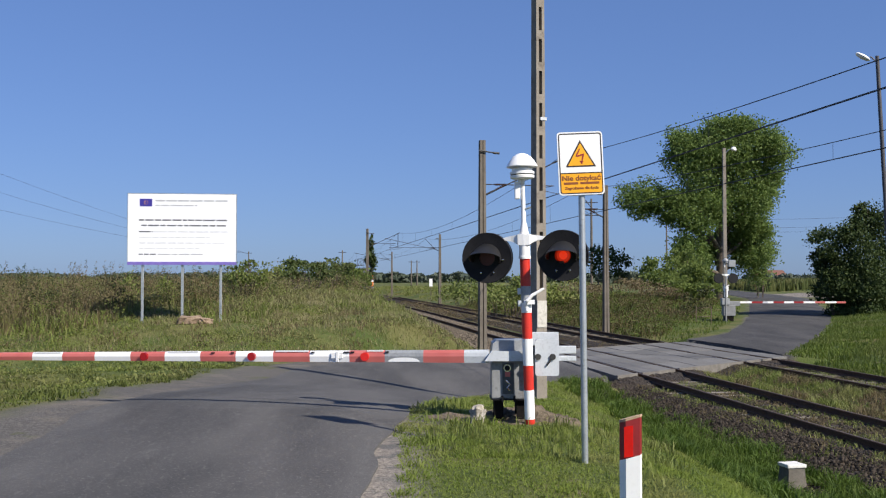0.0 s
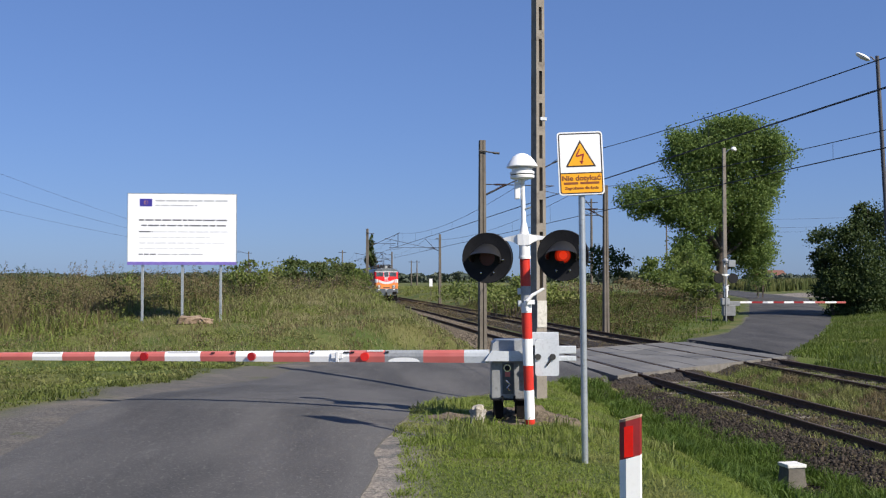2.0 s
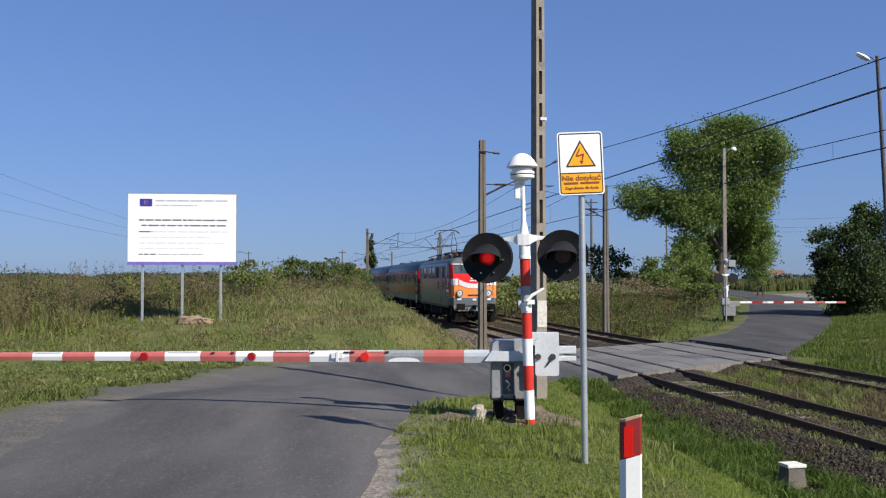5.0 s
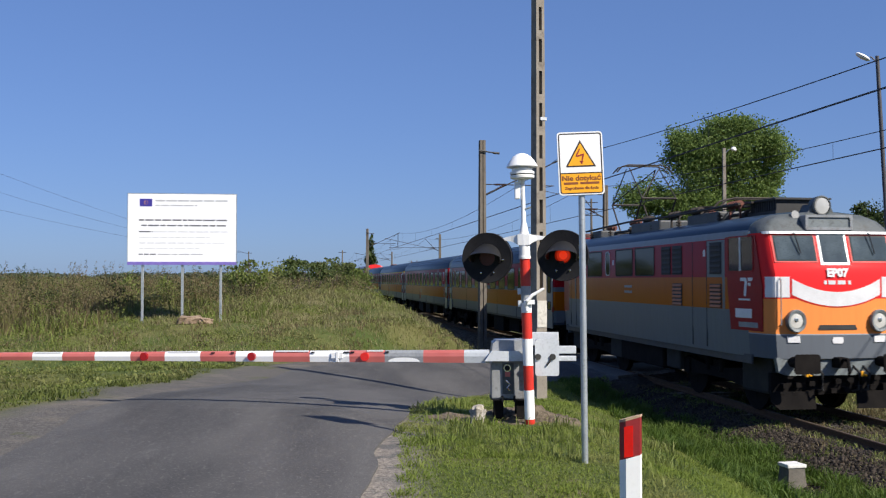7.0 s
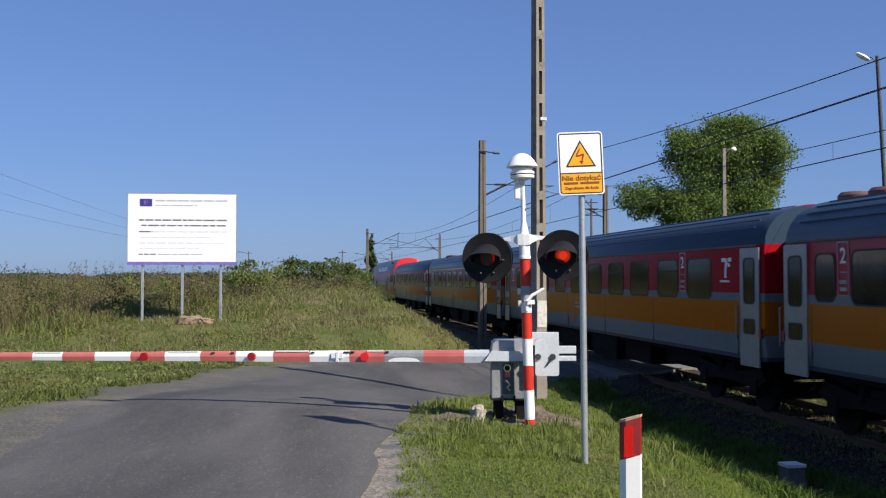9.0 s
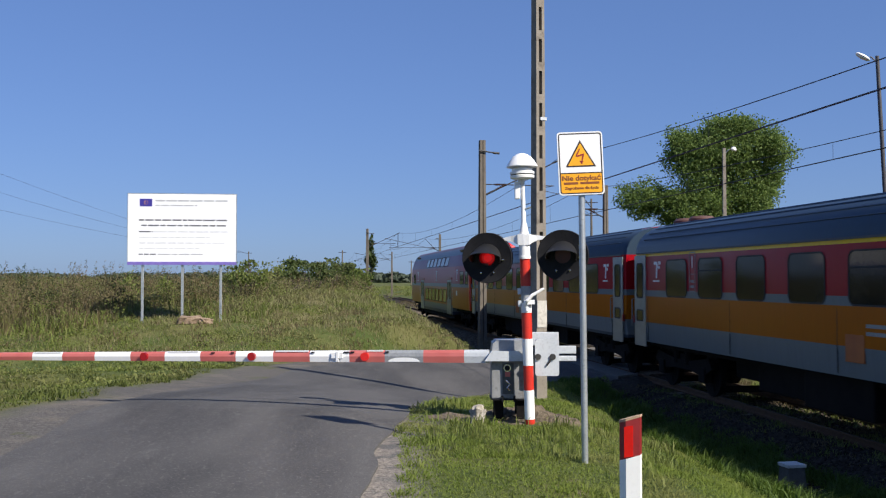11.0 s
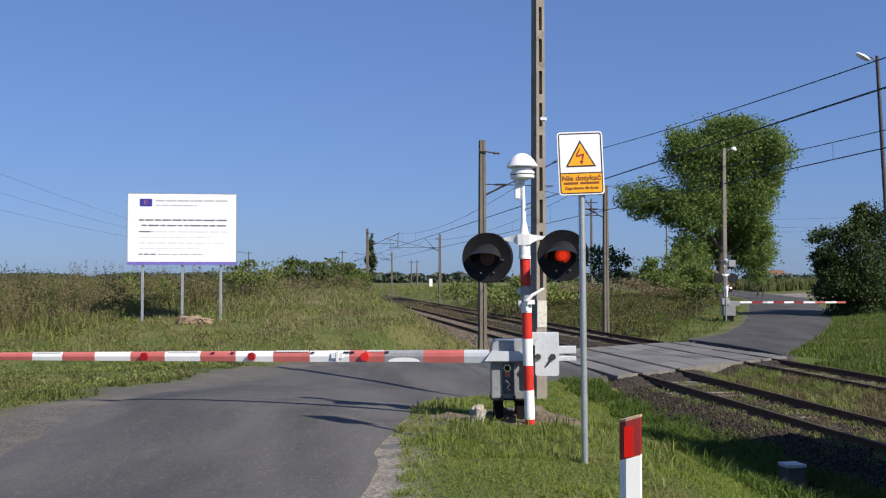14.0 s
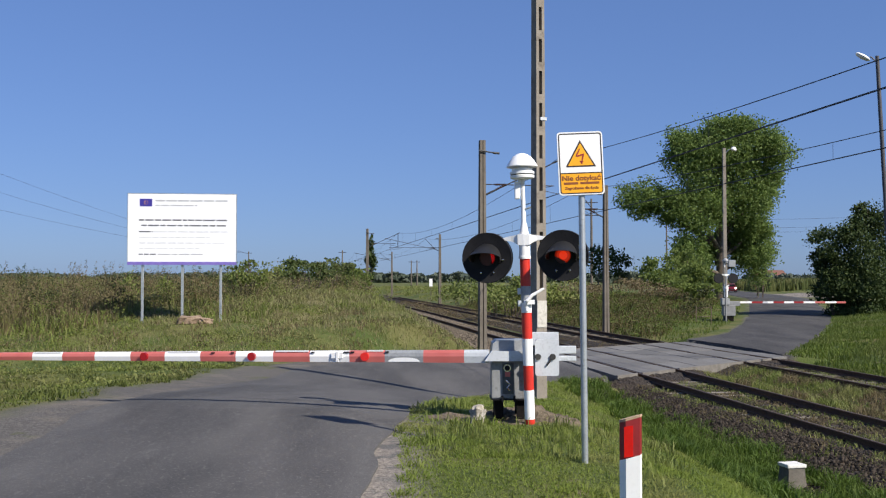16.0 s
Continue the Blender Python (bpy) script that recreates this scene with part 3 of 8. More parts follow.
def side_pane(parent, x0, x1, z0, z1, y, r=0.06, frame_mat=None, name="window", proud=0.012, opening=False):
    """A glazed window on the side: frame and pane; y is the side's place, its sign the side."""
    sg = 1 if y > 0 else -1
    m = Matrix(((1, 0, 0, 0), (0, 0, sg, y), (0, 1, 0, 0), (0, 0, 0, 1)))
    bm = bmesh.new()
    frame_ring(bm, round_rect(x0 - 0.03, x1 + 0.03, z0 - 0.03, z1 + 0.03, r + 0.03), round_rect(x0, x1, z0, z1, r), -0.02, proud, m)
    w = part(name, bm, frame_mat or M["rubber"], parent)
    bm = bmesh.new()
    slab(bm, round_rect(x0 - 0.002, x1 + 0.002, z0 - 0.002, z1 + 0.002, r), -0.02, proud - 0.008, m)
    part("pane", bm, M["glass"], w)
    if opening:
        bm = bmesh.new()
        box(bm, x0, x1, y - 0.02, y + 0.02, z0 + (z1 - z0) * 0.68, z0 + (z1 - z0) * 0.68 + 0.035)
        part("bar", bm, M["rubber"], w)
    return w


def side_slab(name, parent, outline, y, thick, material, label=""):
    sg = 1 if y > 0 else -1
    m = Matrix(((1, 0, 0, 0), (0, 0, sg, y), (0, 1, 0, 0), (0, 0, 0, 1)))
    bm = bmesh.new()
    slab(bm, outline, -0.01, thick, m)
    return part(name, bm, material, parent, label)


def wheelset_mesh(radius):
    bm = bmesh.new()
    turn = pose(0, 0, 0, 90)
    for y in (-0.75, 0.75):
        sg = 1 if y > 0 else -1
        prof = [(0.10, -0.07), (radius * 0.85, -0.05), (radius, -0.065), (radius, 0.05), (radius + 0.03, 0.055), (radius + 0.03, 0.08), (0.10, 0.07)]
        lathe(bm, [(r, -sg * z) for r, z in prof], 20, Matrix.Translation((0, y, 0)) @ turn)
    lathe(bm, [(0.09, -1.0), (0.09, 1.0)], 10, turn)
    for a in range(3):
        box(bm, -0.05, 0.05, -0.84, 0.84, 0.25, 0.4, m=pose(0, 0, 0, 0, 120 * a))
    me = bpy.data.meshes.new("wheelset")
    bm.to_mesh(me)
    bm.free()
    me.materials.append(M["under"])
    return me


WHEELS = []


def bogie(vehicle, x, base, radius, wheel_mesh):
    bm = bmesh.new()
    for y in (-1.0, 1.0):
        slab(bm, [(x - base / 2 - 0.5, 0.62), (x - base / 2 - 0.3, 0.85), (x - 0.5, 0.72), (x + 0.5, 0.72), (x + base / 2 + 0.3, 0.85), (x + base / 2 + 0.5, 0.62), (x + base / 2, 0.42), (x + 0.5, 0.5), (x - 0.5, 0.5), (x - base / 2, 0.42)],
             -0.06, 0.06, Matrix(((1, 0, 0, 0), (0, 0, 1, y), (0, 1, 0, 0), (0, 0, 0, 1))))
        for wx in (x - base / 2, x + base / 2):
            box(bm, wx - 0.17, wx + 0.17, y - 0.1, y + 0.1, radius - 0.17, radius + 0.17, 0.03)
        for sx in (x - 0.35, x + 0.35):
            tube(bm, [(sx, y, 0.62), (sx, y, 0.98)], 0.11, 10)
    box(bm, x - 0.3, x + 0.3, -1.0, 1.0, 0.5, 0.85)
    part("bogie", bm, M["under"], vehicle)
    for wx in (x - base / 2, x + base / 2):
        w = new("wheelset", wheel_mesh)
        w.parent = vehicle
        w.matrix_basis = pose(wx, 0, radius)
        WHEELS.append((w, wx, radius))


def buffers(vehicle, x, sg):
    for y in (-0.875, 0.875):
        bm = bmesh.new()
        tube(bm, [(x, y, 1.06), (x + sg * 0.36, y, 1.06)], 0.10, 14)
        tube(bm, [(x + sg * 0.36, y, 1.06), (x + sg * 0.58, y, 1.06)], 0.07, 14)
        slab(bm, round_rect(y - 0.25, y + 0.25, 0.88, 1.24, 0.06), 0, 0.035, Matrix(((0, 0, sg, x + sg * 0.57), (1, 0, 0, 0), (0, 1, 0, 0), (0, 0, 0, 1))))
        part("buffer", bm, M["under"], vehicle)
    bm = bmesh.new()
    box(bm, x, x + sg * 0.3, -0.09, 0.09, 0.95, 1.15, 0.02)
    tube(bm, [(x + sg * 0.1, 0, 1.1), (x + sg * 0.45, 0, 1.12), (x + sg * 0.5, 0, 0.9), (x + sg * 0.4, 0, 0.75)], 0.035, 8)
    part("coupling", bm, M["under"], vehicle)
    for y in (-0.4, 0.35, 0.55):
        bm = bmesh.new()
        tube(bm, [(x, y, 0.98), (x + sg * 0.25, y, 0.85), (x + sg * 0.22, y * 0.95, 0.55), (x + sg * 0.05, y * 0.9, 0.5)], 0.025, 6)
        part("brake_hose", bm, M["rubber"], vehicle)


def pantograph(vehicle, x, raised):
    bm = bmesh.new()
    for y in (-0.55, 0.55):
        tube(bm, [(x - 0.9, y, 4.02), (x + 0.9, y, 4.02)], 0.04, 6)
        for dx in (-0.8, 0.8):
            tube(bm, [(x + dx, y, 3.72), (x + dx, y, 4.02)], 0.07, 8)
    for dx in (-0.9, 0.9):
        tube(bm, [(x + dx, -0.55, 4.02), (x + dx, 0.55, 4.02)], 0.04, 6)
    p = part("pantograph", bm, M["dark_iron"], vehicle, "raised dark steel pantograph" if raised else "folded brown steel pantograph")
    knee, kz, hz = (1.35, 4.90, 5.97) if raised else (1.75, 4.22, 4.42)
    for sg in (-1, 1):
        for y in (-0.5, 0.5):
            bm = bmesh.new()
            tube(bm, [(x + sg * 0.55, y, 4.03), (x + sg * knee, y, kz)], 0.026, 6)
            part("lower_arm", bm, M["dark_iron"], p)
            bm = bmesh.new()
            tube(bm, [(x + sg * knee, y, kz), (x + sg * 0.15, y * 0.9, hz - 0.1)], 0.018, 6)
            part("upper_arm", bm, M["dark_iron"], p)
        bm = bmesh.new()
        tube(bm, [(x + sg * knee, -0.5, kz), (x + sg * knee, 0.5, kz)], 0.03, 6)
        part("knee_bar", bm, M["dark_iron"], p)
        bm = bmesh.new()
        tube(bm, [(x + sg * knee, -0.5, kz), (x + sg * 0.15, 0.45, hz - 0.1)], 0.016, 6)
        part("brace", bm, M["dark_iron"], p)
        bm = bmesh.new()
        tube(bm, [(x + sg * 0.18, -0.85, hz - 0.22), (x + sg * 0.18, -0.7, hz - 0.06), (x + sg * 0.18, -0.5, hz), (x + sg * 0.18, 0.5, hz), (x + sg * 0.18, 0.7, hz - 0.06), (x + sg * 0.18, 0.85, hz - 0.22)], 0.022, 6)
        part("contact_strip", bm, M["dark_iron"], p)
    return p


def carrier_mark(parent, x, y, z, size, material=None):
    """The operator's plain white mark: a slanting stroke with two bars."""
    sg = 1 if y > 0 else -1
    s = size
    mk = side_slab("operator_mark", parent, [(x - sg * q * s, z + w * s) for q, w in ((-0.02, -0.5), (0.16, -0.5), (0.24, 0.08), (0.32, 0.3), (0.14, 0.52), (-0.36, 0.52), (-0.36, 0.33), (0.02, 0.33), (0.08, 0.24), (0.02, 0.05))], y, 0.006, material or M["train_white"])
    for w0, w1, q in ((0.33, 0.52, 0.78), (0.06, 0.24, 0.62)):
        side_slab("stroke", mk, [(x - sg * a * s, z + b * s) for a, b in ((0.42, w0), (q, w0), (q, w1), (0.36, w1))], y, 0.006, material or M["train_white"])
    side_slab("name_bar", mk, [(x + 0.55 * s, z - 0.72 * s), (x - 0.55 * s, z - 0.72 * s), (x - 0.55 * s, z - 0.62 * s), (x + 0.55 * s, z - 0.62 * s)], y, 0.006, material or M["train_white"])


def locomotive():
    v = thing("locomotive", "red, orange and grey electric locomotive with round headlights and raised pantograph", "locomotive", "train")
    L = 7.96
    half = body_section(1.5, 1.12, 3.5, 3.95)
    bm = bmesh.new()
    ring_loft(bm, [ring(L - 1.3, half), ring(L - 1.7, half), ring(L - 2.1, half), ring(0, half), ring(-(L - 2.1), half), ring(-(L - 1.7), half), ring(-(L - 1.3), half)], cap=True)
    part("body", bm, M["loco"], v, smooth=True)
    zs = [1.12, 1.3, 1.5, 1.7, 1.95, 2.25, 2.45, 2.70, 2.85, 2.95, 3.2, 3.42, 3.5, 3.62, 3.75, 3.87, 3.95]
    us = [-1, -0.975, -0.95, -0.92, -0.86, -0.78, -0.6, -0.4, -0.2, 0, 0.2, 0.4, 0.6, 0.78, 0.86, 0.92, 0.95, 0.975, 1]

    def half_width(z):
        hs = half
        return float(np.interp(z, [q[1] for q in hs], [q[0] for q in hs]))

    def nose(u, z, sg):
        lean = 0.30 * max(0.0, z - 2.70) + 0.45 * max(0.0, z - 3.5)
        x = L - 0.50 - lean - 0.09 * u * u - 0.16 * (max(0.0, abs(u) - 0.92) / 0.08) ** 1.5
        hw = half_width(z) * 0.985
        return Vector((sg * x, hw * u, z))

    for sg in (1, -1):
        bm = bmesh.new()
        rows = [[nose(u, z, sg) for u in us] for z in zs]
        for r in rows:
            r.insert(0, Vector((sg * (L - 1.3), r[0].y / 0.985, r[0].z)))
            r.append(Vector((sg * (L - 1.3), r[-1].y / 0.985, r[-1].z)))
        nz = 13
        ring_loft(bm, rows[:nz], cap=False, closed=False)
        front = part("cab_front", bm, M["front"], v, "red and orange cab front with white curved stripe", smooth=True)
        bm = bmesh.new()
        ring_loft(bm, rows[nz - 1:], cap=False, closed=False)
        part("cab_roof", bm, M["cab_roof"], v, smooth=True)

        def proud(name, outline, thick, material, parent=front, label=""):
            bm = bmesh.new()
            outer = [nose(u / 1.42, z, sg) for u, z in outline]
            lift = [Vector((sg * thick, math.copysign(thick, u) if abs(u) > 1.25 else 0, thick * 0.2)) for u, z in outline]
            ring_loft(bm, [[p - w * 0.5 for p, w in zip(outer, lift)], [p + w for p, w in zip(outer, lift)]])
            return part(name, bm, material, parent, label)

        # the white stripe with red edges
        top = [(k / 8 * 0.98, 2.37 + 0.25 * abs(k / 8) ** 2) for k in range(-8, 9)]
        low = [(k / 8 * 0.98, 2.10 + 0.22 * abs(k / 8) ** 2) for k in range(8, -9, -1)]
        for k in range(16):
            proud("stripe_edge", [(top[k][0] * 1.02, top[k][1] + 0.02), (top[k + 1][0] * 1.02, top[k + 1][1] + 0.02), (low[15 - k][0] * 1.02, low[15 - k][1] - 0.02), (low[16 - k][0] * 1.02, low[16 - k][1] - 0.02)][::-1], 0.006, M["train_red"])
            proud("stripe", [(top[k][0] * 0.985, top[k][1]), (top[k + 1][0] * 0.985, top[k + 1][1]), (low[15 - k][0] * 0.985, low[15 - k][1]), (low[16 - k][0] * 0.985, low[16 - k][1])][::-1], 0.012, M["train_white"])
        for q in (-1, 1):
            for a0, a1 in ((1.015, 1.10), (1.10, 1.20), (1.21, 1.306), (1.306, 1.349), (1.349, 1.3845), (1.3845, 1.42)):
                proud("stripe", [(q * a0, 2.27), (q * a0, 2.66), (q * a1, 2.66), (q * a1, 2.27)][::q], 0.008, M["train_white"])
        # windscreens
        for u0, u1, z0, z1, skew in ((-0.27, 0.27, 2.93, 3.46, 0.0), (0.42, 1.22, 2.98, 3.42, 0.05), (-1.22, -0.42, 2.98, 3.42, -0.05)):
            w = proud("windscreen", [(u0 - 0.05, z0 - 0.05), (u1 + 0.05, z0 - 0.05), (u1 + 0.05, z1 + 0.05), (u0 - 0.05, z1 + 0.05)], 0.012, M["train_white" if skew == 0 else "train_red"])
            w = proud("windscreen_rubber", [(u0 - 0.025, z0 - 0.025), (u1 + 0.025, z0 - 0.025), (u1 + 0.025, z1 + 0.025), (u0 - 0.025, z1 + 0.025)], 0.017, M["slot" if skew else "steel"], w)
            proud("pane", [(u0, z0), (u1, z0), (u1, z1), (u0, z1)], 0.023, M["screen"], front)
            bm = bmesh.new()
            c = nose((u0 + u1) / 2.84, z1 + 0.06, sg)
            e = nose((u0 + u1) / 2.84 + (0.06 if skew else 0), z0 + 0.12, sg)
            if skew:
                tube(bm, [c + Vector((sg * 0.05, 0, 0.02)), c + Vector((sg * 0.09, 0, 0)), e + Vector((sg * 0.05, 0, 0))], 0.012, 6)
                part("wiper", bm, M["black"], front)
        bm = bmesh.new()
        ring_loft(bm, [[nose(u, z, sg) + Vector((sg * o, 0, 0)) for z, o in ((3.48, 0.0), (3.48, 0.05), (3.53, 0.05), (3.53, 0.0))] for u in us[1:-1]])
        part("rain_strip", bm, M["train_white"], v)
        # headlights
        for y in (-0.95, 0.95):
            p = nose(y / 1.42, 1.83, sg)
            mm = Matrix.Translation((p.x - sg * 0.10, y, 1.83)) @ pose(0, 0, 0, 0, 90 * sg)
            bm = bmesh.new()
            lathe(bm, [(0.20, 0.0), (0.215, 0.19), (0.20, 0.215), (0.155, 0.20), (0.15, 0.15)], 28, mm)
            h = part("headlight", bm, M["beam"], front, "lit round headlight in a dark ring", smooth=True)
            bm = bmesh.new()
            lathe(bm, [(0.152, 0.12), (0.13, 0.195), (0.07, 0.215), (0.001, 0.22)], 24, mm)
            part("lens", bm, M["lamp_lit"] if sg > 0 else M["lamp_glass"], h, smooth=True)
            bm = bmesh.new()
            lathe(bm, [(0.045, 0.2), (0.045, 0.235), (0.03, 0.24)], 14, Matrix.Translation((0, -0.04 * sg, 0.02)) @ mm)
            part("bulb_cap", bm, M["chrome"], h)
            proud("marker", [(y - 0.13, 1.42), (y + 0.13, 1.42), (y + 0.13, 1.54), (y - 0.13, 1.54)], 0.02, M["train_white"])
        for k in range(-5, 5):
            proud("grille_slot", [(k * 0.086, 1.66), (k * 0.086 + 0.086, 1.66), (k * 0.078 + 0.078, 1.75), (k * 0.078, 1.75)], 0.012, M["slot"])
        proud("plate", [(-0.10, 1.40), (0.10, 1.40), (0.13, 1.46), (0.10, 1.52), (-0.10, 1.52), (-0.13, 1.46)], 0.014, M["train_white"])
        # handrails at the corners
        for q in (-1, 1):
            bm = bmesh.new()
            a, b = nose(q * 0.86, 2.62, sg), nose(q * 0.86, 1.75, sg)
            tube(bm, [a, a + Vector((sg * 0.06, 0, 0)), b + Vector((sg * 0.06, 0, 0)), b], 0.014, 6)
            part("handrail", bm, M["box_grey"], front)
        # headlamp on the roof
        mm = Matrix.Translation((sg * (L - 1.14), 0, 4.04)) @ pose(0, 0, 0, 0, 90 * sg)
        bm = bmesh.new()
        lathe(bm, [(0.10, -0.28), (0.19, -0.1), (0.205, 0.12), (0.18, 0.14), (0.17, 0.10)], 24, mm)
        slab(bm, [(-0.5, 3.7), (0.5, 3.7), (0.46, 3.82), (0.3, 3.9), (0.2, 4.08), (-0.2, 4.08), (-0.3, 3.9), (-0.46, 3.82)], -0.3, 0.06, Matrix(((0, 0, sg, sg * (L - 1.14)), (1, 0, 0, 0), (0, 1, 0, 0), (0, 0, 0, 1))))
        h = part("roof_headlamp", bm, M["cab_roof"], v, "round roof headlamp in a grey housing")
        bm = bmesh.new()
        mb = Matrix(((0, 0, sg, sg * (L - 0.79)), (1, 0, 0, 0), (0, 1, 0, 0), (0, 0, 0, 1)))
        frame_ring(bm, round_rect(-0.54, 0.54, 3.56, 3.85, 0.03), round_rect(-0.48, 0.48, 3.61, 3.80, 0.02), -0.3, 0.03, mb)
        hb = part("vent_frame", bm, M["train_pale"], h, "pale grey vent frame")
        bm = bmesh.new()
        slab(bm, round_rect(-0.485, 0.485, 3.605, 3.805, 0.02), -0.3, 0.0, mb)
        part("vent_panel", bm, M["beam"], hb)
        bm = bmesh.new()
        lathe(bm, [(0.175, 0.08), (0.15, 0.14), (0.001, 0.17)], 20, mm)
        part("lens", bm, M["roof_lit"] if sg > 0 else M["lamp_glass"], h, smooth=True)
        bm = bmesh.new()
        tube(bm, [(sg * (L - 1.3), -0.62, 3.8), (sg * (L - 1.0), -0.62, 3.86)], [0.05, 0.09], 10)
        part("horn", bm, M["box_grey"], v)
        # skirt, plough, buffers
        bm = bmesh.new()
        slab(bm, [(-1.36, 1.14), (-1.30, 0.86), (-1.1, 0.80), (1.1, 0.80), (1.30, 0.86), (1.36, 1.14)], -0.05, 0.05, Matrix(((0, 0, sg, sg * (L - 0.62)), (1, 0, 0, 0), (0, 1, 0, 0), (0, 0, 0, 1))))
        part("buffer_beam", bm, M["beam"], v)
        for q in (-1, 1):
            bm = bmesh.new()
            ring_loft(bm, [[Vector((sg * (L - 0.62 + a + 0.12 * (0.5 - z)), q * y, z)) for y, z in ((0.42, 0.17), (1.15, 0.17), (1.30, 0.30), (1.33, 0.50), (0.42, 0.50))] for a in (0, 0.03)])
            part("rail_guard", bm, M["under"], v)
        bm = bmesh.new()
        for k in range(26):
            yy, zz = -1.1 + 2.2 * ((k * 7) % 26) / 25, 0.42 + 0.5 * ((k * 11) % 26) / 25
            box(bm, sg * (L - 0.66) - 0.08, sg * (L - 0.66) + 0.08, yy - 0.05, yy + 0.06, zz - 0.04, zz + 0.05)
        box(bm, sg * (L - 0.75) - 0.05, sg * (L - 0.75) + 0.05, -1.25, 1.25, 0.45, 0.85)
        part("running_gear", bm, M["under"], v)
        for yy in (-0.62, 0.48):
            bm = bmesh.new()
            box(bm, sg * (L - 0.5) - 0.03, sg * (L - 0.5) + 0.03, yy - 0.03, yy + 0.03, 0.78, 0.88, 0.01)
            tube(bm, [(sg * (L - 0.5), yy, 0.83), (sg * (L - 0.44), yy + 0.06, 0.80)], 0.018, 6)
            part("brake_tap", bm, M["yellow_sign"], v, "yellow brake tap")
        buffers(v, sg * (L - 0.6), sg)
    letters("class_lettering", "EP07", 0.21, M["train_white"], v, Matrix.Translation(nose(0, 2.73, 1) + Vector((0.022, 0, 0))) @ pose(0, 0, 0, 83, 0, 90), "white class lettering", 1.0, 0.012)
    bm = bmesh.new()
    c = nose(0, 2.55, 1)
    for k, wd in ((-0.27, 0.06), (-0.12, 0.16), (0.1, 0.18), (0.28, 0.06)):
        box(bm, c.x - 0.01, c.x + 0.006, k - wd / 2, k + wd / 2, 2.515, 2.59)
    part("number_bars", bm, M["train_white"], v)
    # the sides
    for y in (-1.5, 1.5):
        for b0, b1 in ((1.12, 1.98), (14.1, 14.7)):
            side_slab("cab_panel", v, [(L - q, w) for q, w in ((1.04 if b0 < 5 else 13.95, 3.46), (2.14 if b0 < 5 else 14.85, 3.46), (2.04 if b0 < 5 else 15.1, 2.45), (1.92 if b0 < 5 else 15.1, 1.62), (0.80 if b0 < 5 else 14.1, 1.62), (0.80 if b0 < 5 else 14.1, 2.45))], y, 0.006, M["shaded_side_red"], "red cab side panel, darkened for shade")
            side_pane(v, L - b1, L - b0, 2.78, 3.44, y * 1.004, 0.05, M["shaded_side_red"], "cab_window")
        for b0, b1 in ((6.25, 7.6), (7.85, 9.2), (10.5, 11.85)):
            side_pane(v, L - b1, L - b0, 2.72, 3.38, y, 0.04, M["rubber"], "engine_room_window")
        for b0, b1 in ((9.75, 10.1), (12.35, 12.7)):
            side_pane(v, L - b1, L - b0, 2.74, 3.36, y, 0.12, M["steel"], "small_window")
        for b0 in (2.32, 4.45, 5.15):
            for z0, z1 in ((2.72, 3.38), (2.02, 2.52)):
                if b0 == 5.15 and z0 < 2.5:
                    continue
                g = side_slab("louvre_grille", v, [(L - b0 - 0.58, z0), (L - b0, z0), (L - b0, z1), (L - b0 - 0.58, z1)], y, 0.012, M["slot"], "dark louvred air grille")
                bm = bmesh.new()
                for k in range(6):
                    z = z0 + (k + 0.5) * (z1 - z0) / 6
                    sg = 1 if y > 0 else -1
                    ring_loft(bm, [[Vector((x, y + sg * a, z + w)) for a, w in ((0.008, 0.035), (0.030, -0.02), (0.026, -0.03), (0.008, 0.02))] for x in (L - b0 - 0.56, L - b0 - 0.02)])
                part("slat", bm, M["louvre_orange"] if z0 < 2.5 else M["dark_iron"], g)
        for b in (3.08, 3.85, 13.15, 13.75):
            side_slab("door_gap", v, [(L - b - 0.012, 1.2), (L - b + 0.012, 1.2), (L - b + 0.012, 3.42), (L - b - 0.012, 3.42)], y, 0.004, M["slot"])
        for b0, b1, z0, z1 in ((2.16, 2.28, 1.97, 3.42), (2.28, 3.05, 2.655, 3.42), (13.2, 14.0, 2.0, 3.42)):
            side_slab("side_panel", v, [(L - b1, z0), (L - b0, z0), (L - b0, z1), (L - b1, z1)], y, 0.003, M["shaded_side_pale"], "pale grey side panel")
        for b, z in ((3.2, 3.1), (9.45, 3.0), (12.95, 3.1)):
            side_slab("notice", v, [(L - b - 0.05, z), (L - b + 0.05, z), (L - b + 0.05, z + 0.14), (L - b - 0.05, z + 0.14)], y, 0.006, M["train_white"])
        for b, z in ((8.2, 2.4), (8.2, 2.26)):
            side_slab("lettering_bars", v, [(L - b - 0.3, z), (L - b + 0.3, z), (L - b + 0.3, z + 0.06), (L - b - 0.3, z + 0.06)], y, 0.004, M["train_pale"])
        side_slab("lettering_bars", v, [(L - 1.62, 1.68), (L - 0.95, 1.68), (L - 0.95, 1.78), (L - 1.62, 1.78)], y, 0.012, M["train_pale"])
        bm = bmesh.new()
        box(bm, L - 1.58, L - 1.53, y * 1.004 - 0.018, y * 1.004 + 0.018, 2.78, 3.44)
        part("window_bar", bm, M["steel"], v)
        carrier_mark(v, L - 1.42, y * 1.006, 2.46, 0.36)
        side_slab("label_plate", v, [(L - 1.74, 1.86), (L - 1.16, 1.86), (L - 1.16, 2.04), (L - 1.74, 2.04)], y, 0.012, M["train_white"])
        bm = bmesh.new()
        box(bm, -(L - 1.2), L - 1.2, min(y, y * 1.02), max(y, y * 1.02), 3.49, 3.54)
        part("gutter", bm, M["train_pale"], v)
        bm = bmesh.new()
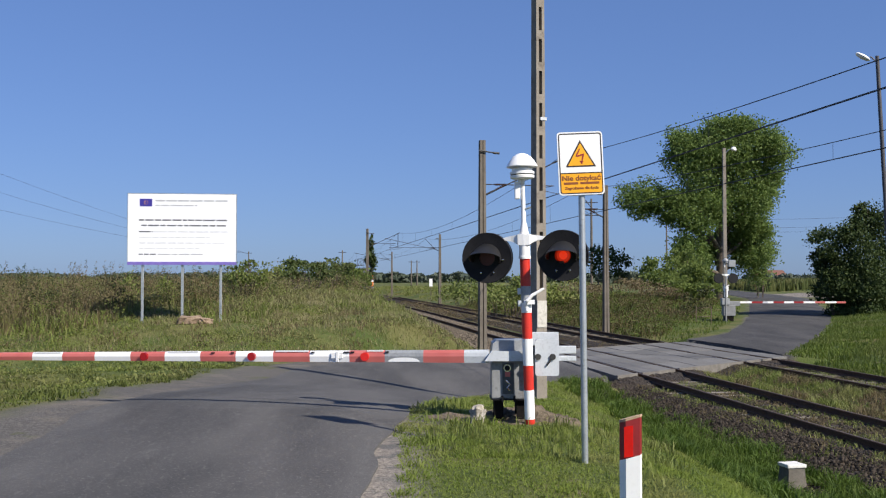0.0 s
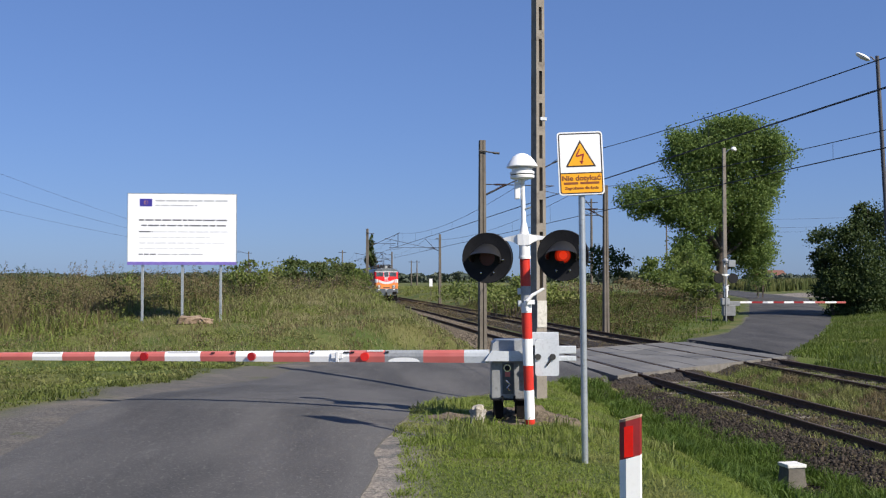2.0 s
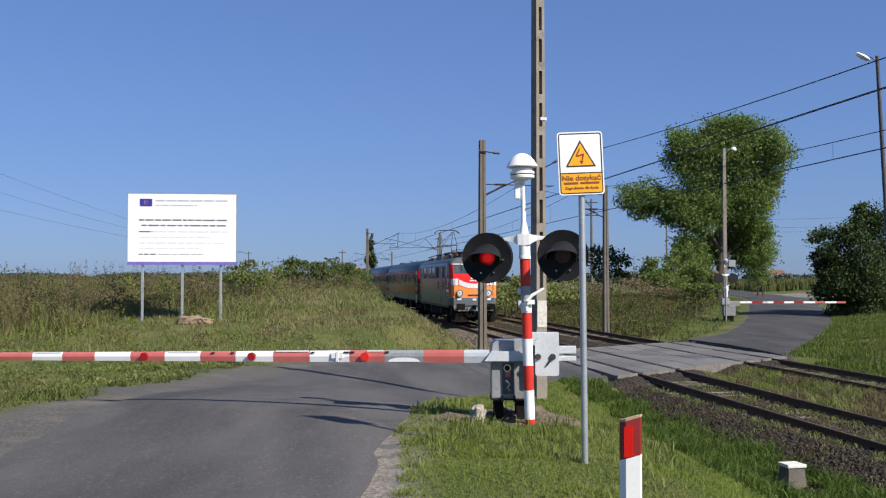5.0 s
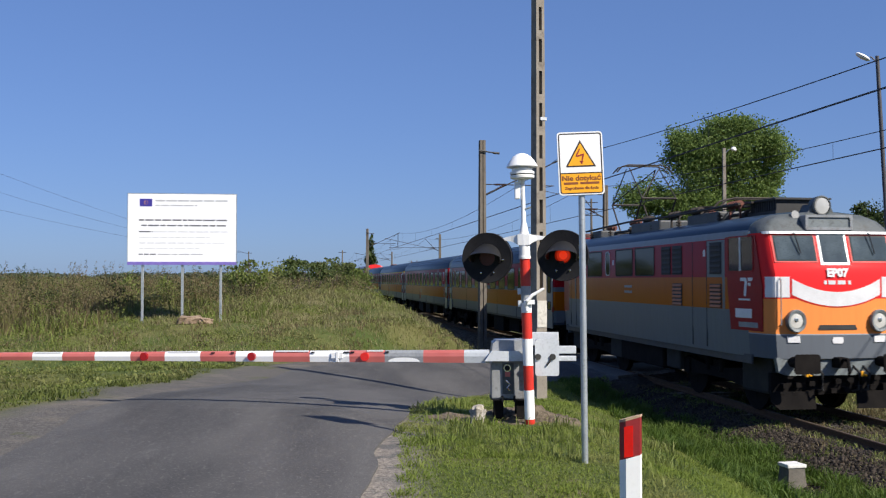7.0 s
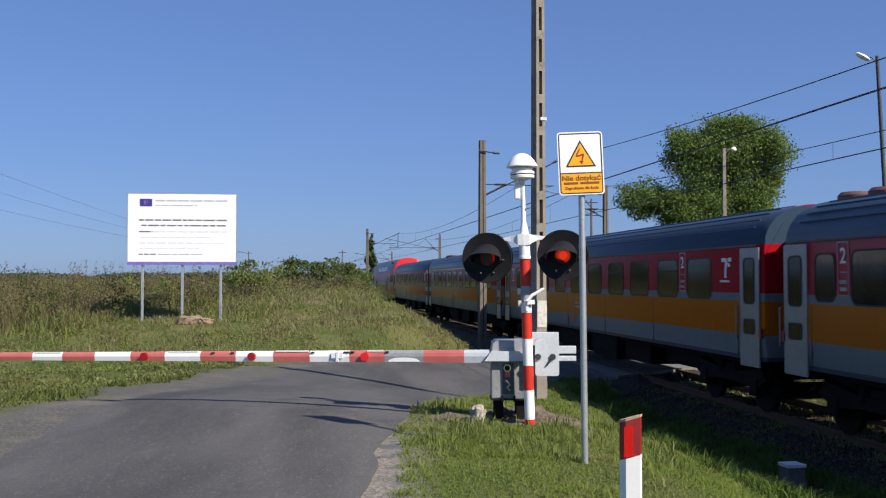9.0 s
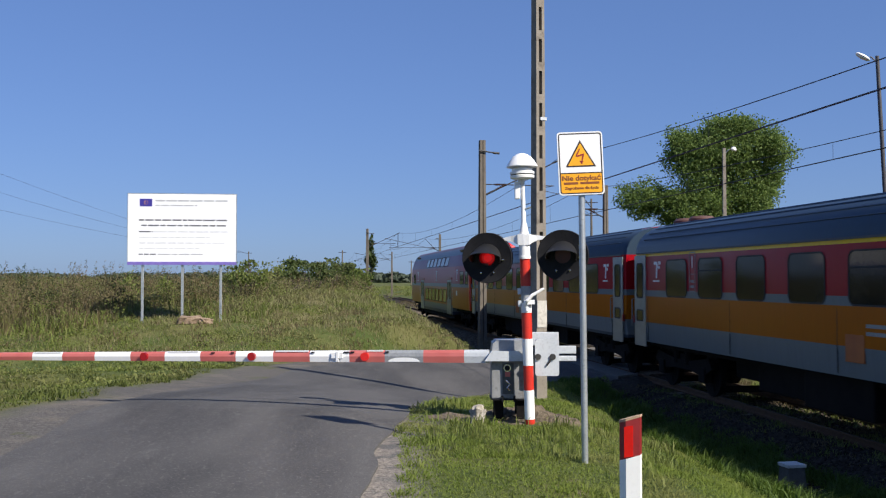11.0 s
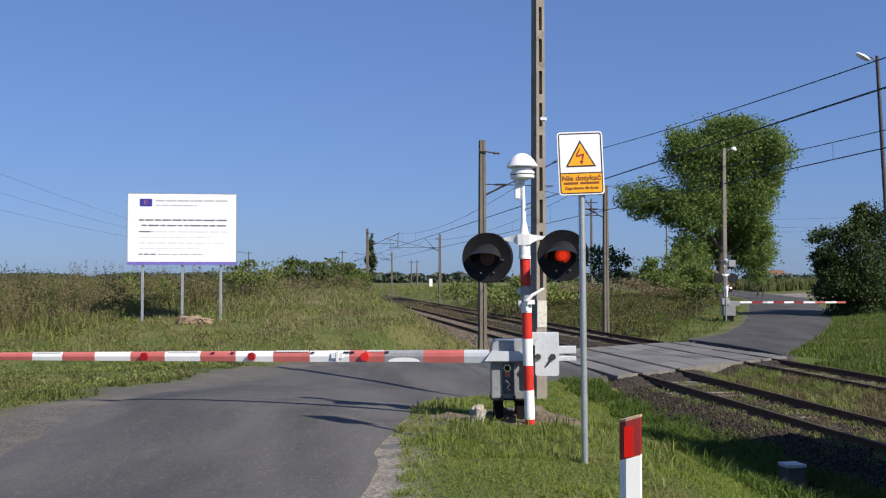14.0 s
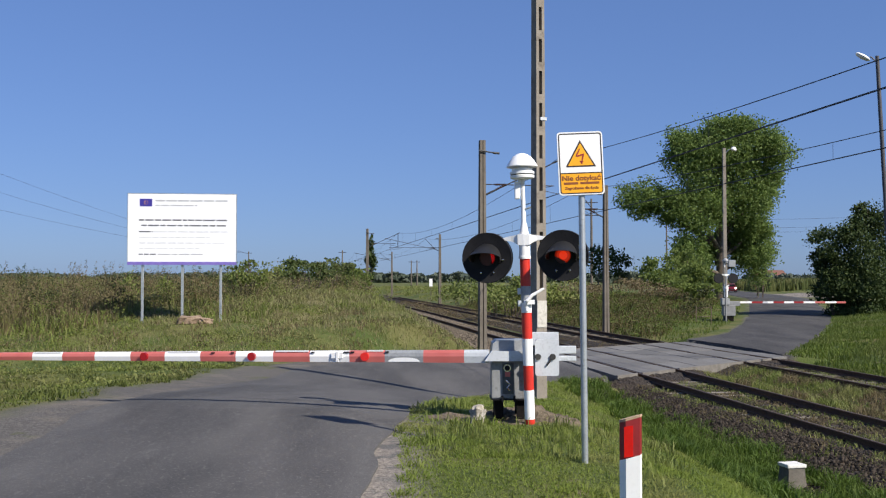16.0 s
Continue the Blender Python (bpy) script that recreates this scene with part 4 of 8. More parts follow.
        box(bm, -(L - 1.2), L - 1.2, min(y * 0.97, y), max(y * 0.97, y), 0.98, 1.16)
        part("sole_bar", bm, M["train_grey"], v)
    # the roof
    for x0, x1, w in ((2.2, 4.0, 0.85), (-1.6, 0.6, 0.95), (-5.8, -4.9, 0.8)):
        bm = bmesh.new()
        box(bm, x0, x1, -w, w, 3.8, 4.13, 0.05)
        part("roof_hatch", bm, M["train_grey"], v)
    bm = bmesh.new()
    for k in range(12):
        box(bm, 5.0 + k * 0.1, 5.05 + k * 0.1, -0.56, 0.56, 3.95, 4.24)
    box(bm, 4.95, 6.2, -0.6, 0.6, 3.8, 4.0)
    box(bm, 4.9, 6.22, -0.62, 0.62, 4.22, 4.26)
    part("resistor_vent", bm, M["slot"], v)
    bm = bmesh.new()
    for y in (-0.9, 0.7):
        tube(bm, [(-6.2, y, 4.15), (-2, y, 4.22), (1, y, 4.18), (5.2, y, 4.2)], 0.03, 6)
        tube(bm, [(1.4, y, 4.2), (2.2, y * 0.5, 4.34), (3.2, -y * 0.2, 4.30), (5.4, -y, 4.22)], 0.03, 6)
        for x in (-5.5, -3.6, -1.8, 0, 1.8, 4.2):
            for z in (3.85, 3.92, 3.99):
                tube(bm, [(x, y, z), (x, y, z + 0.03)], 0.07, 8)
            tube(bm, [(x, y, 3.7), (x, y, 4.08)], 0.03, 6)
    part("roof_cable", bm, M["dark_iron"], v)
    for k, (x, y, w) in enumerate(((1.2, -0.75, 0.5), (1.9, -0.2, 0.6), (2.7, -0.8, 0.45), (4.6, -0.72, 0.5), (-0.6, -0.8, 0.5), (-2.2, -0.6, 0.6), (4.4, 0.6, 0.5), (-5.3, -0.3, 0.5))):
        bm = bmesh.new()
        for j in range(7):
            tube(bm, [(x - w / 2 + j * w / 6 - 0.012, y, 4.22), (x - w / 2 + j * w / 6 + 0.012, y, 4.22)], 0.09, 10)
        tube(bm, [(x - w / 2 - 0.1, y, 4.22), (x + w / 2 + 0.1, y, 4.22)], 0.035, 8)
        tube(bm, [(x - w / 2, y, 3.75), (x - w / 2, y, 4.22)], 0.03, 6)
        tube(bm, [(x + w / 2, y, 3.75), (x + w / 2, y, 4.22)], 0.03, 6)
        part("roof_insulator", bm, M["red_iron"] if k % 2 else M["dark_iron"], v)
    pantograph(v, 3.9, False)
    pantograph(v, -3.3, True)
    # below
    bm = bmesh.new()
    box(bm, -1.6, 1.6, -1.25, 1.25, 0.45, 1.1, 0.06)
    box(bm, -6.6, 6.6, -1.1, 1.1, 0.9, 1.14)
    part("underframe", bm, M["under"], v)
    for x0, x1, z0 in ((1.7, 2.6, 0.5), (-2.7, -1.7, 0.45), (5.9, 7.0, 0.4), (-7.0, -5.9, 0.4)):
        bm = bmesh.new()
        box(bm, x0, x1, -1.2, 1.2, z0, 1.1, 0.05)
        part("equipment_box", bm, M["beam_dark"], v, "grimy grey equipment box")
    # the cabs draw in towards their fronts
    for ob in v.children_recursive:
        if ob.type == "MESH" and ob.name.split(".")[0] not in ("buffer", "coupling", "brake_hose", "wheelset", "bogie", "rail_guard", "running_gear", "brake_tap"):
            for q in ob.data.vertices:
                q.co.y *= 1 - 0.115 * min(1.0, max(0.0, (abs(q.co.x) - (L - 2.1)) / 1.5))
    wm = wheelset_mesh(0.625)
    for x in (4.25, -4.25):
        bogie(v, x, 3.05, 0.625, wm)
    return v


def coach(material, label, lead=False, first=False):
    """The leading coach has small windows beside its doors; the others carry the mark there."""
    v = thing("passenger_coach", label, "railway coach", "train")
    L = 12.25
    half = body_section(1.415, 1.05, 3.22, 4.06)
    bm = bmesh.new()
    ring_loft(bm, [ring(L - 0.42, half, 0.05), ring(L - 0.55, half), ring(0, half), ring(-(L - 0.55), half), ring(-(L - 0.42), half, 0.05)], cap=True)
    body = part("body", bm, material, v, smooth=True)
    windows = [(2.76, 4.04), (4.66, 5.91), (6.62, 7.95), (8.55, 9.83), (10.55, 11.8), (12.53, 13.76), (14.52, 15.75), (16.69, 17.9), (18.62, 19.83), (20.54, 21.76)]
    for y in (-1.415, 1.415):
        for b0, b1 in windows:
            side_pane(v, L - b1, L - b0, 2.22, 3.05, y, 0.13, opening=b0 in (4.66, 8.55, 12.53, 18.62))
        for b0, b1 in ((1.62, 2.2), (22.3, 22.9)) if lead else ():
            side_pane(v, L - b1, L - b0, 2.26, 3.02, y, 0.13, name="small_window")
        for b0, b1 in ((0.5, 1.32), (23.18, 24.0)):
            dr = side_slab("door", v, [(L - b1, 0.93), (L - b0, 0.93), (L - b0, 3.22), (L - b1, 3.22)], y, 0.016, M["door_grey"], "light grey entrance door")
            side_pane(dr, L - b1 + 0.2, L - b0 - 0.2, 2.16, 3.0, y * 1.012, 0.08, name="door_window")
            side_pane(dr, L - b1 + 0.2, L - b0 - 0.2, 1.58, 1.82, y * 1.012, 0.03, name="door_window")
            bm = bmesh.new()
            sg = 1 if y > 0 else -1
            tube(bm, [(L - b1 - 0.08, y, 1.4), (L - b1 - 0.08, y + sg * 0.06, 1.42), (L - b1 - 0.08, y + sg * 0.06, 2.1), (L - b1 - 0.08, y, 2.12)], 0.015, 6)
            part("handrail", bm, M["door_grey"], v)
            hx = L - b1 - 0.02 if b0 > 5 else L - b0 + 0.06
            side_slab("door_handle", v, [(hx - 0.05, 1.5), (hx + 0.05, 1.5), (hx + 0.05, 1.68), (hx - 0.05, 1.68)], y, 0.04, M["dark_red"], "dark red door handle")
        for b in (4.35, 20.15) if lead else (2.05, 22.45):
            carrier_mark(v, L - b, y * 1.003, 2.84, 0.40)
        for b in (2.48, 22.03) if lead else (4.35, 20.18):
            bm = bmesh.new()
            sg = 1 if y > 0 else -1
            mm = Matrix(((1, 0, 0, 0), (0, 0, sg, y), (0, 1, 0, 0), (0, 0, 0, 1)))
            frame_ring(bm, round_rect(L - b - 0.17, L - b + 0.17, 2.34, 3.22, 0.03), round_rect(L - b - 0.15, L - b + 0.15, 2.36, 3.2, 0.02), -0.01, 0.006, mm)
            panel = part("class_panel", bm, M["train_pale"], v, "pale outlined class panel")
            for z0, z1 in ((2.42, 2.48), (2.54, 2.6), (2.72, 2.735)):
                side_slab("text_bar", panel, [(L - b - 0.1, z0), (L - b + 0.1, z0), (L - b + 0.1, z1), (L - b - 0.1, z1)], y, 0.006, M["train_pale"])
            letters("class_number", "1" if first else "2", 0.36, M["train_white"], v, Matrix.Translation((L - b, y * 1.003, 2.98)) @ pose(0, 0, 0, 90, 0, 0 if y < 0 else 180), "white class number", 1.0, 0.006)
        for b, z0, z1 in ((12.9, 1.86, 1.92), (12.9, 1.74, 1.80)):
            side_slab("lettering_bars", v, [(L - b - 0.4, z0), (L - b + 0.4, z0), (L - b + 0.4, z1), (L - b - 0.4, z1)], y, 0.004, M["train_pale"])
        side_slab("panel", v, [(L - 13.9, 1.3), (L - 13.35, 1.3), (L - 13.35, 1.74), (L - 13.9, 1.74)], y, 0.004, M["rust_orange"])
        bm = bmesh.new()
        box(bm, -(L - 0.6), L - 0.6, min(y, y * 1.015), max(y, y * 1.015), 3.25, 3.285)
        part("gutter", bm, M["train_grey"], v)
    # pressed ribs along the roof, and seams between the side panels
    for yy, zz in half[4:9]:
        for sg in (-1, 1):
            bm = bmesh.new()
            tube(bm, [(-(L - 0.9), sg * yy, zz), (L - 0.9, sg * yy, zz)], 0.016, 5)
            part("roof_rib", bm, M["roof_rib"], v)
    for b in (1.45, 6.27, 10.2, 14.15, 18.26, 23.05):
        for y in (-1.415, 1.415):
            side_slab("panel_seam", v, [(L - b - 0.008, 1.1), (L - b + 0.008, 1.1), (L - b + 0.008, 2.15), (L - b - 0.008, 2.15)], y, 0.003, M["slot"])
    for sg in (1, -1):
        bm = bmesh.new()
        slab(bm, round_rect(-0.75, 0.75, 1.2, 3.35, 0.2), -0.02, 0.34, Matrix(((0, 0, sg, sg * (L - 0.42)), (1, 0, 0, 0), (0, 1, 0, 0), (0, 0, 0, 1))))
        part("gangway", bm, M["rubber"], v)
        bm = bmesh.new()
        slab(bm, [(-1.3, 1.1), (1.3, 1.1), (1.3, 3.15), (0.95, 3.7), (0, 3.95), (-0.95, 3.7), (-1.3, 3.15)], -0.01, 0.012, Matrix(((0, 0, sg, sg * (L - 0.42)), (1, 0, 0, 0), (0, 1, 0, 0), (0, 0, 0, 1))))
        part("end_wall", bm, material, v, "end wall banded like the sides")
        for b in (0.5, 1.5) if sg < 0 and (lead or first) else (1.0,) if lead and sg > 0 else ():
            bm = bmesh.new()
            lathe(bm, [(0.33, 3.98), (0.33, 4.14), (0.27, 4.2), (0.05, 4.22)], 18, Matrix.Translation((sg * (L - b), 0, 0)))
            part("roof_vent", bm, M["vent_red"], v, "squat round roof vent", smooth=True)
        buffers(v, sg * (L - 0.62), sg)
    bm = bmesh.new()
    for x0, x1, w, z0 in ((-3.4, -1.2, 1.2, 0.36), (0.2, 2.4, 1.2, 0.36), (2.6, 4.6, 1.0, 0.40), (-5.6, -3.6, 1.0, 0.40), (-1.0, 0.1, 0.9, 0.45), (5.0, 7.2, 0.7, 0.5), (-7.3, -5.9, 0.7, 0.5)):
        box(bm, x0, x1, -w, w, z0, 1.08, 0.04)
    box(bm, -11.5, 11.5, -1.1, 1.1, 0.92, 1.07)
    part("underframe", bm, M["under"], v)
    for x in (9.5, -9.5):
        bogie(v, x, 2.5, 0.46, COACH_WHEEL)
    return v


def double_decker():
    v = thing("double_deck_coach", "red and orange double-deck coach with two rows of windows", "railway coach", "train")
    L = 13.45
    half = [(1.36, 0.62), (1.38, 0.8), (1.40, 1.6), (1.40, 3.3), (1.36, 3.5), (1.22, 3.95), (1.02, 4.28), (0.7, 4.5), (0.35, 4.58), (0.0, 4.6)]
    high = [(y, max(z, 1.02)) for y, z in half]
    bm = bmesh.new()
    ring_loft(bm, [ring(L - 0.36, high, 0.02), ring(L - 0.5, high), ring(L - 6.0, high)], cap=True)
    part("body", bm, M["deck_end"], v, smooth=True)
    bm = bmesh.new()
    ring_loft(bm, [ring(L - 6.0, half), ring(0, half), ring(-(L - 6.2), half)], cap=True)
    part("body", bm, M["deck"], v, smooth=True)
    bm = bmesh.new()
    tail = [ring(-(L - 6.2), high), ring(-(L - 0.9), high)]
    last = [Vector((p.x - 0.45 + max(0, p.z - 3.3) * 0.62, p.y * 0.97, p.z)) for p in tail[-1]]
    ring_loft(bm, tail + [last], cap=True)
    part("body", bm, M["deck_end"], v, smooth=True)
    # the bright bulkhead hood towards the lower coach
    bm = bmesh.new()
    hood = [q for q in half if q[1] > 2.0]
    rs = [ring(L - 0.9 + a, hood, sh) for a, sh in ((0.0, -0.008), (0.5, -0.006), (0.56, 0.03), (0.60, 0.12))]
    ring_loft(bm, rs, cap=True)
    part("end_hood", bm, M["train_red"], v, "bright red rounded end hood", smooth=True)
    bm = bmesh.new()
    ring_loft(bm, [ring(L - 0.56 + a, [q for q in high if q[1] < 3.4], sh) for a, sh in ((0.0, -0.006), (0.2, -0.004), (0.27, 0.05))], cap=False, closed=False)
    part("end_rim", bm, M["train_red"], v, "red rim down the end corners")
    for y in (-1.40, 1.40):
        sg = 1 if y > 0 else -1
        for k in range(6):
            b0 = 7.98 + k * 1.69
            m = Matrix(((1, 0, 0, 0), (0, -0.28 * sg, 0.96 * sg, sg * 1.372), (0, 0.96, 0.28, 3.42), (0, 0, 0, 1)))
            bm = bmesh.new()
            frame_ring(bm, round_rect(L - b0 - 1.36, L - b0 + 0.03, -0.03, 0.55, 0.04), round_rect(L - b0 - 1.33, L - b0, 0, 0.52, 0.03), -0.05, 0.02, m)
            w = part("upper_window", bm, M["rubber"], v)
            bm = bmesh.new()
            slab(bm, round_rect(L - b0 - 1.332, L - b0 + 0.002, -0.002, 0.522, 0.03), -0.05, 0.012, m)
            part("pane", bm, M["glass"], w)
        for k in range(6):
            b0 = 8.39 + k * 1.66
            side_pane(v, L - b0 - 1.22, L - b0, 1.30, 2.02, y, 0.05, name="lower_window")
        for b0, b1, z0, z1 in ((0.82, 1.62, 2.38, 3.02), (2.18, 3.35, 2.38, 3.02), (23.6, 24.75, 2.34, 2.96)):
            side_pane(v, L - b1, L - b0, z0, z1, y, 0.04)
        for b0, b1 in ((6.4, 7.95), (18.75, 20.45)):
            for c0, c1 in ((b0, (b0 + b1) / 2 - 0.01), ((b0 + b1) / 2 + 0.01, b1)):
                dr = side_slab("door", v, [(L - c1, 0.62), (L - c0, 0.62), (L - c0, 2.58), (L - c1, 2.58)], y, 0.018, M["door_grey"], "light grey double door leaf")
                side_pane(dr, L - c1 + 0.2, L - c0 - 0.2, 1.5, 2.44, y * 1.014, 0.06, name="door_window")
                bm = bmesh.new()
                hx = L - (c1 if c0 == b0 else c0) + (0.06 if c0 == b0 else -0.06)
                tube(bm, [(hx, y, 1.3), (hx, y + sg * 0.05, 1.32), (hx, y + sg * 0.05, 1.6), (hx, y, 1.62)], 0.016, 6)
                part("handle", bm, M["steel"], dr)
            side_slab("door_header", v, [(L - b1 - 0.2, 2.62), (L - b0 + 0.2, 2.62), (L - b0 + 0.2, 2.72), (L - b1 - 0.2, 2.72)], y, 0.03, M["shaded_side_red"])
        for b in (4.45, 12.6, 22.2):
            carrier_mark(v, L - b, y * 1.003, 2.90, 0.50)
        letters("class_number", "2", 0.34, M["train_white"], v, Matrix.Translation((L - 21.1, y * 1.003, 1.95)) @ pose(0, 0, 0, 90, 0, 0 if y < 0 else 180), "white class number", 1.0, 0.006)
        letters("class_number", "2", 0.34, M["train_white"], v, Matrix.Translation((L - 5.9, y * 1.003, 1.95)) @ pose(0, 0, 0, 90, 0, 0 if y < 0 else 180), "white class number", 1.0, 0.006)
        for b in (5.9, 21.1):
            for z in (1.45, 1.57, 1.69):
                side_slab("lettering_bars", v, [(L - b - 0.14, z), (L - b + 0.14, z), (L - b + 0.14, z + 0.05), (L - b - 0.14, z + 0.05)], y, 0.004, M["train_pale"])
        side_slab("panel", v, [(L - 4.7, 1.74), (L - 4.35, 1.74), (L - 4.35, 2.0), (L - 4.7, 2.0)], y, 0.006, M["train_white"])
        side_slab("panel", v, [(L - 26.1, 1.45), (L - 25.4, 1.45), (L - 25.4, 1.8), (L - 26.1, 1.8)], y, 0.004, M["rust_orange"])
        for b0 in (3.3, 23.2):
            g = bmesh.new()
            for k in range(9):
                m = Matrix.Translation((L - b0 - 0.16 * k, sg * 1.13, 4.17)) @ pose(0, 0, 0, -52 * -sg)
                box(g, -0.05, 0.05, -0.09, 0.09, -0.03, 0.05, m=m)
            part("roof_grille", g, M["slot"], v)
    for sg in (1, -1):
        bm = bmesh.new()
        slab(bm, round_rect(-0.7, 0.7, 1.2, 3.3, 0.15), -0.02, 0.3, Matrix(((0, 0, sg, sg * (L - 0.44)), (1, 0, 0, 0), (0, 1, 0, 0), (0, 0, 0, 1))))
        part("gangway", bm, M["rubber"], v)
        buffers(v, sg * (L - 0.62), sg)
        bm = bmesh.new()
        tube(bm, [(sg * (L - 0.4), -1.1, 1.05), (sg * (L - 0.25), -1.1, 0.75), (sg * (L - 0.45), -1.0, 0.55), (sg * (L - 0.7), -0.9, 0.72)], 0.025, 6)
        part("cable", bm, M["rubber"], v)
    bm = bmesh.new()
    box(bm, -12.6, -7.5, -1.15, 1.15, 0.85, 1.05)
    box(bm, 7.6, 12.6, -1.15, 1.15, 0.85, 1.05)
    box(bm, -7.0, 7.0, -1.2, 1.2, 0.35, 0.65, 0.04)
    part("underframe", bm, M["under"], v)
    for x in (10.0, -10.0):
        bogie(v, x, 2.5, 0.46, COACH_WHEEL)
    return v


M["cab_roof"] = mat("cab_roof_grey", (0.065, 0.078, 0.083), (0.095, 0.108, 0.113), 3, 0.55, 0, 0.05, dirt=(0.05, 0.05, 0.048))
M["screen"] = mat("windscreen_glass", (0.045, 0.06, 0.068), (0.09, 0.115, 0.125), 1.5, 0.08, 0, 0.0, spec=0.6)
M["slot"] = mat("dark_slot", (0.02, 0.02, 0.022), (0.03, 0.03, 0.03), 4, 0.7, 0, 0)
# Side panel colours: train paint darkened to hold the flank's shade.
M["shaded_side_red"] = mat("shaded_side_red", (0.27, 0.011, 0.017), (0.31, 0.013, 0.018), 4, 0.3, 0, 0.03, spec=0.12)
M["shaded_side_pale"] = mat("shaded_side_pale", [c * 0.95 for c in SHADED_PALE], SHADED_PALE, 2, 0.3, 0, 0.03, spec=0.12, dirt=(0.15, 0.15, 0.14))
M["beam_dark"] = mat("grimy_box", (0.03, 0.03, 0.028), (0.045, 0.043, 0.038), 3, 0.8, 0, 0.1, spec=0.2)
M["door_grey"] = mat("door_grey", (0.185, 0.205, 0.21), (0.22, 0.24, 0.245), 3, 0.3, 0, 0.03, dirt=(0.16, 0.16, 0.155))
M["louvre_orange"] = mat("louvre_orange", (0.36, 0.10, 0.006), (0.42, 0.115, 0.006), 4, 0.5, 0, 0)
M["rust_orange"] = mat("rust_orange", (0.42, 0.10, 0.012), (0.36, 0.08, 0.012), 4, 0.5, 0, 0)
M["roof_rib"] = mat("roof_rib_paint", [c * 0.8 for c in ROOFGREY], ROOFGREY, 3, 0.5, 0, 0.03)
M["vent_red"] = mat("vent_red", (0.10, 0.05, 0.042), (0.13, 0.065, 0.052), 4, 0.6, 0, 0.1)
M["lamp_lit"] = glow("headlight_lit", (1.0, 0.95, 0.85), 0.42, (0.14, 0.145, 0.15))
M["roof_lit"] = glow("roof_lamp_lit", (1.0, 0.95, 0.85), 0.22, (0.22, 0.23, 0.24))
COACH_WHEEL = wheelset_mesh(0.46)
train = [(locomotive(), 7.9575, [])]
for k, (key, text) in enumerate((("coach", "red and orange passenger coach with grey roof"), ("coach", "red and orange passenger coach with grey roof"),
                                 ("first_class", "red and orange passenger coach with yellow stripe above windows"), ("coach", "red and orange passenger coach with grey roof, before the double-decker"))):
    train.append((coach(M[key], text, k == 0, key == "first_class"), 15.915 + 24.5 * k + 12.25, []))
train.append((double_decker(), 15.915 + 98.0 + 13.6, []))
M["stub"] = mat("stub_concrete", (0.30, 0.27, 0.22), (0.46, 0.42, 0.36), 9, 0.95, 0, 0.6, 40, dirt=(0.16, 0.13, 0.09))
M["sandstone"] = mat("sandstone", (0.42, 0.29, 0.18), (0.52, 0.38, 0.25), 4, 0.9, 0, 0.5, 30)
M["boulder"] = mat("boulder_stone", (0.20, 0.14, 0.095), (0.30, 0.22, 0.15), 5, 0.95, 0, 0.8, 25, dirt=(0.12, 0.09, 0.06))
M["marker_concrete"] = mat("marker_concrete", (0.11, 0.10, 0.085), (0.16, 0.145, 0.12), 5, 0.95, 0, 0.5, 30, dirt=(0.10, 0.085, 0.065))
M["reflector"] = mat("reflector", (0.75, 0.012, 0.008), (0.62, 0.01, 0.008), 9, 0.2, 0, 0.1)
M["white_stone"] = mat("white_stone", (0.72, 0.71, 0.68), (0.62, 0.61, 0.57), 5, 0.85, 0, 0.3, dirt=(0.45, 0.43, 0.38))
M["board_white"] = mat("board_white", (0.84, 0.85, 0.88), (0.82, 0.83, 0.87), 1.5, 0.45, 0, 0)
M["pale_ink"] = mat("pale_ink", (0.60, 0.61, 0.65), (0.66, 0.67, 0.70), 6, 0.5, 0, 0)
M["dark_post"] = mat("dark_post", (0.05, 0.05, 0.06), (0.07, 0.065, 0.07), 4, 0.6, 0, 0.1)
M["boom_glow"] = glow("boom_lamp_lit", (1.0, 0.02, 0.01), 0.2, (0.4, 0.02, 0.02))
M["boom_dim"] = glow("boom_lamp_dim", (1.0, 0.02, 0.02), 0.05, (0.25, 0.01, 0.015))


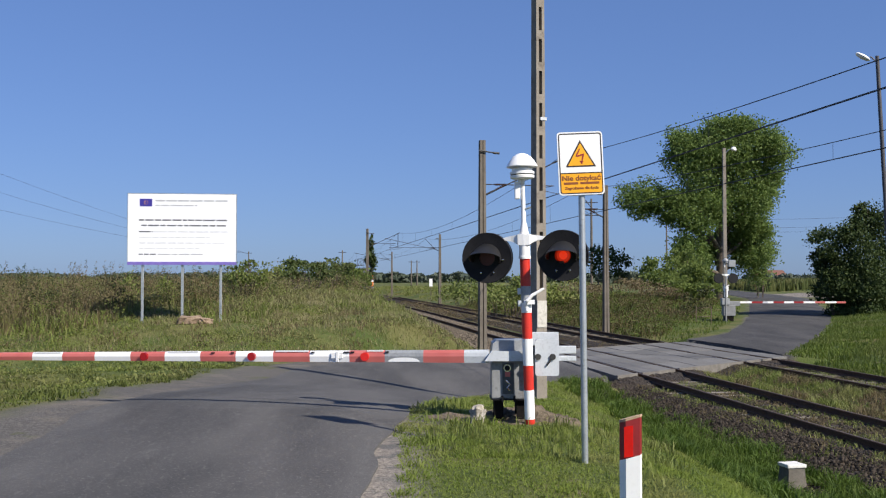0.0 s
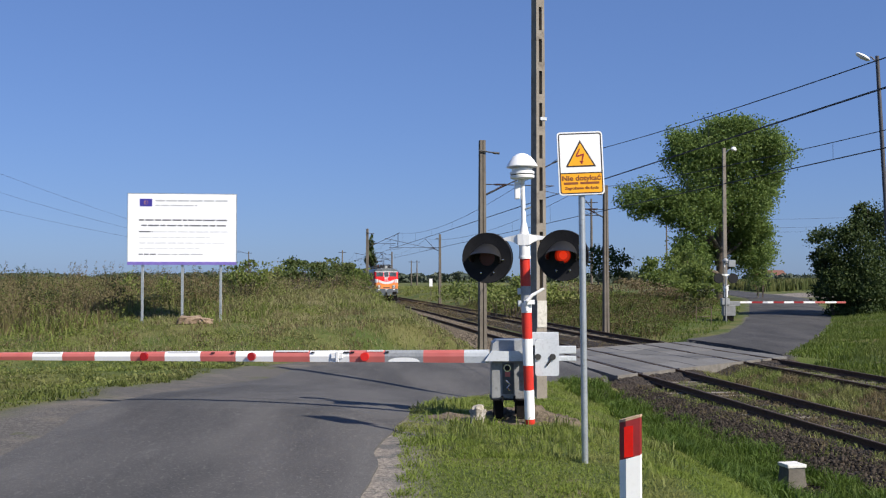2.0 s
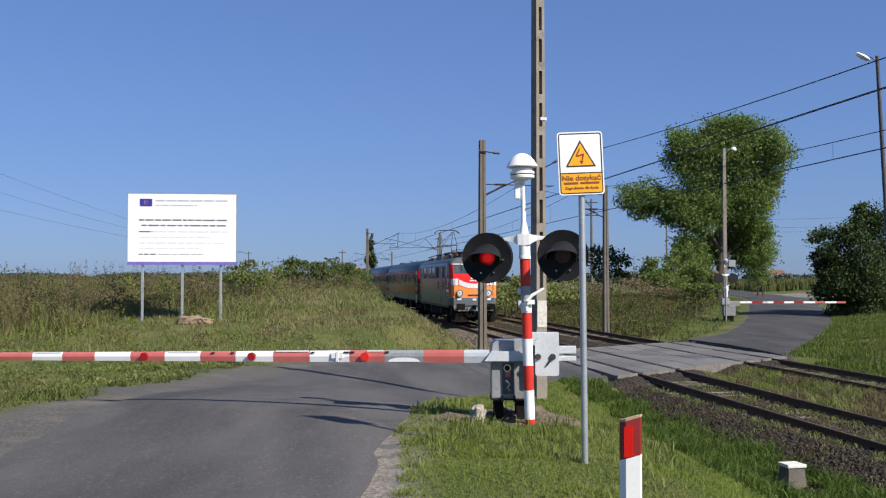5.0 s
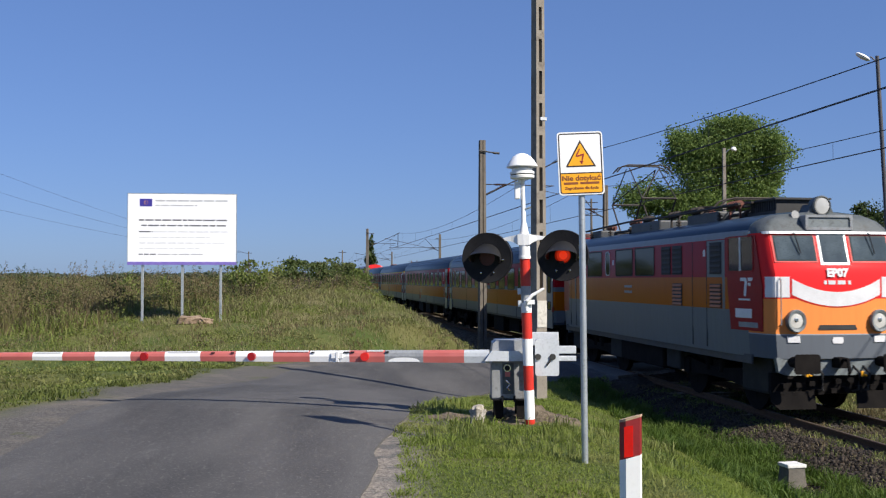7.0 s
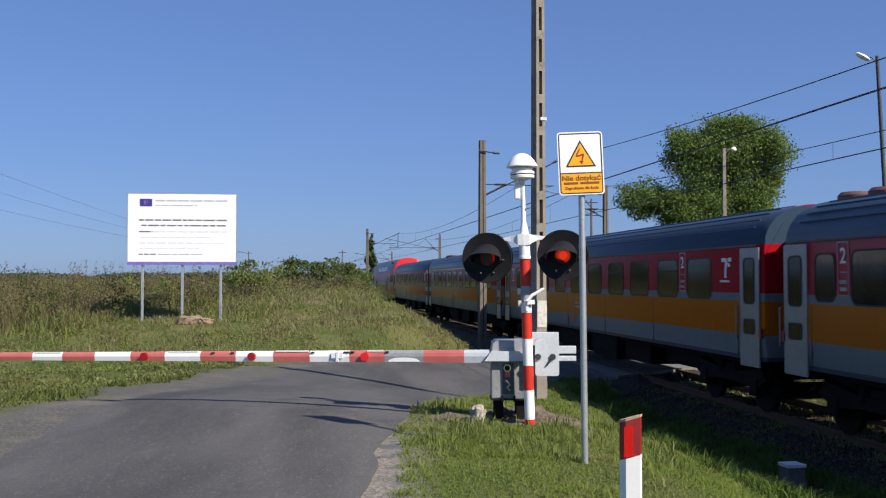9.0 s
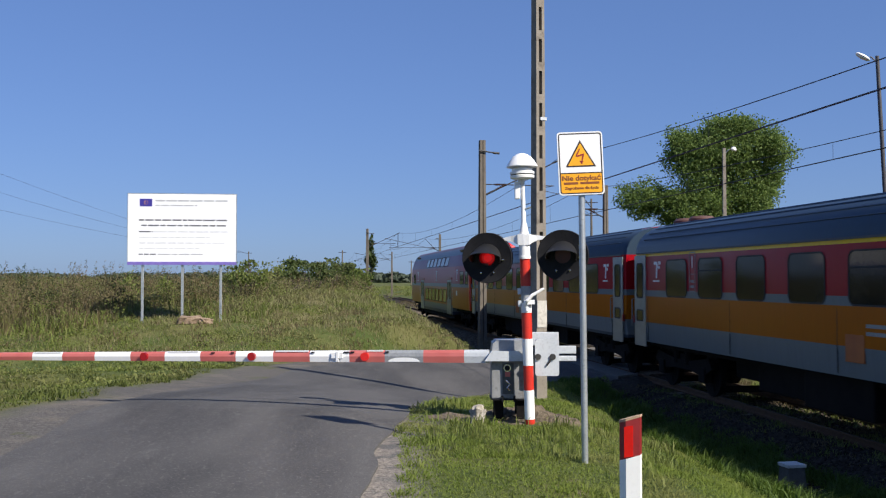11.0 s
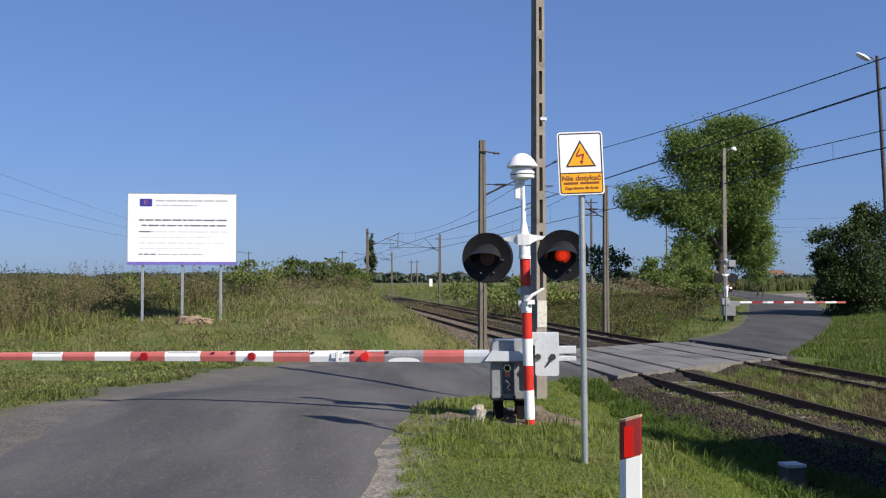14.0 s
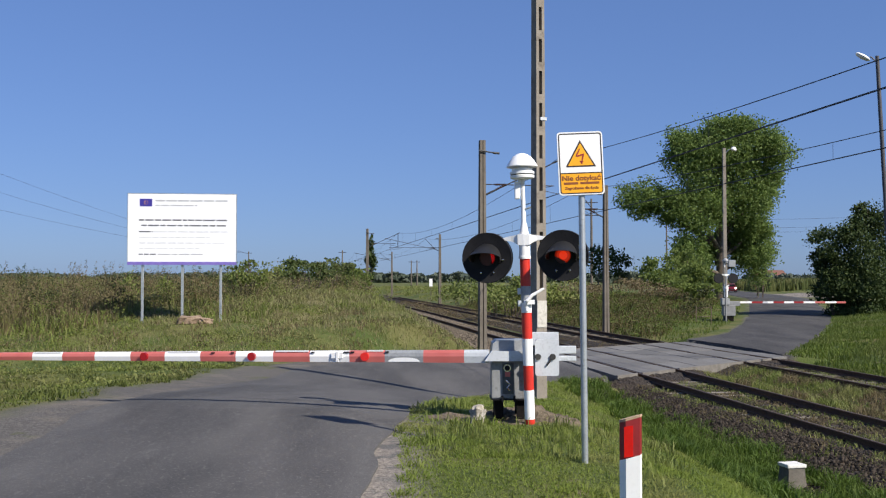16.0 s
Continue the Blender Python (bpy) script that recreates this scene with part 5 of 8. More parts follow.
# ---- crossing equipment beside the camera's road ----
def disc_signal(parent, centre, way, material_lit):
    """A black backing disc with a hooded red lamp; way is the direction it faces."""
    m = Matrix.Translation(centre) @ Vector(way).to_track_quat("Z", "Y").to_matrix().to_4x4()
    bm = bmesh.new()
    rs = [(0.001, -0.11), (0.285, -0.105), (0.292, -0.09), (0.293, 0.004), (0.288, 0.010), (0.27, 0.004), (0.115, 0.002), (0.092, 0.0), (0.092, -0.012), (0.27, -0.012), (0.27, -0.09), (0.001, -0.09)]
    ring_loft(bm, [[m @ Vector((q * math.cos(2 * math.pi * k / 40), q * math.sin(2 * math.pi * k / 40), w)) for k in range(40)] for q, w in rs], cap=False)
    d = part("backing_disc", bm, M["black"], parent, "round black backing disc", smooth=True)
    # hood: a half tube, longer above
    bm = bmesh.new()
    rows = []
    for r in (0.165, 0.153):
        rows.append([m @ Vector((r * math.cos(a), r * math.sin(a), z)) for z in (0.0,) for a in [radians(q) for q in range(-25, 206, 11)]])
        rows.append([m @ Vector((r * math.cos(a) * 1.12, r * math.sin(a) * (0.40 if a > 0.1 and a < 3.04 else 0.84), 0.34 * (0.22 + 0.78 * max(0.0, math.sin(a) + 0.42) / 1.42) ** 0.8)) for a in [radians(q) for q in range(-25, 206, 11)]])
    ring_loft(bm, [rows[0], rows[1], rows[3], rows[2], rows[0]], cap=False, closed=False)
    part("hood", bm, M["hood"], d, "black sun hood", smooth=True)
    bm = bmesh.new()
    lathe(bm, [(0.110, -0.085), (0.100, -0.07), (0.06, -0.058), (0.001, -0.054)], 24, m)
    lens = part("lens", bm, material_lit[0], d, "red glass lamp lens", smooth=True)
    for r, w, q in ((0.078, -0.048, 1), (0.05, -0.041, 2)):
        bm = bmesh.new()
        lathe(bm, [(r, w - 0.012), (r * 0.9, w - 0.004), (0.001, w)], 20, m)
        part("lens_core", bm, material_lit[q], lens, smooth=True)
    for u, v in ((-0.075, -0.17), (0.075, -0.17), (0.185, -0.03)):
        bm = bmesh.new()
        lathe(bm, [(0.012, 0.0), (0.012, 0.02), (0.004, 0.024)], 8, m @ Matrix.Translation((u, v, 0)))
        part("bolt", bm, M["chrome"], d)
    # an added shutter, coloured like unlit glass, swings over the lens between flashes
    pivot = m @ Matrix.Translation((0.0, -0.12, -0.028))
    bm = bmesh.new()
    slab(bm, [(-0.05, -0.02), (0.05, -0.02), (0.06, 0.05)] + [(0.097 * math.cos(radians(q)), 0.12 + 0.097 * math.sin(radians(q))) for q in range(-60, 241, 20)] + [(-0.06, 0.05)], -0.001, 0.001)
    sh = part("shutter", bm, M["flash_shutter"], d, "added dark red shutter that hides the lamp between flashes")
    sh.matrix_basis = pivot
    return sh, pivot


M["hood"] = mat("hood_black", (0.012, 0.012, 0.013), (0.018, 0.018, 0.019), 6, 0.5, 0, 0.05)
M["flash_shutter"] = mat("flash_shutter_red", (0.07, 0.008, 0.006), (0.10, 0.012, 0.008), 9, 0.3, 0, 0.0)
LIT_LEFT = [glow("lit_red_glass", (1.0, 0.012, 0.016), q, (0.1, 0.006, 0.006)) for q in (0.07, 0.16, 0.30)]
LIT_RIGHT = [glow("lit_bright_red_glass", (1.0, 0.045, 0.01), q, (0.1, 0.006, 0.006)) for q in (0.11, 0.26, 0.5)]


def signal_mast(x, y, facing, lift=0.0):
    z0 = ground_at(x, y) + lift - (0 if lift else 0.045)
    v = thing("crossing_signal", "red-and-white striped crossing signal with two round lamps and bell", "crossing signal", "crossing signals", pose(x, y, z0, 0, 0 if lift else -1.65))
    bands = [(-0.2 - lift, 0.10, "red"), (0.10, 0.43, "white"), (0.43, 0.71, "red"), (0.71, 1.016, "white"), (1.016, 1.314, "red"), (1.314, 1.618, "grey_paint"), (1.618, 1.935, "red")]
    for a, b, k in bands:
        bm = bmesh.new()
        tube(bm, [(0, 0, a), (0, 0, b)], 0.0585 if k != "grey_paint" else 0.0582, 24, cap=True)
        part("mast_band", bm, M["box_grey" if lift else k], v)
    bm = bmesh.new()
    lathe(bm, [(0.07, 1.93), (0.07, 1.96), (0.064, 1.965), (0.062, 2.09), (0.062, 2.21), (0.052, 2.235), (0.036, 2.32), (0.027, 2.36), (0.024, 2.82), (0.05, 2.86)], 20)
    part("mast_head", bm, M["box_grey" if lift else "white"], v, "cast mast head", smooth=True)
    fx, fy = math.cos(radians(facing)), math.sin(radians(facing))
    sx, sy = -fy, fx
    for sg in (-1, 1):
        bm = bmesh.new()
        rings = [[Vector((sx * sg * u - fx * 0.0 + fx * a * q, sy * sg * u + fy * a * q, zc + b * h)) for a, b in ((-1, -1), (1, -1), (1, 1), (-1, 1))] for u, q, h, zc in ((0.0, 0.066, 0.065, 2.15), (0.068, 0.062, 0.062, 2.15), (0.085, 0.045, 0.05, 2.155), (0.15, 0.03, 0.03, 2.165), (0.22, 0.022, 0.018, 2.165), (0.30, 0.02, 0.015, 2.15))]
        ring_loft(bm, rings)
        part("arm", bm, M["white"], v, "white cast bracket arm")
    out = []
    for sg, key in ((-1, "a"), (1, "b")):
        cx, cy = sg * sx * 0.437, sg * sy * 0.437
        out.append(disc_signal(v, (cx + fx * 0.02, cy + fy * 0.02, 1.955), (fx, fy, -0.04), LIT_LEFT if sg < 0 else LIT_RIGHT))
    # bell
    bm = bmesh.new()
    lathe(bm, [(0.05, 2.845), (0.11, 2.85), (0.138, 2.858), (0.142, 2.885), (0.130, 2.892), (0.130, 2.90), (0.142, 2.907), (0.142, 2.93), (0.118, 2.942), (0.118, 2.965), (0.08, 2.97), (0.08, 2.985), (0.178, 2.985), (0.181, 2.993), (0.172, 3.01), (0.145, 3.055), (0.105, 3.105), (0.06, 3.135), (0.022, 3.146), (0.001, 3.148)], 30)
    bell = part("bell", bm, M["grey_paint" if lift else "white"], v, "domed warning bell", smooth=True)
    bm = bmesh.new()
    lathe(bm, [(0.1315, 2.890), (0.1325, 2.896), (0.1315, 2.902)], 30)
    part("seal", bm, M["black"], bell)
    bm = bmesh.new()
    box(bm, -0.093, -0.032, -0.03, 0.05, 2.62, 2.82, 0.012)
    tube(bm, [(-0.04, 0.0, 2.8), (-0.03, 0.0, 2.87)], 0.02, 8)
    part("bell_box", bm, M["white"], v)
    bm = bmesh.new()
    tube(bm, [(0.02, -0.02, 2.5), (0.09, -0.03, 2.52)], 0.012, 6)
    tube(bm, [(0.05, -0.02, 2.85), (0.12, -0.02, 2.91)], 0.01, 6)
    part("stay", bm, M["steel"], v)
    # bracket with a handle and clamp boxes
    bm = bmesh.new()
    tube(bm, [(0.0, -0.07, 1.34), (0.0, -0.085, 1.45), (0.06, -0.09, 1.51), (0.20, -0.09, 1.585)], [0.022, 0.024, 0.02, 0.014], 8)
    box(bm, -0.03, 0.09, -0.085, -0.055, 1.41, 1.46)
    tube(bm, [(0, 0, 1.314), (0, 0, 1.43)], 0.0600, 20)
    part("bracket", bm, M["white"], v)
    for z in (1.42, 1.56):
        bm = bmesh.new()
        box(bm, -0.095, -0.055, -0.03, 0.03, z - 0.035, z + 0.035, 0.006)
        part("clamp", bm, M["light_grey_paint"], v)
    return v, out


MAST_X, MAST_Y = 0.995, 11.55
signal, shutters = signal_mast(MAST_X, MAST_Y, -103)


# the barrier machine beside the mast
M["door_paint"] = mat("door_paint", (0.22, 0.225, 0.23), (0.27, 0.275, 0.28), 5, 0.5, 0, 0.08, dirt=(0.17, 0.165, 0.16))
M["recess"] = mat("recess_grey", (0.07, 0.07, 0.072), (0.10, 0.10, 0.10), 8, 0.6, 0, 0.1, dirt=(0.05, 0.045, 0.04))
BX, BY = 0.76, 11.95
bz = ground_at(BX, BY) - 0.025
gate = thing("barrier_machine", "grey cabinet barrier machine with lowered red-and-white boom", "level crossing barrier", "crossing barriers", pose(BX, BY, bz))
bm = bmesh.new()
box(bm, -0.19, 0.25, -0.2, 0.2, 0.30, 0.74, 0.012)
part("cabinet", bm, M["box_grey"], gate, "mid-grey steel cabinet")
bm = bmesh.new()
box(bm, -0.195, 0.01, -0.214, -0.2, 0.31, 0.73, 0.008)
door = part("door", bm, M["door_paint"], gate, "mid-grey cabinet door")
bm = bmesh.new()
box(bm, -0.07, 0.06, -0.222, -0.2135, 0.36, 0.72)
part("recess", bm, M["recess"], door)
bm = bmesh.new()
tube(bm, [(-0.015, -0.235, 0.66), (-0.015, -0.222, 0.66)], 0.045, 18)
g = part("lock_ring", bm, M["chrome"], door)
bm = bmesh.new()
tube(bm, [(-0.015, -0.242, 0.66), (-0.015, -0.23, 0.66)], 0.03, 14)
part("lock_core", bm, M["black"], g)
bm = bmesh.new()
box(bm, -0.04, 0.02, -0.232, -0.222, 0.56, 0.615)
part("label", bm, M["pale_red"], door, "small red label")
bm = bmesh.new()
tube(bm, [(-0.03, -0.226, 0.52), (0.015, -0.232, 0.47), (-0.02, -0.232, 0.43), (0.02, -0.228, 0.40)], 0.012, 6)
part("padlock", bm, M["chrome"], door)
bm = bmesh.new()
box(bm, -0.20, 0.26, -0.215, 0.21, 0.285, 0.302)
for x in (-0.07, 0.07):
    tube(bm, [(x, -0.225, 0.27), (x, -0.225, 0.34)], 0.014, 6)
part("base_plate", bm, M["black"], gate)
for x in (-0.10, 0.16):
    for y in (-0.12, 0.12):
        bm = bmesh.new()
        box(bm, x - 0.06, x + 0.045, y - 0.04, y + 0.04, -0.15, 0.29)
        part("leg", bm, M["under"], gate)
bm = bmesh.new()
ring_loft(bm, [[Vector((x, y, z)) for x, z in ((-0.20, 0.76), (0.24, 0.76), (0.24, 0.95), (0.20, 0.98), (-0.14, 0.98), (-0.18, 0.94))] for y in (-0.21, 0.21)])
part("hood", bm, M["grey_paint"], gate, "grey sheet-metal cover")
bm = bmesh.new()
ring_loft(bm, [[Vector((x, y, z)) for x, z in ((-0.28, 0.745), (0.16, 0.745), (0.20, 0.77), (0.12, 0.86), (-0.20, 0.86))] for y in (-0.30, -0.215)])
part("boom_clamp", bm, M["light_grey_paint"], gate, "pale grey boom clamp")
for x0, x1, z0, z1, y, key in ((0.34, 0.78, 0.83, 0.92, -0.26, "light_grey_paint"), (0.34, 0.78, 0.745, 0.805, -0.26, "light_grey_paint"), (0.22, 0.62, 0.90, 1.06, 0.1, "light_grey_paint")):
    bm = bmesh.new()
    box(bm, x0, x1, y - 0.025, y + 0.025, z0, z1, 0.01)
    part("counterweight_arm", bm, M[key], gate)
bm = bmesh.new()
slab(bm, round_rect(0.30, 0.575, 0.58, 1.0, 0.03), -0.03, 0.02, Matrix.Translation((0, -0.33, 0)) @ FACE)
cw = part("counterweight", bm, M["light_grey_paint"], gate, "pale grey steel counterweight plate")
for x, tail in ((0.33, (0.01, -0.02)), (0.50, (-0.07, -0.10))):
    bm = bmesh.new()
    tube(bm, [(x, -0.37, 0.80), (x, -0.345, 0.80)], 0.036, 12)
    tube(bm, [(x, -0.36, 0.80), (x + tail[0], -0.36, 0.80 + tail[1])], 0.012, 6)
    part("bolt", bm, M["bracket_black"], cw)

# the boom, slightly turned away from the camera along its length
boom = new("boom")
boom.parent = gate
boom.matrix_basis = pose(0.02, -0.26, 0.80, 0, -0.95, -12.5)
colours = ["light_grey_paint", "pale_red", "grey_paint", "pale_red", "white", "pale_red", "white", "pale_red", "white", "pale_red", "white", "pale_red", "white", "pale_red", "white"]
edges = [0.25, 0.54, 1.03, 1.50, 1.94, 2.44, 2.91, 3.40, 3.87, 4.35, 4.82, 5.32, 5.78, 6.21, 6.72, 7.23]
for k, key in enumerate(colours):
    a, b = edges[k], edges[k + 1]
    bm = bmesh.new()
    ring_loft(bm, [[Vector((-q, yy, zz)) for yy, zz in ((-0.03, -h), (-0.04, 0), (-0.03, h * 0.6), (-0.012, h), (0.03, h), (0.03, -h))] for q, h in ((a, 0.076 - 0.0042 * a), (b, 0.076 - 0.0042 * b))])
    part("boom_band", bm, M[key], boom)
for q in (1.74, 3.18, 4.62):
    bm = bmesh.new()
    tube(bm, [(-q, -0.075, 0.0), (-q, -0.03, 0.0)], 0.05, 18)
    part("boom_lamp", bm, M["boom_glow"] if q < 2 else M["boom_dim"], boom, "round red boom lamp")
for q0, q1 in ((1.52, 1.72), (2.46, 2.88), (3.90, 4.30), (5.80, 6.18)):
    bm = bmesh.new()
    box(bm, -q1, -q0, -0.032, 0.0, 0.076 - 0.0042 * q0 - 0.012, 0.076 - 0.0042 * q0 + 0.004)
    part("upper_strip", bm, M["white"], boom, "white strip along the boom's top")
for q in (1.90, 1.96, 2.40, 3.44, 3.70, 1.47, 1.99):
    bm = bmesh.new()
    box(bm, -q - 0.02, -q + 0.02, -0.046, -0.02, 0.052 - 0.004 * q, 0.066 - 0.004 * q)
    part("clip", bm, M["black"], boom)
bm = bmesh.new()
box(bm, -2.16, -2.02, -0.055, -0.03, -0.02, 0.045)
box(bm, -2.10, -2.07, -0.06, -0.03, -0.06, 0.06)
part("splice", bm, M["white"], boom)
for a, b in ((1.032, 1.497),):
    bm = bmesh.new()
    slab(bm, [(-b + 0.04, -0.062), (-a - 0.04, -0.062)] + [(-(a + b) / 2 + 0.19 * math.cos(radians(q)), -0.062 + 0.05 * math.sin(radians(q)) ** 0.8) for q in range(10, 171, 20)], 0, 0.004, Matrix.Translation((0, -0.0405, 0)) @ FACE)
    part("worn_patch", bm, M["white"], boom)

# a broken concrete stub in the grass beside the machine
def rock(name, label, x, y, sx, sy, sz, material, seed, rz=0, sink=0.25):
    bm = bmesh.new()
    bmesh.ops.create_icosphere(bm, subdivisions=3, radius=1.0)
    for p in bm.verts:
        q = p.co.copy()
        p.co = Vector([math.copysign(abs(c) ** 0.6, c) for c in q])
        p.co *= 1 + 0.42 * noise.noise(q * 1.9 + Vector((seed, 0, 0))) + 0.22 * noise.noise(q * 5 + Vector((0, seed, 0)))
        p.co = Vector((p.co.x * sx, p.co.y * sy, p.co.z * sz))
    ob = part(name, bm, material, None, smooth=True, m=pose(x, y, ground_at(x, y) + sz * (1 - sink), 0, 0, rz))
    return tagged(ob, label, "stone")


rock("concrete_stub", "small broken pale concrete stub in the grass", 0.40, 11.62, 0.085, 0.075, 0.13, M["stub"], 3, 20, 0.5)
rock("stone", "low sandy boulder beside the billboard posts", -8.55, 34.3, 0.44, 0.30, 0.17, M["boulder"], 8, 10, 0.3)
rock("stone", "small flat sandy stone beside the boulder", -8.08, 34.2, 0.24, 0.2, 0.12, M["boulder"], 5, 40, 0.3)


# ---- warning sign on a steel post ----
SX, SY = 1.285, 9.2
sz0 = ground_at(SX, SY)
sign = thing("warning_sign", "white and amber high-voltage warning sign on galvanised post", "warning sign", m=pose(SX + 0.006, SY, sz0, 0, -0.5, 3))
bm = bmesh.new()
tube(bm, [(0, 0, -0.2), (0, 0, 2.98)], 0.030, 20)
part("post", bm, M["steel"], sign, smooth=True)
zt = 2.606 + (495.2 - 234) / 1781.0 * SY - sz0
zb = 2.606 + (495.2 - 345.5) / 1781.0 * SY - sz0
hw = 0.209
bm = bmesh.new()
slab(bm, round_rect(-hw, hw, zb, zt, 0.03), 0, 0.012, Matrix.Translation((0, -0.034, 0)) @ FACE)
plate = part("plate", bm, M["sign_white"], sign, "white enamel plate")
bm = bmesh.new()
frame_ring(bm, round_rect(-hw + 0.012, hw - 0.012, zb + 0.012, zt - 0.012, 0.022), round_rect(-hw + 0.021, hw - 0.021, zb + 0.021, zt - 0.021, 0.016), 0.011, 0.0145, Matrix.Translation((0, -0.034, 0)) @ FACE)
part("border", bm, M["ink"], plate)
zm = zb + 0.195
bm = bmesh.new()
slab(bm, round_rect(-hw + 0.019, hw - 0.019, zb + 0.019, zm, 0.014), 0.010, 0.0135, Matrix.Translation((0, -0.034, 0)) @ FACE)
part("amber_field", bm, M["yellow_sign"], plate)
bm = bmesh.new()
box(bm, -hw + 0.019, hw - 0.019, -0.0495, -0.0445, zm, zm + 0.009)
part("rule", bm, M["ink"], plate)
T = Matrix.Translation((0, -0.034, 0)) @ FACE
bm = bmesh.new()
slab(bm, [(-0.14, zm + 0.06), (0.14, zm + 0.06), (0.0, zm + 0.305)], 0.010, 0.0135, T)
tri = part("triangle", bm, M["ink"], plate)
bm = bmesh.new()
slab(bm, [(-0.117, zm + 0.073), (0.117, zm + 0.073), (0.0, zm + 0.279)], 0.012, 0.0155, T)
part("triangle_field", bm, M["yellow_sign"], tri)
bm = bmesh.new()
for pts in ([(-0.012, 0.225), (0.002, 0.228), (-0.030, 0.165), (-0.046, 0.160)], [(-0.046, 0.160), (-0.030, 0.150), (0.034, 0.170), (0.030, 0.182)], [(0.034, 0.176), (0.018, 0.176), (0.004, 0.10), (0.014, 0.10)], [(-0.012, 0.115), (0.010, 0.082), (0.024, 0.112)]):
    slab(bm, [(u, zm + w) for u, w in pts], 0.014, 0.0175, T)
part("flash", bm, M["dark_red"], tri)
letters("lettering", "Nie dotykać", 0.064, M["brown_ink"], sign, Matrix.Translation((0, -0.0480, zb + 0.152)) @ pose(0, 0, 0, 90), "brown lettering on amber", 1.12, 0.0015)
for z, ws in ((0.107, (0.13, 0.175)),):
    u = -(sum(ws) + 0.02 * (len(ws) - 1)) / 2
    for wd in ws:
        bm = bmesh.new()
        box(bm, u, u + wd, -0.0495, -0.0465, zb + z - 0.010, zb + z + 0.010)
        part("text_bar", bm, M["brown_ink"], plate)
        u += wd + 0.02
letters("lettering", "Zagrożenie dla życia", 0.034, M["brown_ink"], sign, Matrix.Translation((0, -0.0480, zb + 0.062)) @ pose(0, 0, 0, 90), "small brown lettering on amber", 1.08, 0.0008)
bm = bmesh.new()
for z in (zb + 0.08, zt - 0.10):
    box(bm, -0.045, 0.045, -0.036, 0.034, z - 0.018, z + 0.018)
box(bm, -0.12, 0.12, -0.03, -0.018, zb - 0.006, zb + 0.004)
part("clamp", bm, M["steel"], sign)
turned = Matrix.Translation((-0.013, 0, zb + 0.28)) @ pose(0, 0, 0, 0, -2.0) @ Matrix.Translation((0, 0, -zb - 0.28))
for ob in sign.children:
    if not ob.name.startswith("post"):
        ob.matrix_basis = turned @ ob.matrix_basis

# ---- marker post with a red reflector ----
PX, PY = 1.205, 6.5
pz = ground_at(PX, PY)
ph = 2.606 - (735 - 495.2) / 1781 * PY - pz
marker = thing("marker_post", "white plastic roadside marker post with red reflective top", "marker post", m=pose(PX, PY, pz, 0, 0, -22))
shape = [(-0.068, -0.02), (-0.02, -0.05), (0.066, -0.03), (0.066, 0.03), (-0.02, 0.05), (-0.068, 0.02)]


def cut_z(u, low):
    return low + 0.32 * (u + 0.07)


bm = bmesh.new()
ring_loft(bm, [[Vector((u, w, -0.25)) for u, w in shape], [Vector((u, w, cut_z(u, ph - 0.285))) for u, w in shape]])
part("post_body", bm, M["white"], marker)
bm = bmesh.new()
ring_loft(bm, [[Vector((u * 0.995, w * 0.995, cut_z(u, ph - 0.285))) for u, w in shape], [Vector((u * 0.995, w * 0.995, cut_z(u, ph - 0.045))) for u, w in shape]])
band_part = part("red_band", bm, M["dark_red"], marker, "dark red post top")
bm = bmesh.new()
ring_loft(bm, [[Vector((u, -0.0505 + abs(u + 0.02) * 0.25 - w, z)) for u, z in ((-0.030, ph - 0.26), (0.024, ph - 0.25), (0.024, ph - 0.055), (-0.030, ph - 0.065))] for w in (-0.004, 0.008)])
part("reflector", bm, M["reflector"], band_part, "bright red reflector")
bm = bmesh.new()
ring_loft(bm, [[Vector((u * 1.04, w * 1.04, cut_z(u, ph - 0.045))) for u, w in shape], [Vector((u * 1.04, w * 1.04, cut_z(u, ph - 0.03))) for u, w in shape]])
part("cap", bm, M["sandstone"], marker)

# ---- small concrete cable marker in the ballast shoulder ----
cx, cy = 5.1, 14.8
cm = thing("concrete_marker", "squat concrete marker block with white cap", "marker stone", m=pose(cx, cy, ground_at(cx, cy), 0, 0, 12))
bm = bmesh.new()
ring_loft(bm, [[Vector((a * w, b * w, z)) for a, b in ((-1, -1), (1, -1), (1, 1), (-1, 1))] for w, z in ((0.15, -0.2), (0.15, 0.0), (0.125, 0.32))])
part("block", bm, M["marker_concrete"], cm)
bm = bmesh.new()
box(bm, -0.15, 0.15, -0.145, 0.145, 0.315, 0.365, 0.012)
part("cap", bm, M["white_stone"], cm)

# ---- grey duct edge half sunk in the grass ----
bm = bmesh.new()
tube(bm, [(px, py, ground_at(px, py) + 0.012) for px, py in ((3.92, 13.9), (4.0, 13.15), (4.08, 12.4), (4.2, 11.4))], 0.03, 8)
tagged(part("cable_duct", bm, M["concrete"]), "weathered grey cable duct half sunk in the grass", "duct")

# ---- billboard ----
DB = 35.0
bx = (322 - 784) / 1781 * DB
board = thing("billboard", "white information billboard on three steel posts in the grass", "billboard", m=pose(bx, DB, 0, 0, 0, 6))


def bpx(px):
    return (px - 322) / 1781 * DB / math.cos(radians(6))


def bpz(py):
    return 2.606 + (495.2 - py) / 1781 * DB


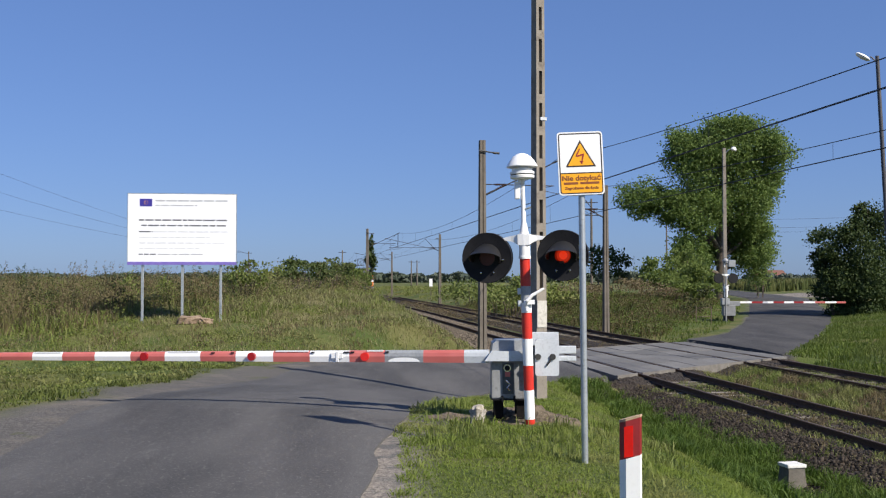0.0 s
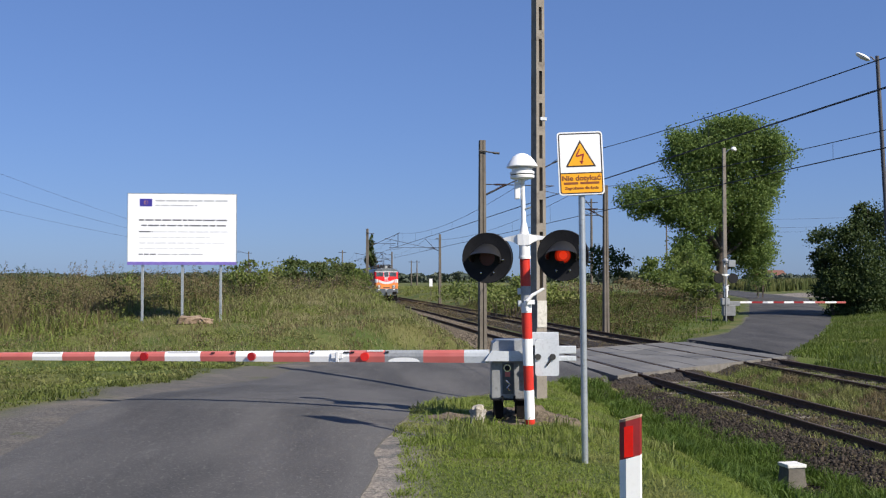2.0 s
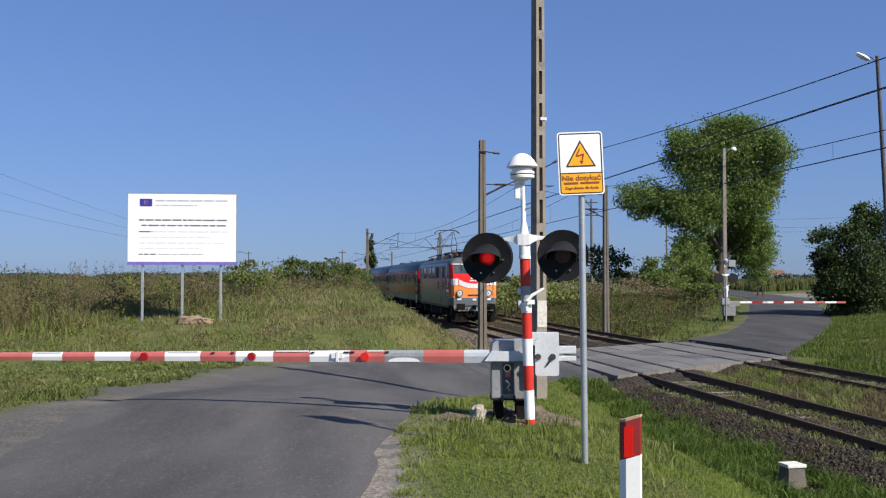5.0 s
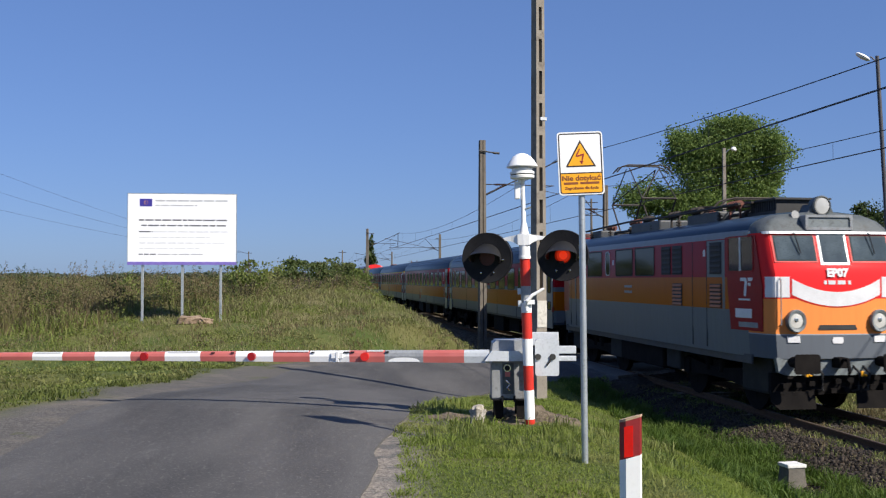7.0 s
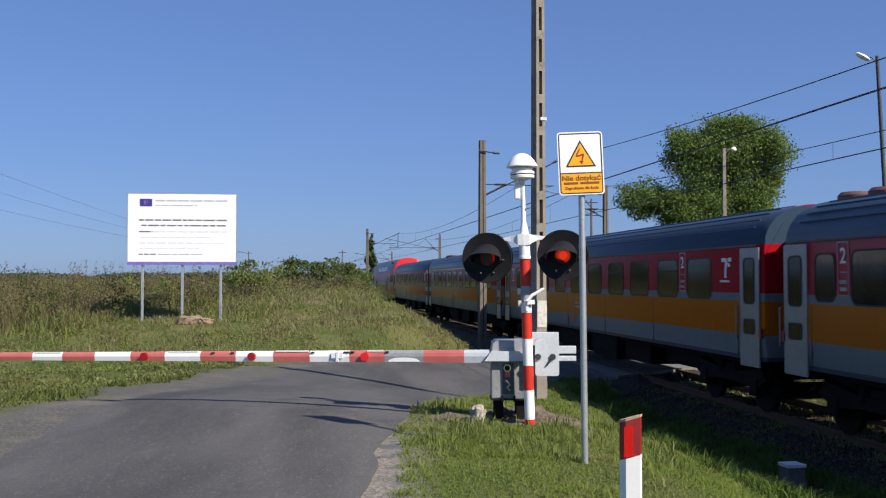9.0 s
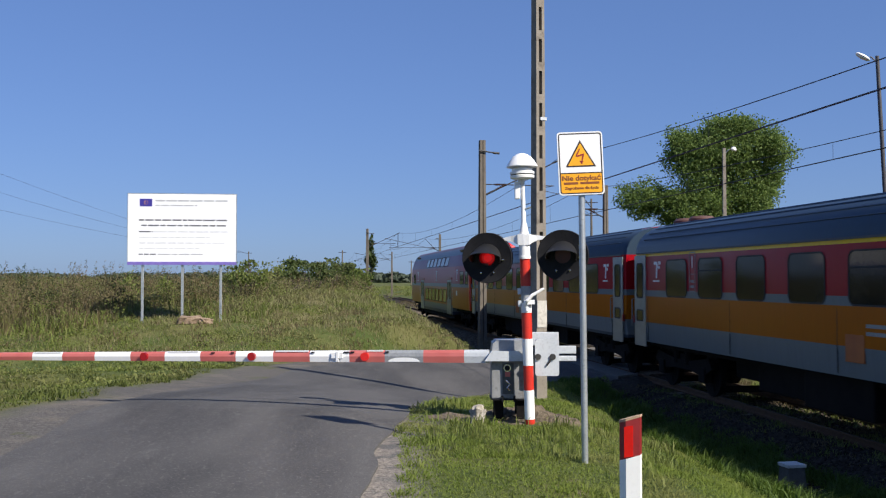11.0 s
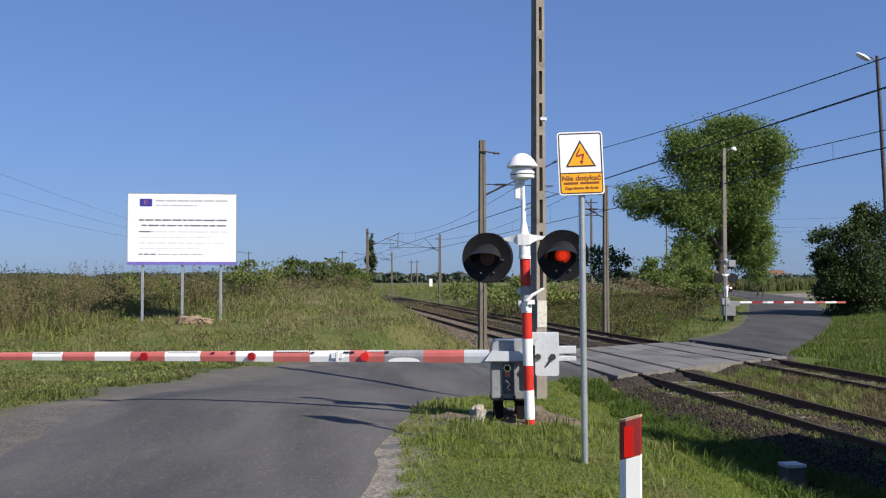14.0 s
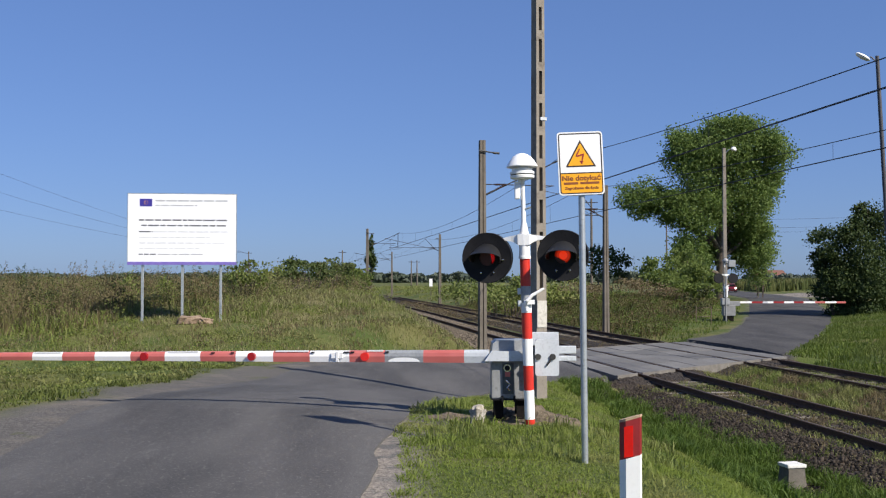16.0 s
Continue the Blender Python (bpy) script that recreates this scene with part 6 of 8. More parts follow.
bm = bmesh.new()
box(bm, bpx(229), bpx(416), -0.03, 0.03, bpz(464), bpz(343.5), 0.006)
panel = part("panel", bm, M["board_white"], board, "white printed panel")
bm = bmesh.new()
box(bm, bpx(228.5), bpx(416.5), -0.036, 0.034, bpz(469), bpz(463.6))
part("bottom_rail", bm, M["rail_trim"], board, "violet bottom rail")
bm = bmesh.new()
box(bm, bpx(228.2), bpx(229.4), -0.034, 0.034, bpz(464), bpz(343))
box(bm, bpx(415.6), bpx(416.6), -0.034, 0.034, bpz(464), bpz(343))
box(bm, bpx(228.2), bpx(416.6), -0.034, 0.034, bpz(343.6), bpz(342.6))
part("edging", bm, M["steel"], board)
for px in (254, 322.5, 389):
    bm = bmesh.new()
    gz = ground_at(bx + bpx(px), DB + bpx(px) * 0.1)
    box(bm, bpx(px) - 0.042, bpx(px) + 0.042, 0.032, 0.10, gz - 0.3, bpz(350), 0.01)
    part("post", bm, M["steel"], board)
bm = bmesh.new()
box(bm, bpx(249), bpx(270.5), -0.034, -0.031, bpz(366), bpz(352.5))
flag = part("flag", bm, M["flag_blue"], board, "blue flag with a ring of stars")
bm = bmesh.new()
for k in range(12):
    a = 2 * math.pi * k / 12
    cu, cv = bpx(259.8) + 0.058 * math.cos(a), bpz(359.2) + 0.058 * math.sin(a)
    slab(bm, [(cu + (0.014 if j % 2 == 0 else 0.006) * math.sin(math.pi * j / 5), cv + (0.014 if j % 2 == 0 else 0.006) * math.cos(math.pi * j / 5)) for j in range(10)], 0.032, 0.037, FACE)
part("stars", bm, M["yellow_sign"], flag)
rng = random.Random(5)
for py, x0, x1, h, key in ((355.5, 276, 402, 4.2, "grey_ink"), (364, 276, 348, 3.6, "grey_ink"), (390, 248, 402, 4.0, "dark_ink"), (399.5, 252, 398, 4.0, "dark_ink"), (410.5, 248, 272, 3.4, "dark_ink"), (410.5, 274, 401, 3.0, "pale_ink"),
                           (420.5, 248, 374, 3.0, "pale_ink"), (430.5, 248, 398, 3.0, "pale_ink"), (440, 248, 352, 3.0, "pale_ink"), (450.5, 248, 277, 3.6, "dark_ink"), (450.5, 281, 360, 3.2, "grey_ink")):
    x = x0
    while x < x1:
        wd = min(rng.uniform(7, 22), x1 - x)
        bm = bmesh.new()
        box(bm, bpx(x), bpx(x + wd), -0.034, -0.0305, bpz(py + h / 2 * 0.7), bpz(py - h / 2 * 0.7))
        part("text_bar", bm, M[key], panel)
        x += wd + 2.2


# ---- concrete poles with slots ----
def slotted_pole(name, label, x, y, z, height, w0, w1, depth, group, yaw=0, slots=True, first_slot=2.0, pitch=0.72, hole=0.5):
    """A tapered concrete mast whose web is pierced by a row of openings."""
    v = thing(name, label, "pole", group, pose(x, y, z, 0, 0, yaw))
    leg = 0.36 if slots else 0.14
    for sg in (-1, 1):
        bm = bmesh.new()
        ring_loft(bm, [[Vector((sg * a, b, zz)) for a, b in ((w / 2, -d / 2), (w / 2, d / 2), (w / 2 * leg, d / 2), (w / 2 * leg, -d / 2))] for zz, w, d in ((-0.5, w0, depth), (height, w1, depth * 0.72))])
        part("flange", bm, M["concrete" if slots else "mast_concrete"], v)
    zc, last = first_slot if slots else height, -0.5
    while True:
        top = min(zc, height)
        bm = bmesh.new()
        wa = w0 + (w1 - w0) * last / height
        wb = w0 + (w1 - w0) * top / height
        ring_loft(bm, [[Vector((a * w / 2 * (leg + 0.02), b * depth * (0.485 - 0.14 * zz / height * 0.9 if slots else 0.2), zz)) for a, b in ((-1, -1), (1, -1), (1, 1), (-1, 1))] for zz, w in ((last, wa), (top, wb))])
        part("web", bm, M["concrete" if slots else "mast_concrete"], v)
        if top >= height or not slots:
            break
        # Dark sheet closes each slot in place of the shade inside it.
        bm = bmesh.new()
        ring_loft(bm, [[Vector((a * w0 * 0.5 * (leg + 0.02), depth * b, zz)) for a, b in ((-1, 0.20), (1, 0.20), (1, 0.30), (-1, 0.30))] for zz in (top - 0.01, min(top + hole + 0.01, height))])
        part("slot_shade", bm, M["mast_concrete"], v)
        last, zc = top + hole, top + pitch
        if last >= height:
            break
    return v


SLOT = "weathered concrete mast pierced with slots"
px_ = lambda x, y: (x - 784) / 1781.35 * y
big_pole = slotted_pole("utility_pole", "tall weathered concrete utility pole pierced with slots", px_(953, 20.1), 20.1, ground_at(px_(953, 20.1), 20.1) - 0.05, 11.0, 0.25, 0.17, 0.23, "poles", 28, True, 2.3, 0.645, 0.47)
bm = bmesh.new()
box(bm, -0.112, 0.112, -0.128, -0.110, 1.52, 2.05)
part("white_patch", bm, M["pale_concrete"], big_pole, "whitewashed patch")
bm = bmesh.new()
box(bm, -0.02, 0.13, -0.118, -0.09, 5.65, 5.71)
part("clamp", bm, M["light_grey_paint"], big_pole)


def contact_mast(x, y, z, height, arm_side, reach, group="catenary masts", lean=0, yaw=0, insul=True):
    """A catenary mast with a hinged cantilever that reaches over its track."""
    v = slotted_pole("catenary_mast", SLOT + ", carrying an overhead-line bracket", x, y, z, height, 0.30, 0.22, 0.26, group, yaw, False)
    v.matrix_basis = pose(x, y, z, 0, lean, 18)
    return v


def bracket(v, base, s, centre, zc, zm, near):
    """Cantilever tubes of mast v (which stands at base) out to the wires over the track at s."""
    inv = v.matrix_basis.inverted()
    track = rail(s, centre)
    b = Vector((base[0], base[1], 0))
    flat = Vector((track.x - b.x, track.y - b.y, 0))
    way = flat.normalized()
    reach = flat.length
    at = lambda u, z: inv @ Vector((b.x + way.x * u, b.y + way.y * u, z))
    bm = bmesh.new()
    tube(bm, [at(0.15, zm - 1.42), at(0.5, zm - 1.25)], 0.04, 8)
    tube(bm, [at(0.5, zm - 1.25), at(reach + 0.2, zm + 0.02)], 0.026, 8)
    tube(bm, [at(0.15, zc + 0.35), at(reach * 0.95, zc + 0.32)], 0.022, 6)
    tube(bm, [at(reach * 0.95, zc + 0.32), at(reach * 0.7, zc + 0.18), at(reach, zc + 0.02)], 0.014, 6)
    c = part("cantilever", bm, M["wire"], v, "dark steel overhead-line cantilever")
    for u, z, up in ((0.55, zm - 1.22, 0.21), (0.5, zc + 0.345, 0.0)):
        bm = bmesh.new()
        a, e = at(u, z), at(u + 0.42, z + up)
        n = 9
        tube(bm, [a + (e - a) * k / n for k in range(n + 1)], [0.026 if k % 2 else 0.052 for k in range(n + 1)], 8)
        part("insulator", bm, M["porcelain"], c)


CONTACT, CARRIER = 5.96, 7.33
NEAR_S, FAR_S = [], []
masts = []
for y, px, top in ((39.0, 853.5, 248), (102.0, 650, 405)):
    x = px_(px, y)
    masts.append((x, y, 2.606 + (495.2 - top) / 1781 * y, 0.0))
for y, px, top in ((53.0, 1072, 328), (116.0, 778.5, 415), (179.0, 693.5, 446)):
    x = px_(px, y)
    masts.append((x, y, 2.606 + (495.2 - top) / 1781 * y, FAR_TRACK))
for k, (x, y, height, centre) in enumerate(masts):
    base = 0.1 if k == 0 else -0.2 if centre == 0 else -0.15
    v = contact_mast(x, y, base, height - base, 1, 3.0)
    s, d = track_coords(x, y)
    s = float(s)
    (NEAR_S if centre == 0 else FAR_S).append(s)
    bracket(v, (x, y), s, centre, CONTACT, CARRIER, True)
    if centre != 0 and k > 2:
        bracket(v, (x, y), s, 0.0, CONTACT, CARRIER, True)
    # a short cross bar near the top
    bm = bmesh.new()
    u = 0.55 if centre == 0 else -0.4
    tube(bm, [(-0.18, -0.16, height - base - 0.42), (u, -0.16, height - base - 0.50)], 0.03, 6)
    tube(bm, [(u - 0.14, -0.16, height - base - 0.49), (u + 0.1, -0.16, height - base - 0.50)], 0.045, 8)
    part("cross_bar", bm, M["wire"], v)

# ---- overhead line ----
def wire(bm, a, b, sag, radius, n=24):
    pts = [Vector(a).lerp(Vector(b), k / n) - Vector((0, 0, sag * 4 * (k / n) * (1 - k / n))) for k in range(n + 1)]
    tube(bm, pts, radius, 5)
    return pts


def overhead(centre, supports, label):
    v = thing("overhead_line", label, "overhead line", "overhead lines")
    for a, b in zip(supports, supports[1:]):
        for off in (-0.03, 0.03):
            bm = bmesh.new()
            wire(bm, rail(a, centre + off, CONTACT), rail(b, centre + off, CONTACT), 0.02, 0.010, 30)
            part("contact_wire", bm, M["wire"], v)
        bm = bmesh.new()
        pts = wire(bm, rail(a, centre, CARRIER), rail(b, centre, CARRIER), 0.95, 0.012, 30)
        part("carrier_wire", bm, M["wire"], v)
        for k in (3, 8, 13, 18, 23, 28):
            bm = bmesh.new()
            p = pts[k]
            tube(bm, [p, (p.x, p.y, CONTACT)], 0.006, 4)
            part("dropper", bm, M["wire"], v)
    return v


overhead(0.0, [NEAR_S[0] - 126, NEAR_S[0] - 63, NEAR_S[0], FAR_S[1] - 14, NEAR_S[1], FAR_S[2], FAR_S[2] + 70], "twin overhead wires above the main track")
overhead(FAR_TRACK, [FAR_S[0] - 126, FAR_S[0] - 63, FAR_S[0], FAR_S[1], FAR_S[2], FAR_S[2] + 70], "overhead wires above the siding track")


# ---- beyond the railway: lamp post, signal and barrier ----
FY = 60.0
fx = px_(1283, FY)
fz = ground_at(fx, FY)
lp = thing("street_lamp", "slim concrete street lamp post with curved lamp head", "street lamp", "street lamps", pose(fx, FY, fz))
ht = 2.606 + (495.2 - 262) / 1781 * FY - fz
bm = bmesh.new()
ring_loft(bm, [[Vector((a * w, b * w, z)) for a, b in ((-1, -1), (1, -1), (1, 1), (-1, 1))] for z, w in ((-0.4, 0.12), (ht, 0.085))])
part("post", bm, M["concrete"], lp)
bm = bmesh.new()
tube(bm, [(0.05, 0, ht - 0.35), (0.25, -0.1, ht - 0.10), (0.42, -0.15, ht - 0.05)], 0.03, 8)
part("arm", bm, M["steel"], lp)
bm = bmesh.new()
lathe(bm, [(0.05, 0.14), (0.14, 0.08), (0.18, -0.05), (0.16, -0.07), (0.02, -0.08)], 16, Matrix.Translation((0.52, -0.2, ht - 0.08)) @ pose(0, 0, 0, 0, 25, 0))
part("lamp_head", bm, M["white"], lp, "white lamp head", smooth=True)

for dz, wd, ht_ in ((511, 0.14, 0.13), (520, 0.04, 0.2), (520.5, 0.04, 0.2)):
    bm = bmesh.new()
    zc = 2.606 + (495.2 - dz) / 1781 * FY - fz
    ox = -0.06 if dz == 520 else 0.06 if dz == 520.5 else 0.0
    box(bm, ox - wd, ox + wd, -0.22, -0.10, zc - ht_, zc + ht_, 0.01)
    part("notice_plate", bm, M["white"], lp, "small white plate on the post")
far_v, _ = signal_mast(px_(1284, FY - 0.8), FY - 0.8, 95, 0.62)
tagged(far_v, "distant grey and white crossing signal seen from behind")
bm = bmesh.new()
zc = 2.606 + (495.2 - 467) / 1781 * FY - far_v.location.z
box(bm, 0.16, 0.56, -0.12, 0.2, zc - 0.2, zc + 0.2, 0.02)
box(bm, 0.0, 0.2, -0.02, 0.02, zc - 0.03, zc + 0.03)
part("control_box", bm, M["grey_paint"], far_v, "grey control box on the signal")
gx, gy = px_(1295, FY), FY - 0.3
gz = ground_at(gx, gy)
far_gate = thing("barrier_machine", "grey barrier machine beyond the tracks with lowered boom", "level crossing barrier", "crossing barriers", pose(gx, gy, gz))
bm = bmesh.new()
box(bm, -0.65, 0.05, -0.25, 0.25, 0.32, 0.95, 0.03)
part("cabinet", bm, M["box_grey"], far_gate)
bm = bmesh.new()
box(bm, -0.75, -0.3, -0.3, 0.1, 0.98, 1.36, 0.02)
part("counterweight", bm, M["grey_paint"], far_gate)
bm = bmesh.new()
box(bm, -0.7, 0.35, -0.2, 0.2, 0.9, 1.18, 0.02)
part("hood", bm, M["box_grey"], far_gate)
bm = bmesh.new()
box(bm, -0.5, -0.05, -0.18, 0.18, -0.3, 0.33)
part("base", bm, M["under"], far_gate)
bzf = 2.606 - (535 - 495.2) / 1781 * FY - gz
marks = [1302, 1327, 1346, 1355, 1365, 1384, 1401, 1418, 1438, 1456, 1476, 1492]
for k, key in enumerate(("white", "dark_red", "light_grey_paint", "white", "dark_red", "white", "dark_red", "white", "pale_red", "white", "pale_red")):
    a, b = (marks[k] - 1295) / 1781 * FY, (marks[k + 1] - 1295) / 1781 * FY
    bm = bmesh.new()
    box(bm, a, b - 0.002, -0.03, 0.03, bzf - 0.055, bzf + 0.055)
    part("boom_band", bm, M[key], far_gate)

# lamp post at the edge of the lane, far side of the tracks
RY = 30.0
rx = px_(1582, RY)
v = thing("street_lamp", "dark street lamp post with white lamp head", "street lamp", "street lamps", pose(rx, RY, ground_at(rx, RY)))
h2 = 2.606 + (495.2 - 97) / 1781 * RY - ground_at(rx, RY)
bm = bmesh.new()
tube(bm, [(0.02, 0, -0.4), (-0.42, 0, h2)], [0.07, 0.055], 12)
part("post", bm, M["dark_post"], v)
bm = bmesh.new()
tube(bm, [(-0.41, 0, h2 - 0.2), (-0.62, 0, h2 - 0.02)], 0.022, 8)
part("arm", bm, M["dark_post"], v)
bm = bmesh.new()
lathe(bm, [(0.03, 0.25), (0.10, 0.18), (0.13, 0.0), (0.10, -0.16), (0.03, -0.22)], 14, Matrix.Translation((-0.86, 0, h2 - 0.02)) @ pose(0, 0, 0, 0, 118, 0) @ Matrix.Diagonal((0.55, 1, 1, 1)))
part("lamp_head", bm, M["white"], v, "white lamp head", smooth=True)


# ---- earth thrown up round the signal's foot ----
bm = bmesh.new()
rows = []
for i in range(30):
    rr = i / 29
    rows.append([Vector((1.12 + rr * 0.95 * math.cos(a) * (1 + 0.15 * math.sin(3 * a)), 12.35 + rr * 0.95 * math.sin(a), 0)) for a in (2 * math.pi * k / 56 for k in range(56))])
for row in rows:
    for p in row:
        rr = math.hypot((p.x - 1.12) / 0.95, (p.y - 12.35) / 0.95)
        p.z = ground_at(p.x, p.y) + 0.17 * max(0.0, 1 - rr) ** 0.7 * (0.6 + 0.5 * noise.noise(Vector((p.x * 4, p.y * 4, 0)))) + 0.05 * noise.noise(Vector((p.x * 8, p.y * 8, 3))) + 0.04 * noise.noise(Vector((p.x * 19, p.y * 19, 3))) - 0.035 * rr ** 2
ring_loft(bm, rows, cap=False)
tagged(part("earth_mound", bm, M["earth"], smooth=True), "low mound of bare brown earth round the signal foot", "earth")
bm = bmesh.new()
rows = []
for i in range(14):
    rr = i / 13
    rows.append([Vector((0.12 + rr * 0.42 * math.cos(a) * (1 + 0.2 * math.sin(2 * a + 1)), 11.95 + rr * 0.34 * math.sin(a), 0)) for a in (2 * math.pi * k / 36 for k in range(36))])
for k, row in enumerate(rows):
    for p in row:
        p.z = ground_at(p.x, p.y) + 0.06 * (1 - k / 13) + 0.03 * noise.noise(Vector((p.x * 9, p.y * 9, 5))) - 0.05 * (k / 13) ** 3
ring_loft(bm, rows, cap=False)
tagged(part("earth_patch", bm, M["earth"], smooth=True), "bare brown earth patch beside the concrete stub", "earth")

# ---- small things along the line and far poles ----
v = thing("trackside_sign", "small white trackside board beyond the siding", "trackside sign", m=pose(px_(762.5, 104), 104, ground_at(px_(762.5, 104), 104)))
zt = 2.606 + (495.2 - 492.5) / 1781 * 104 - ground_at(px_(762.5, 104), 104)
bm = bmesh.new()
box(bm, -0.17, 0.17, -0.03, 0.03, zt - 0.86, zt - 0.06, 0.02)
part("board", bm, M["white"], v)
bm = bmesh.new()
tube(bm, [(0, 0.05, -0.3), (0, 0.05, zt - 0.2)], 0.03, 8)
part("post", bm, M["mast_concrete"], v)


def far_pole(px, py, dist, arm, label):
    x = px_(px, dist)
    z = ground_at(x, dist)
    top = 2.606 + (495.2 - py) / 1781 * dist - z
    v = thing("power_pole", label, "power pole", "power poles", pose(x, dist, z))
    bm = bmesh.new()
    tube(bm, [(0, 0, -0.5), (0, 0, top)], [0.22, 0.13], 8)
    part("post", bm, M["mast_concrete"], v)
    for k in range(arm):
        bm = bmesh.new()
        tube(bm, [(-0.9, 0, top - 0.5 - 0.9 * k), (0.9, 0, top - 0.5 - 0.9 * k)], 0.07, 6)
        part("cross_arm", bm, M["wire"], v)
    return v


far_pole(1047, 352, 140, 3, "distant pole with cross arms beyond the railway")
far_pole(606, 443, 230, 1, "distant catenary pole above the bank")
far_pole(728, 461, 300, 1, "distant power pole on the horizon")
far_pole(738, 461, 302, 1, "distant power pole on the horizon")
far_pole(440, 445, 260, 1, "distant power pole behind the bank")
lines = thing("power_line", "thin power line wires against the sky", "power line")
for z, dz in ((33.0, 0.0), (27.5, 0.0), (22.5, 0.0)):
    bm = bmesh.new()
    wire(bm, (-95.0, 118.0, z), (px_(440, 260), 260.0, 2.606 + (495.2 - 449) / 1781 * 260), 2.6, 0.02, 30)
    part("wire", bm, M["wire"], lines)
far_pole(1180, 376, 210, 1, "distant power pole hidden behind the great tree")
far_pole(1720, 362, 210, 1, "distant power pole beyond the bushes")
lines = thing("power_line", "thin distant wires beyond the great tree", "power line")
for py in (381, 396, 404):
    bm = bmesh.new()
    wire(bm, (px_(1180, 210), 210.0, 2.606 + (495.2 - py - 6) / 1781 * 210), (px_(1720, 210), 210.0, 2.606 + (495.2 - py + 8) / 1781 * 210), 0.8, 0.02, 16)
    part("wire", bm, M["wire"], lines)

# a rusty gate frame by the lane
x0, y0 = px_(1231, 57), 57.0
v = thing("iron_fence", "short rusty iron fence by the far verge", "fence", m=pose(x0, y0, ground_at(x0, y0)))
for dx in (0.0, 0.85):
    bm = bmesh.new()
    tube(bm, [(dx, 0, -0.2), (dx + 0.02, 0, 1.05)], 0.03, 6)
    part("post", bm, M["brown_iron"], v)
for z in (0.95, 0.45):
    bm = bmesh.new()
    tube(bm, [(0, 0, z), (0.85, 0.02, z + 0.02)], 0.02, 6)
    part("rail", bm, M["brown_iron"], v)

# low houses on the horizon beyond the corn
M["far_wall"] = mat("far_house_wall", (0.20, 0.18, 0.16), (0.25, 0.22, 0.19), 0.3, 0.9, 0, 0)
M["far_roof"] = mat("far_house_roof", (0.13, 0.06, 0.045), (0.16, 0.075, 0.055), 0.4, 0.9, 0, 0)
for px, wd in ((1352, 16), (1371, 12)):
    dist = 640.0
    x = px_(px, dist)
    v = thing("house", "small distant house with red tiled roof", "house", "distant houses", pose(x, dist, 0.3, 0, 0, 20))
    bm = bmesh.new()
    box(bm, -wd / 2, wd / 2, -4, 4, -0.5, 4.6)
    part("wall", bm, M["far_wall"], v)
    bm = bmesh.new()
    ring_loft(bm, [[Vector((x_, y_, z_)) for y_, z_ in ((-4.5, 4.5), (4.5, 4.5), (0, 8.4))] for x_ in (-wd / 2 - 0.4, wd / 2 + 0.4)])
    part("roof", bm, M["far_roof"], v)
# ---- plants ----
GRASS = leafy("fresh_grass", (0.20, 0.265, 0.048), (0.26, 0.32, 0.068), (0.285, 0.295, 0.10), 0.9, 0.55)
LUSH = leafy("lush_grass", (0.055, 0.10, 0.014), (0.10, 0.155, 0.024), (0.12, 0.17, 0.03), 0.9, 0.38)
BANK_GRASS = leafy("bank_grass", (0.065, 0.11, 0.016), (0.135, 0.175, 0.03), (0.12, 0.14, 0.04), 0.5, 0.35)
WEEDS = leafy("dry_weeds", (0.14, 0.115, 0.055), (0.21, 0.165, 0.088), (0.10, 0.105, 0.04), 0.5, 0.4)
FAR_WEEDS = leafy("far_dry_weeds", (0.075, 0.07, 0.026), (0.165, 0.125, 0.06), (0.06, 0.07, 0.02), 0.22, 0.35)
# Weed tones darkened, so shade sits in the colour.
SHADE_WEEDS = leafy("shade_toned_weeds", (0.038, 0.045, 0.016), (0.085, 0.085, 0.032), (0.055, 0.07, 0.02), 0.6, 0.3)
STRAW = leafy("straw_weeds", (0.13, 0.10, 0.05), (0.26, 0.195, 0.115), (0.10, 0.095, 0.04), 0.8, 0.4)
GREEN_WEEDS = leafy("green_weeds", (0.14, 0.18, 0.04), (0.20, 0.23, 0.062), (0.25, 0.23, 0.10), 0.3, 0.38)
LEAF = leafy("tree_leaves", (0.12, 0.17, 0.040), (0.18, 0.225, 0.062), (0.15, 0.195, 0.05), 0.15, 0.5)
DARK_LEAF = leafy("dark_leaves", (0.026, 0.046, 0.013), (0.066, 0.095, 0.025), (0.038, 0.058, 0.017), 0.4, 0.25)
TREE_LEAF = leafy("great_tree_leaves", (0.115, 0.18, 0.044), (0.185, 0.25, 0.072), (0.15, 0.21, 0.055), 0.15, 0.5)
BRAMBLE = leafy("bramble_leaves", (0.05, 0.078, 0.022), (0.105, 0.14, 0.042), (0.12, 0.13, 0.05), 0.4, 0.35)
LIGHT_LEAF = leafy("pale_leaves", (0.10, 0.14, 0.03), (0.19, 0.22, 0.065), (0.13, 0.16, 0.04), 0.6, 0.35)
CORN = leafy("corn_leaves", (0.065, 0.09, 0.024), (0.125, 0.135, 0.045), (0.145, 0.13, 0.055), 0.05, 0.3)
# Leaf colour greyed and blued to hold distant haze.
HAZED_LEAF = leafy("hazed_wood_leaves", (0.06, 0.08, 0.055), (0.09, 0.11, 0.075), (0.075, 0.095, 0.08), 0.02, 0.2)
BARK = mat("bark", (0.085, 0.065, 0.05), (0.13, 0.105, 0.08), 3, 0.95, 0, 0.8, 18, dist=0.05)


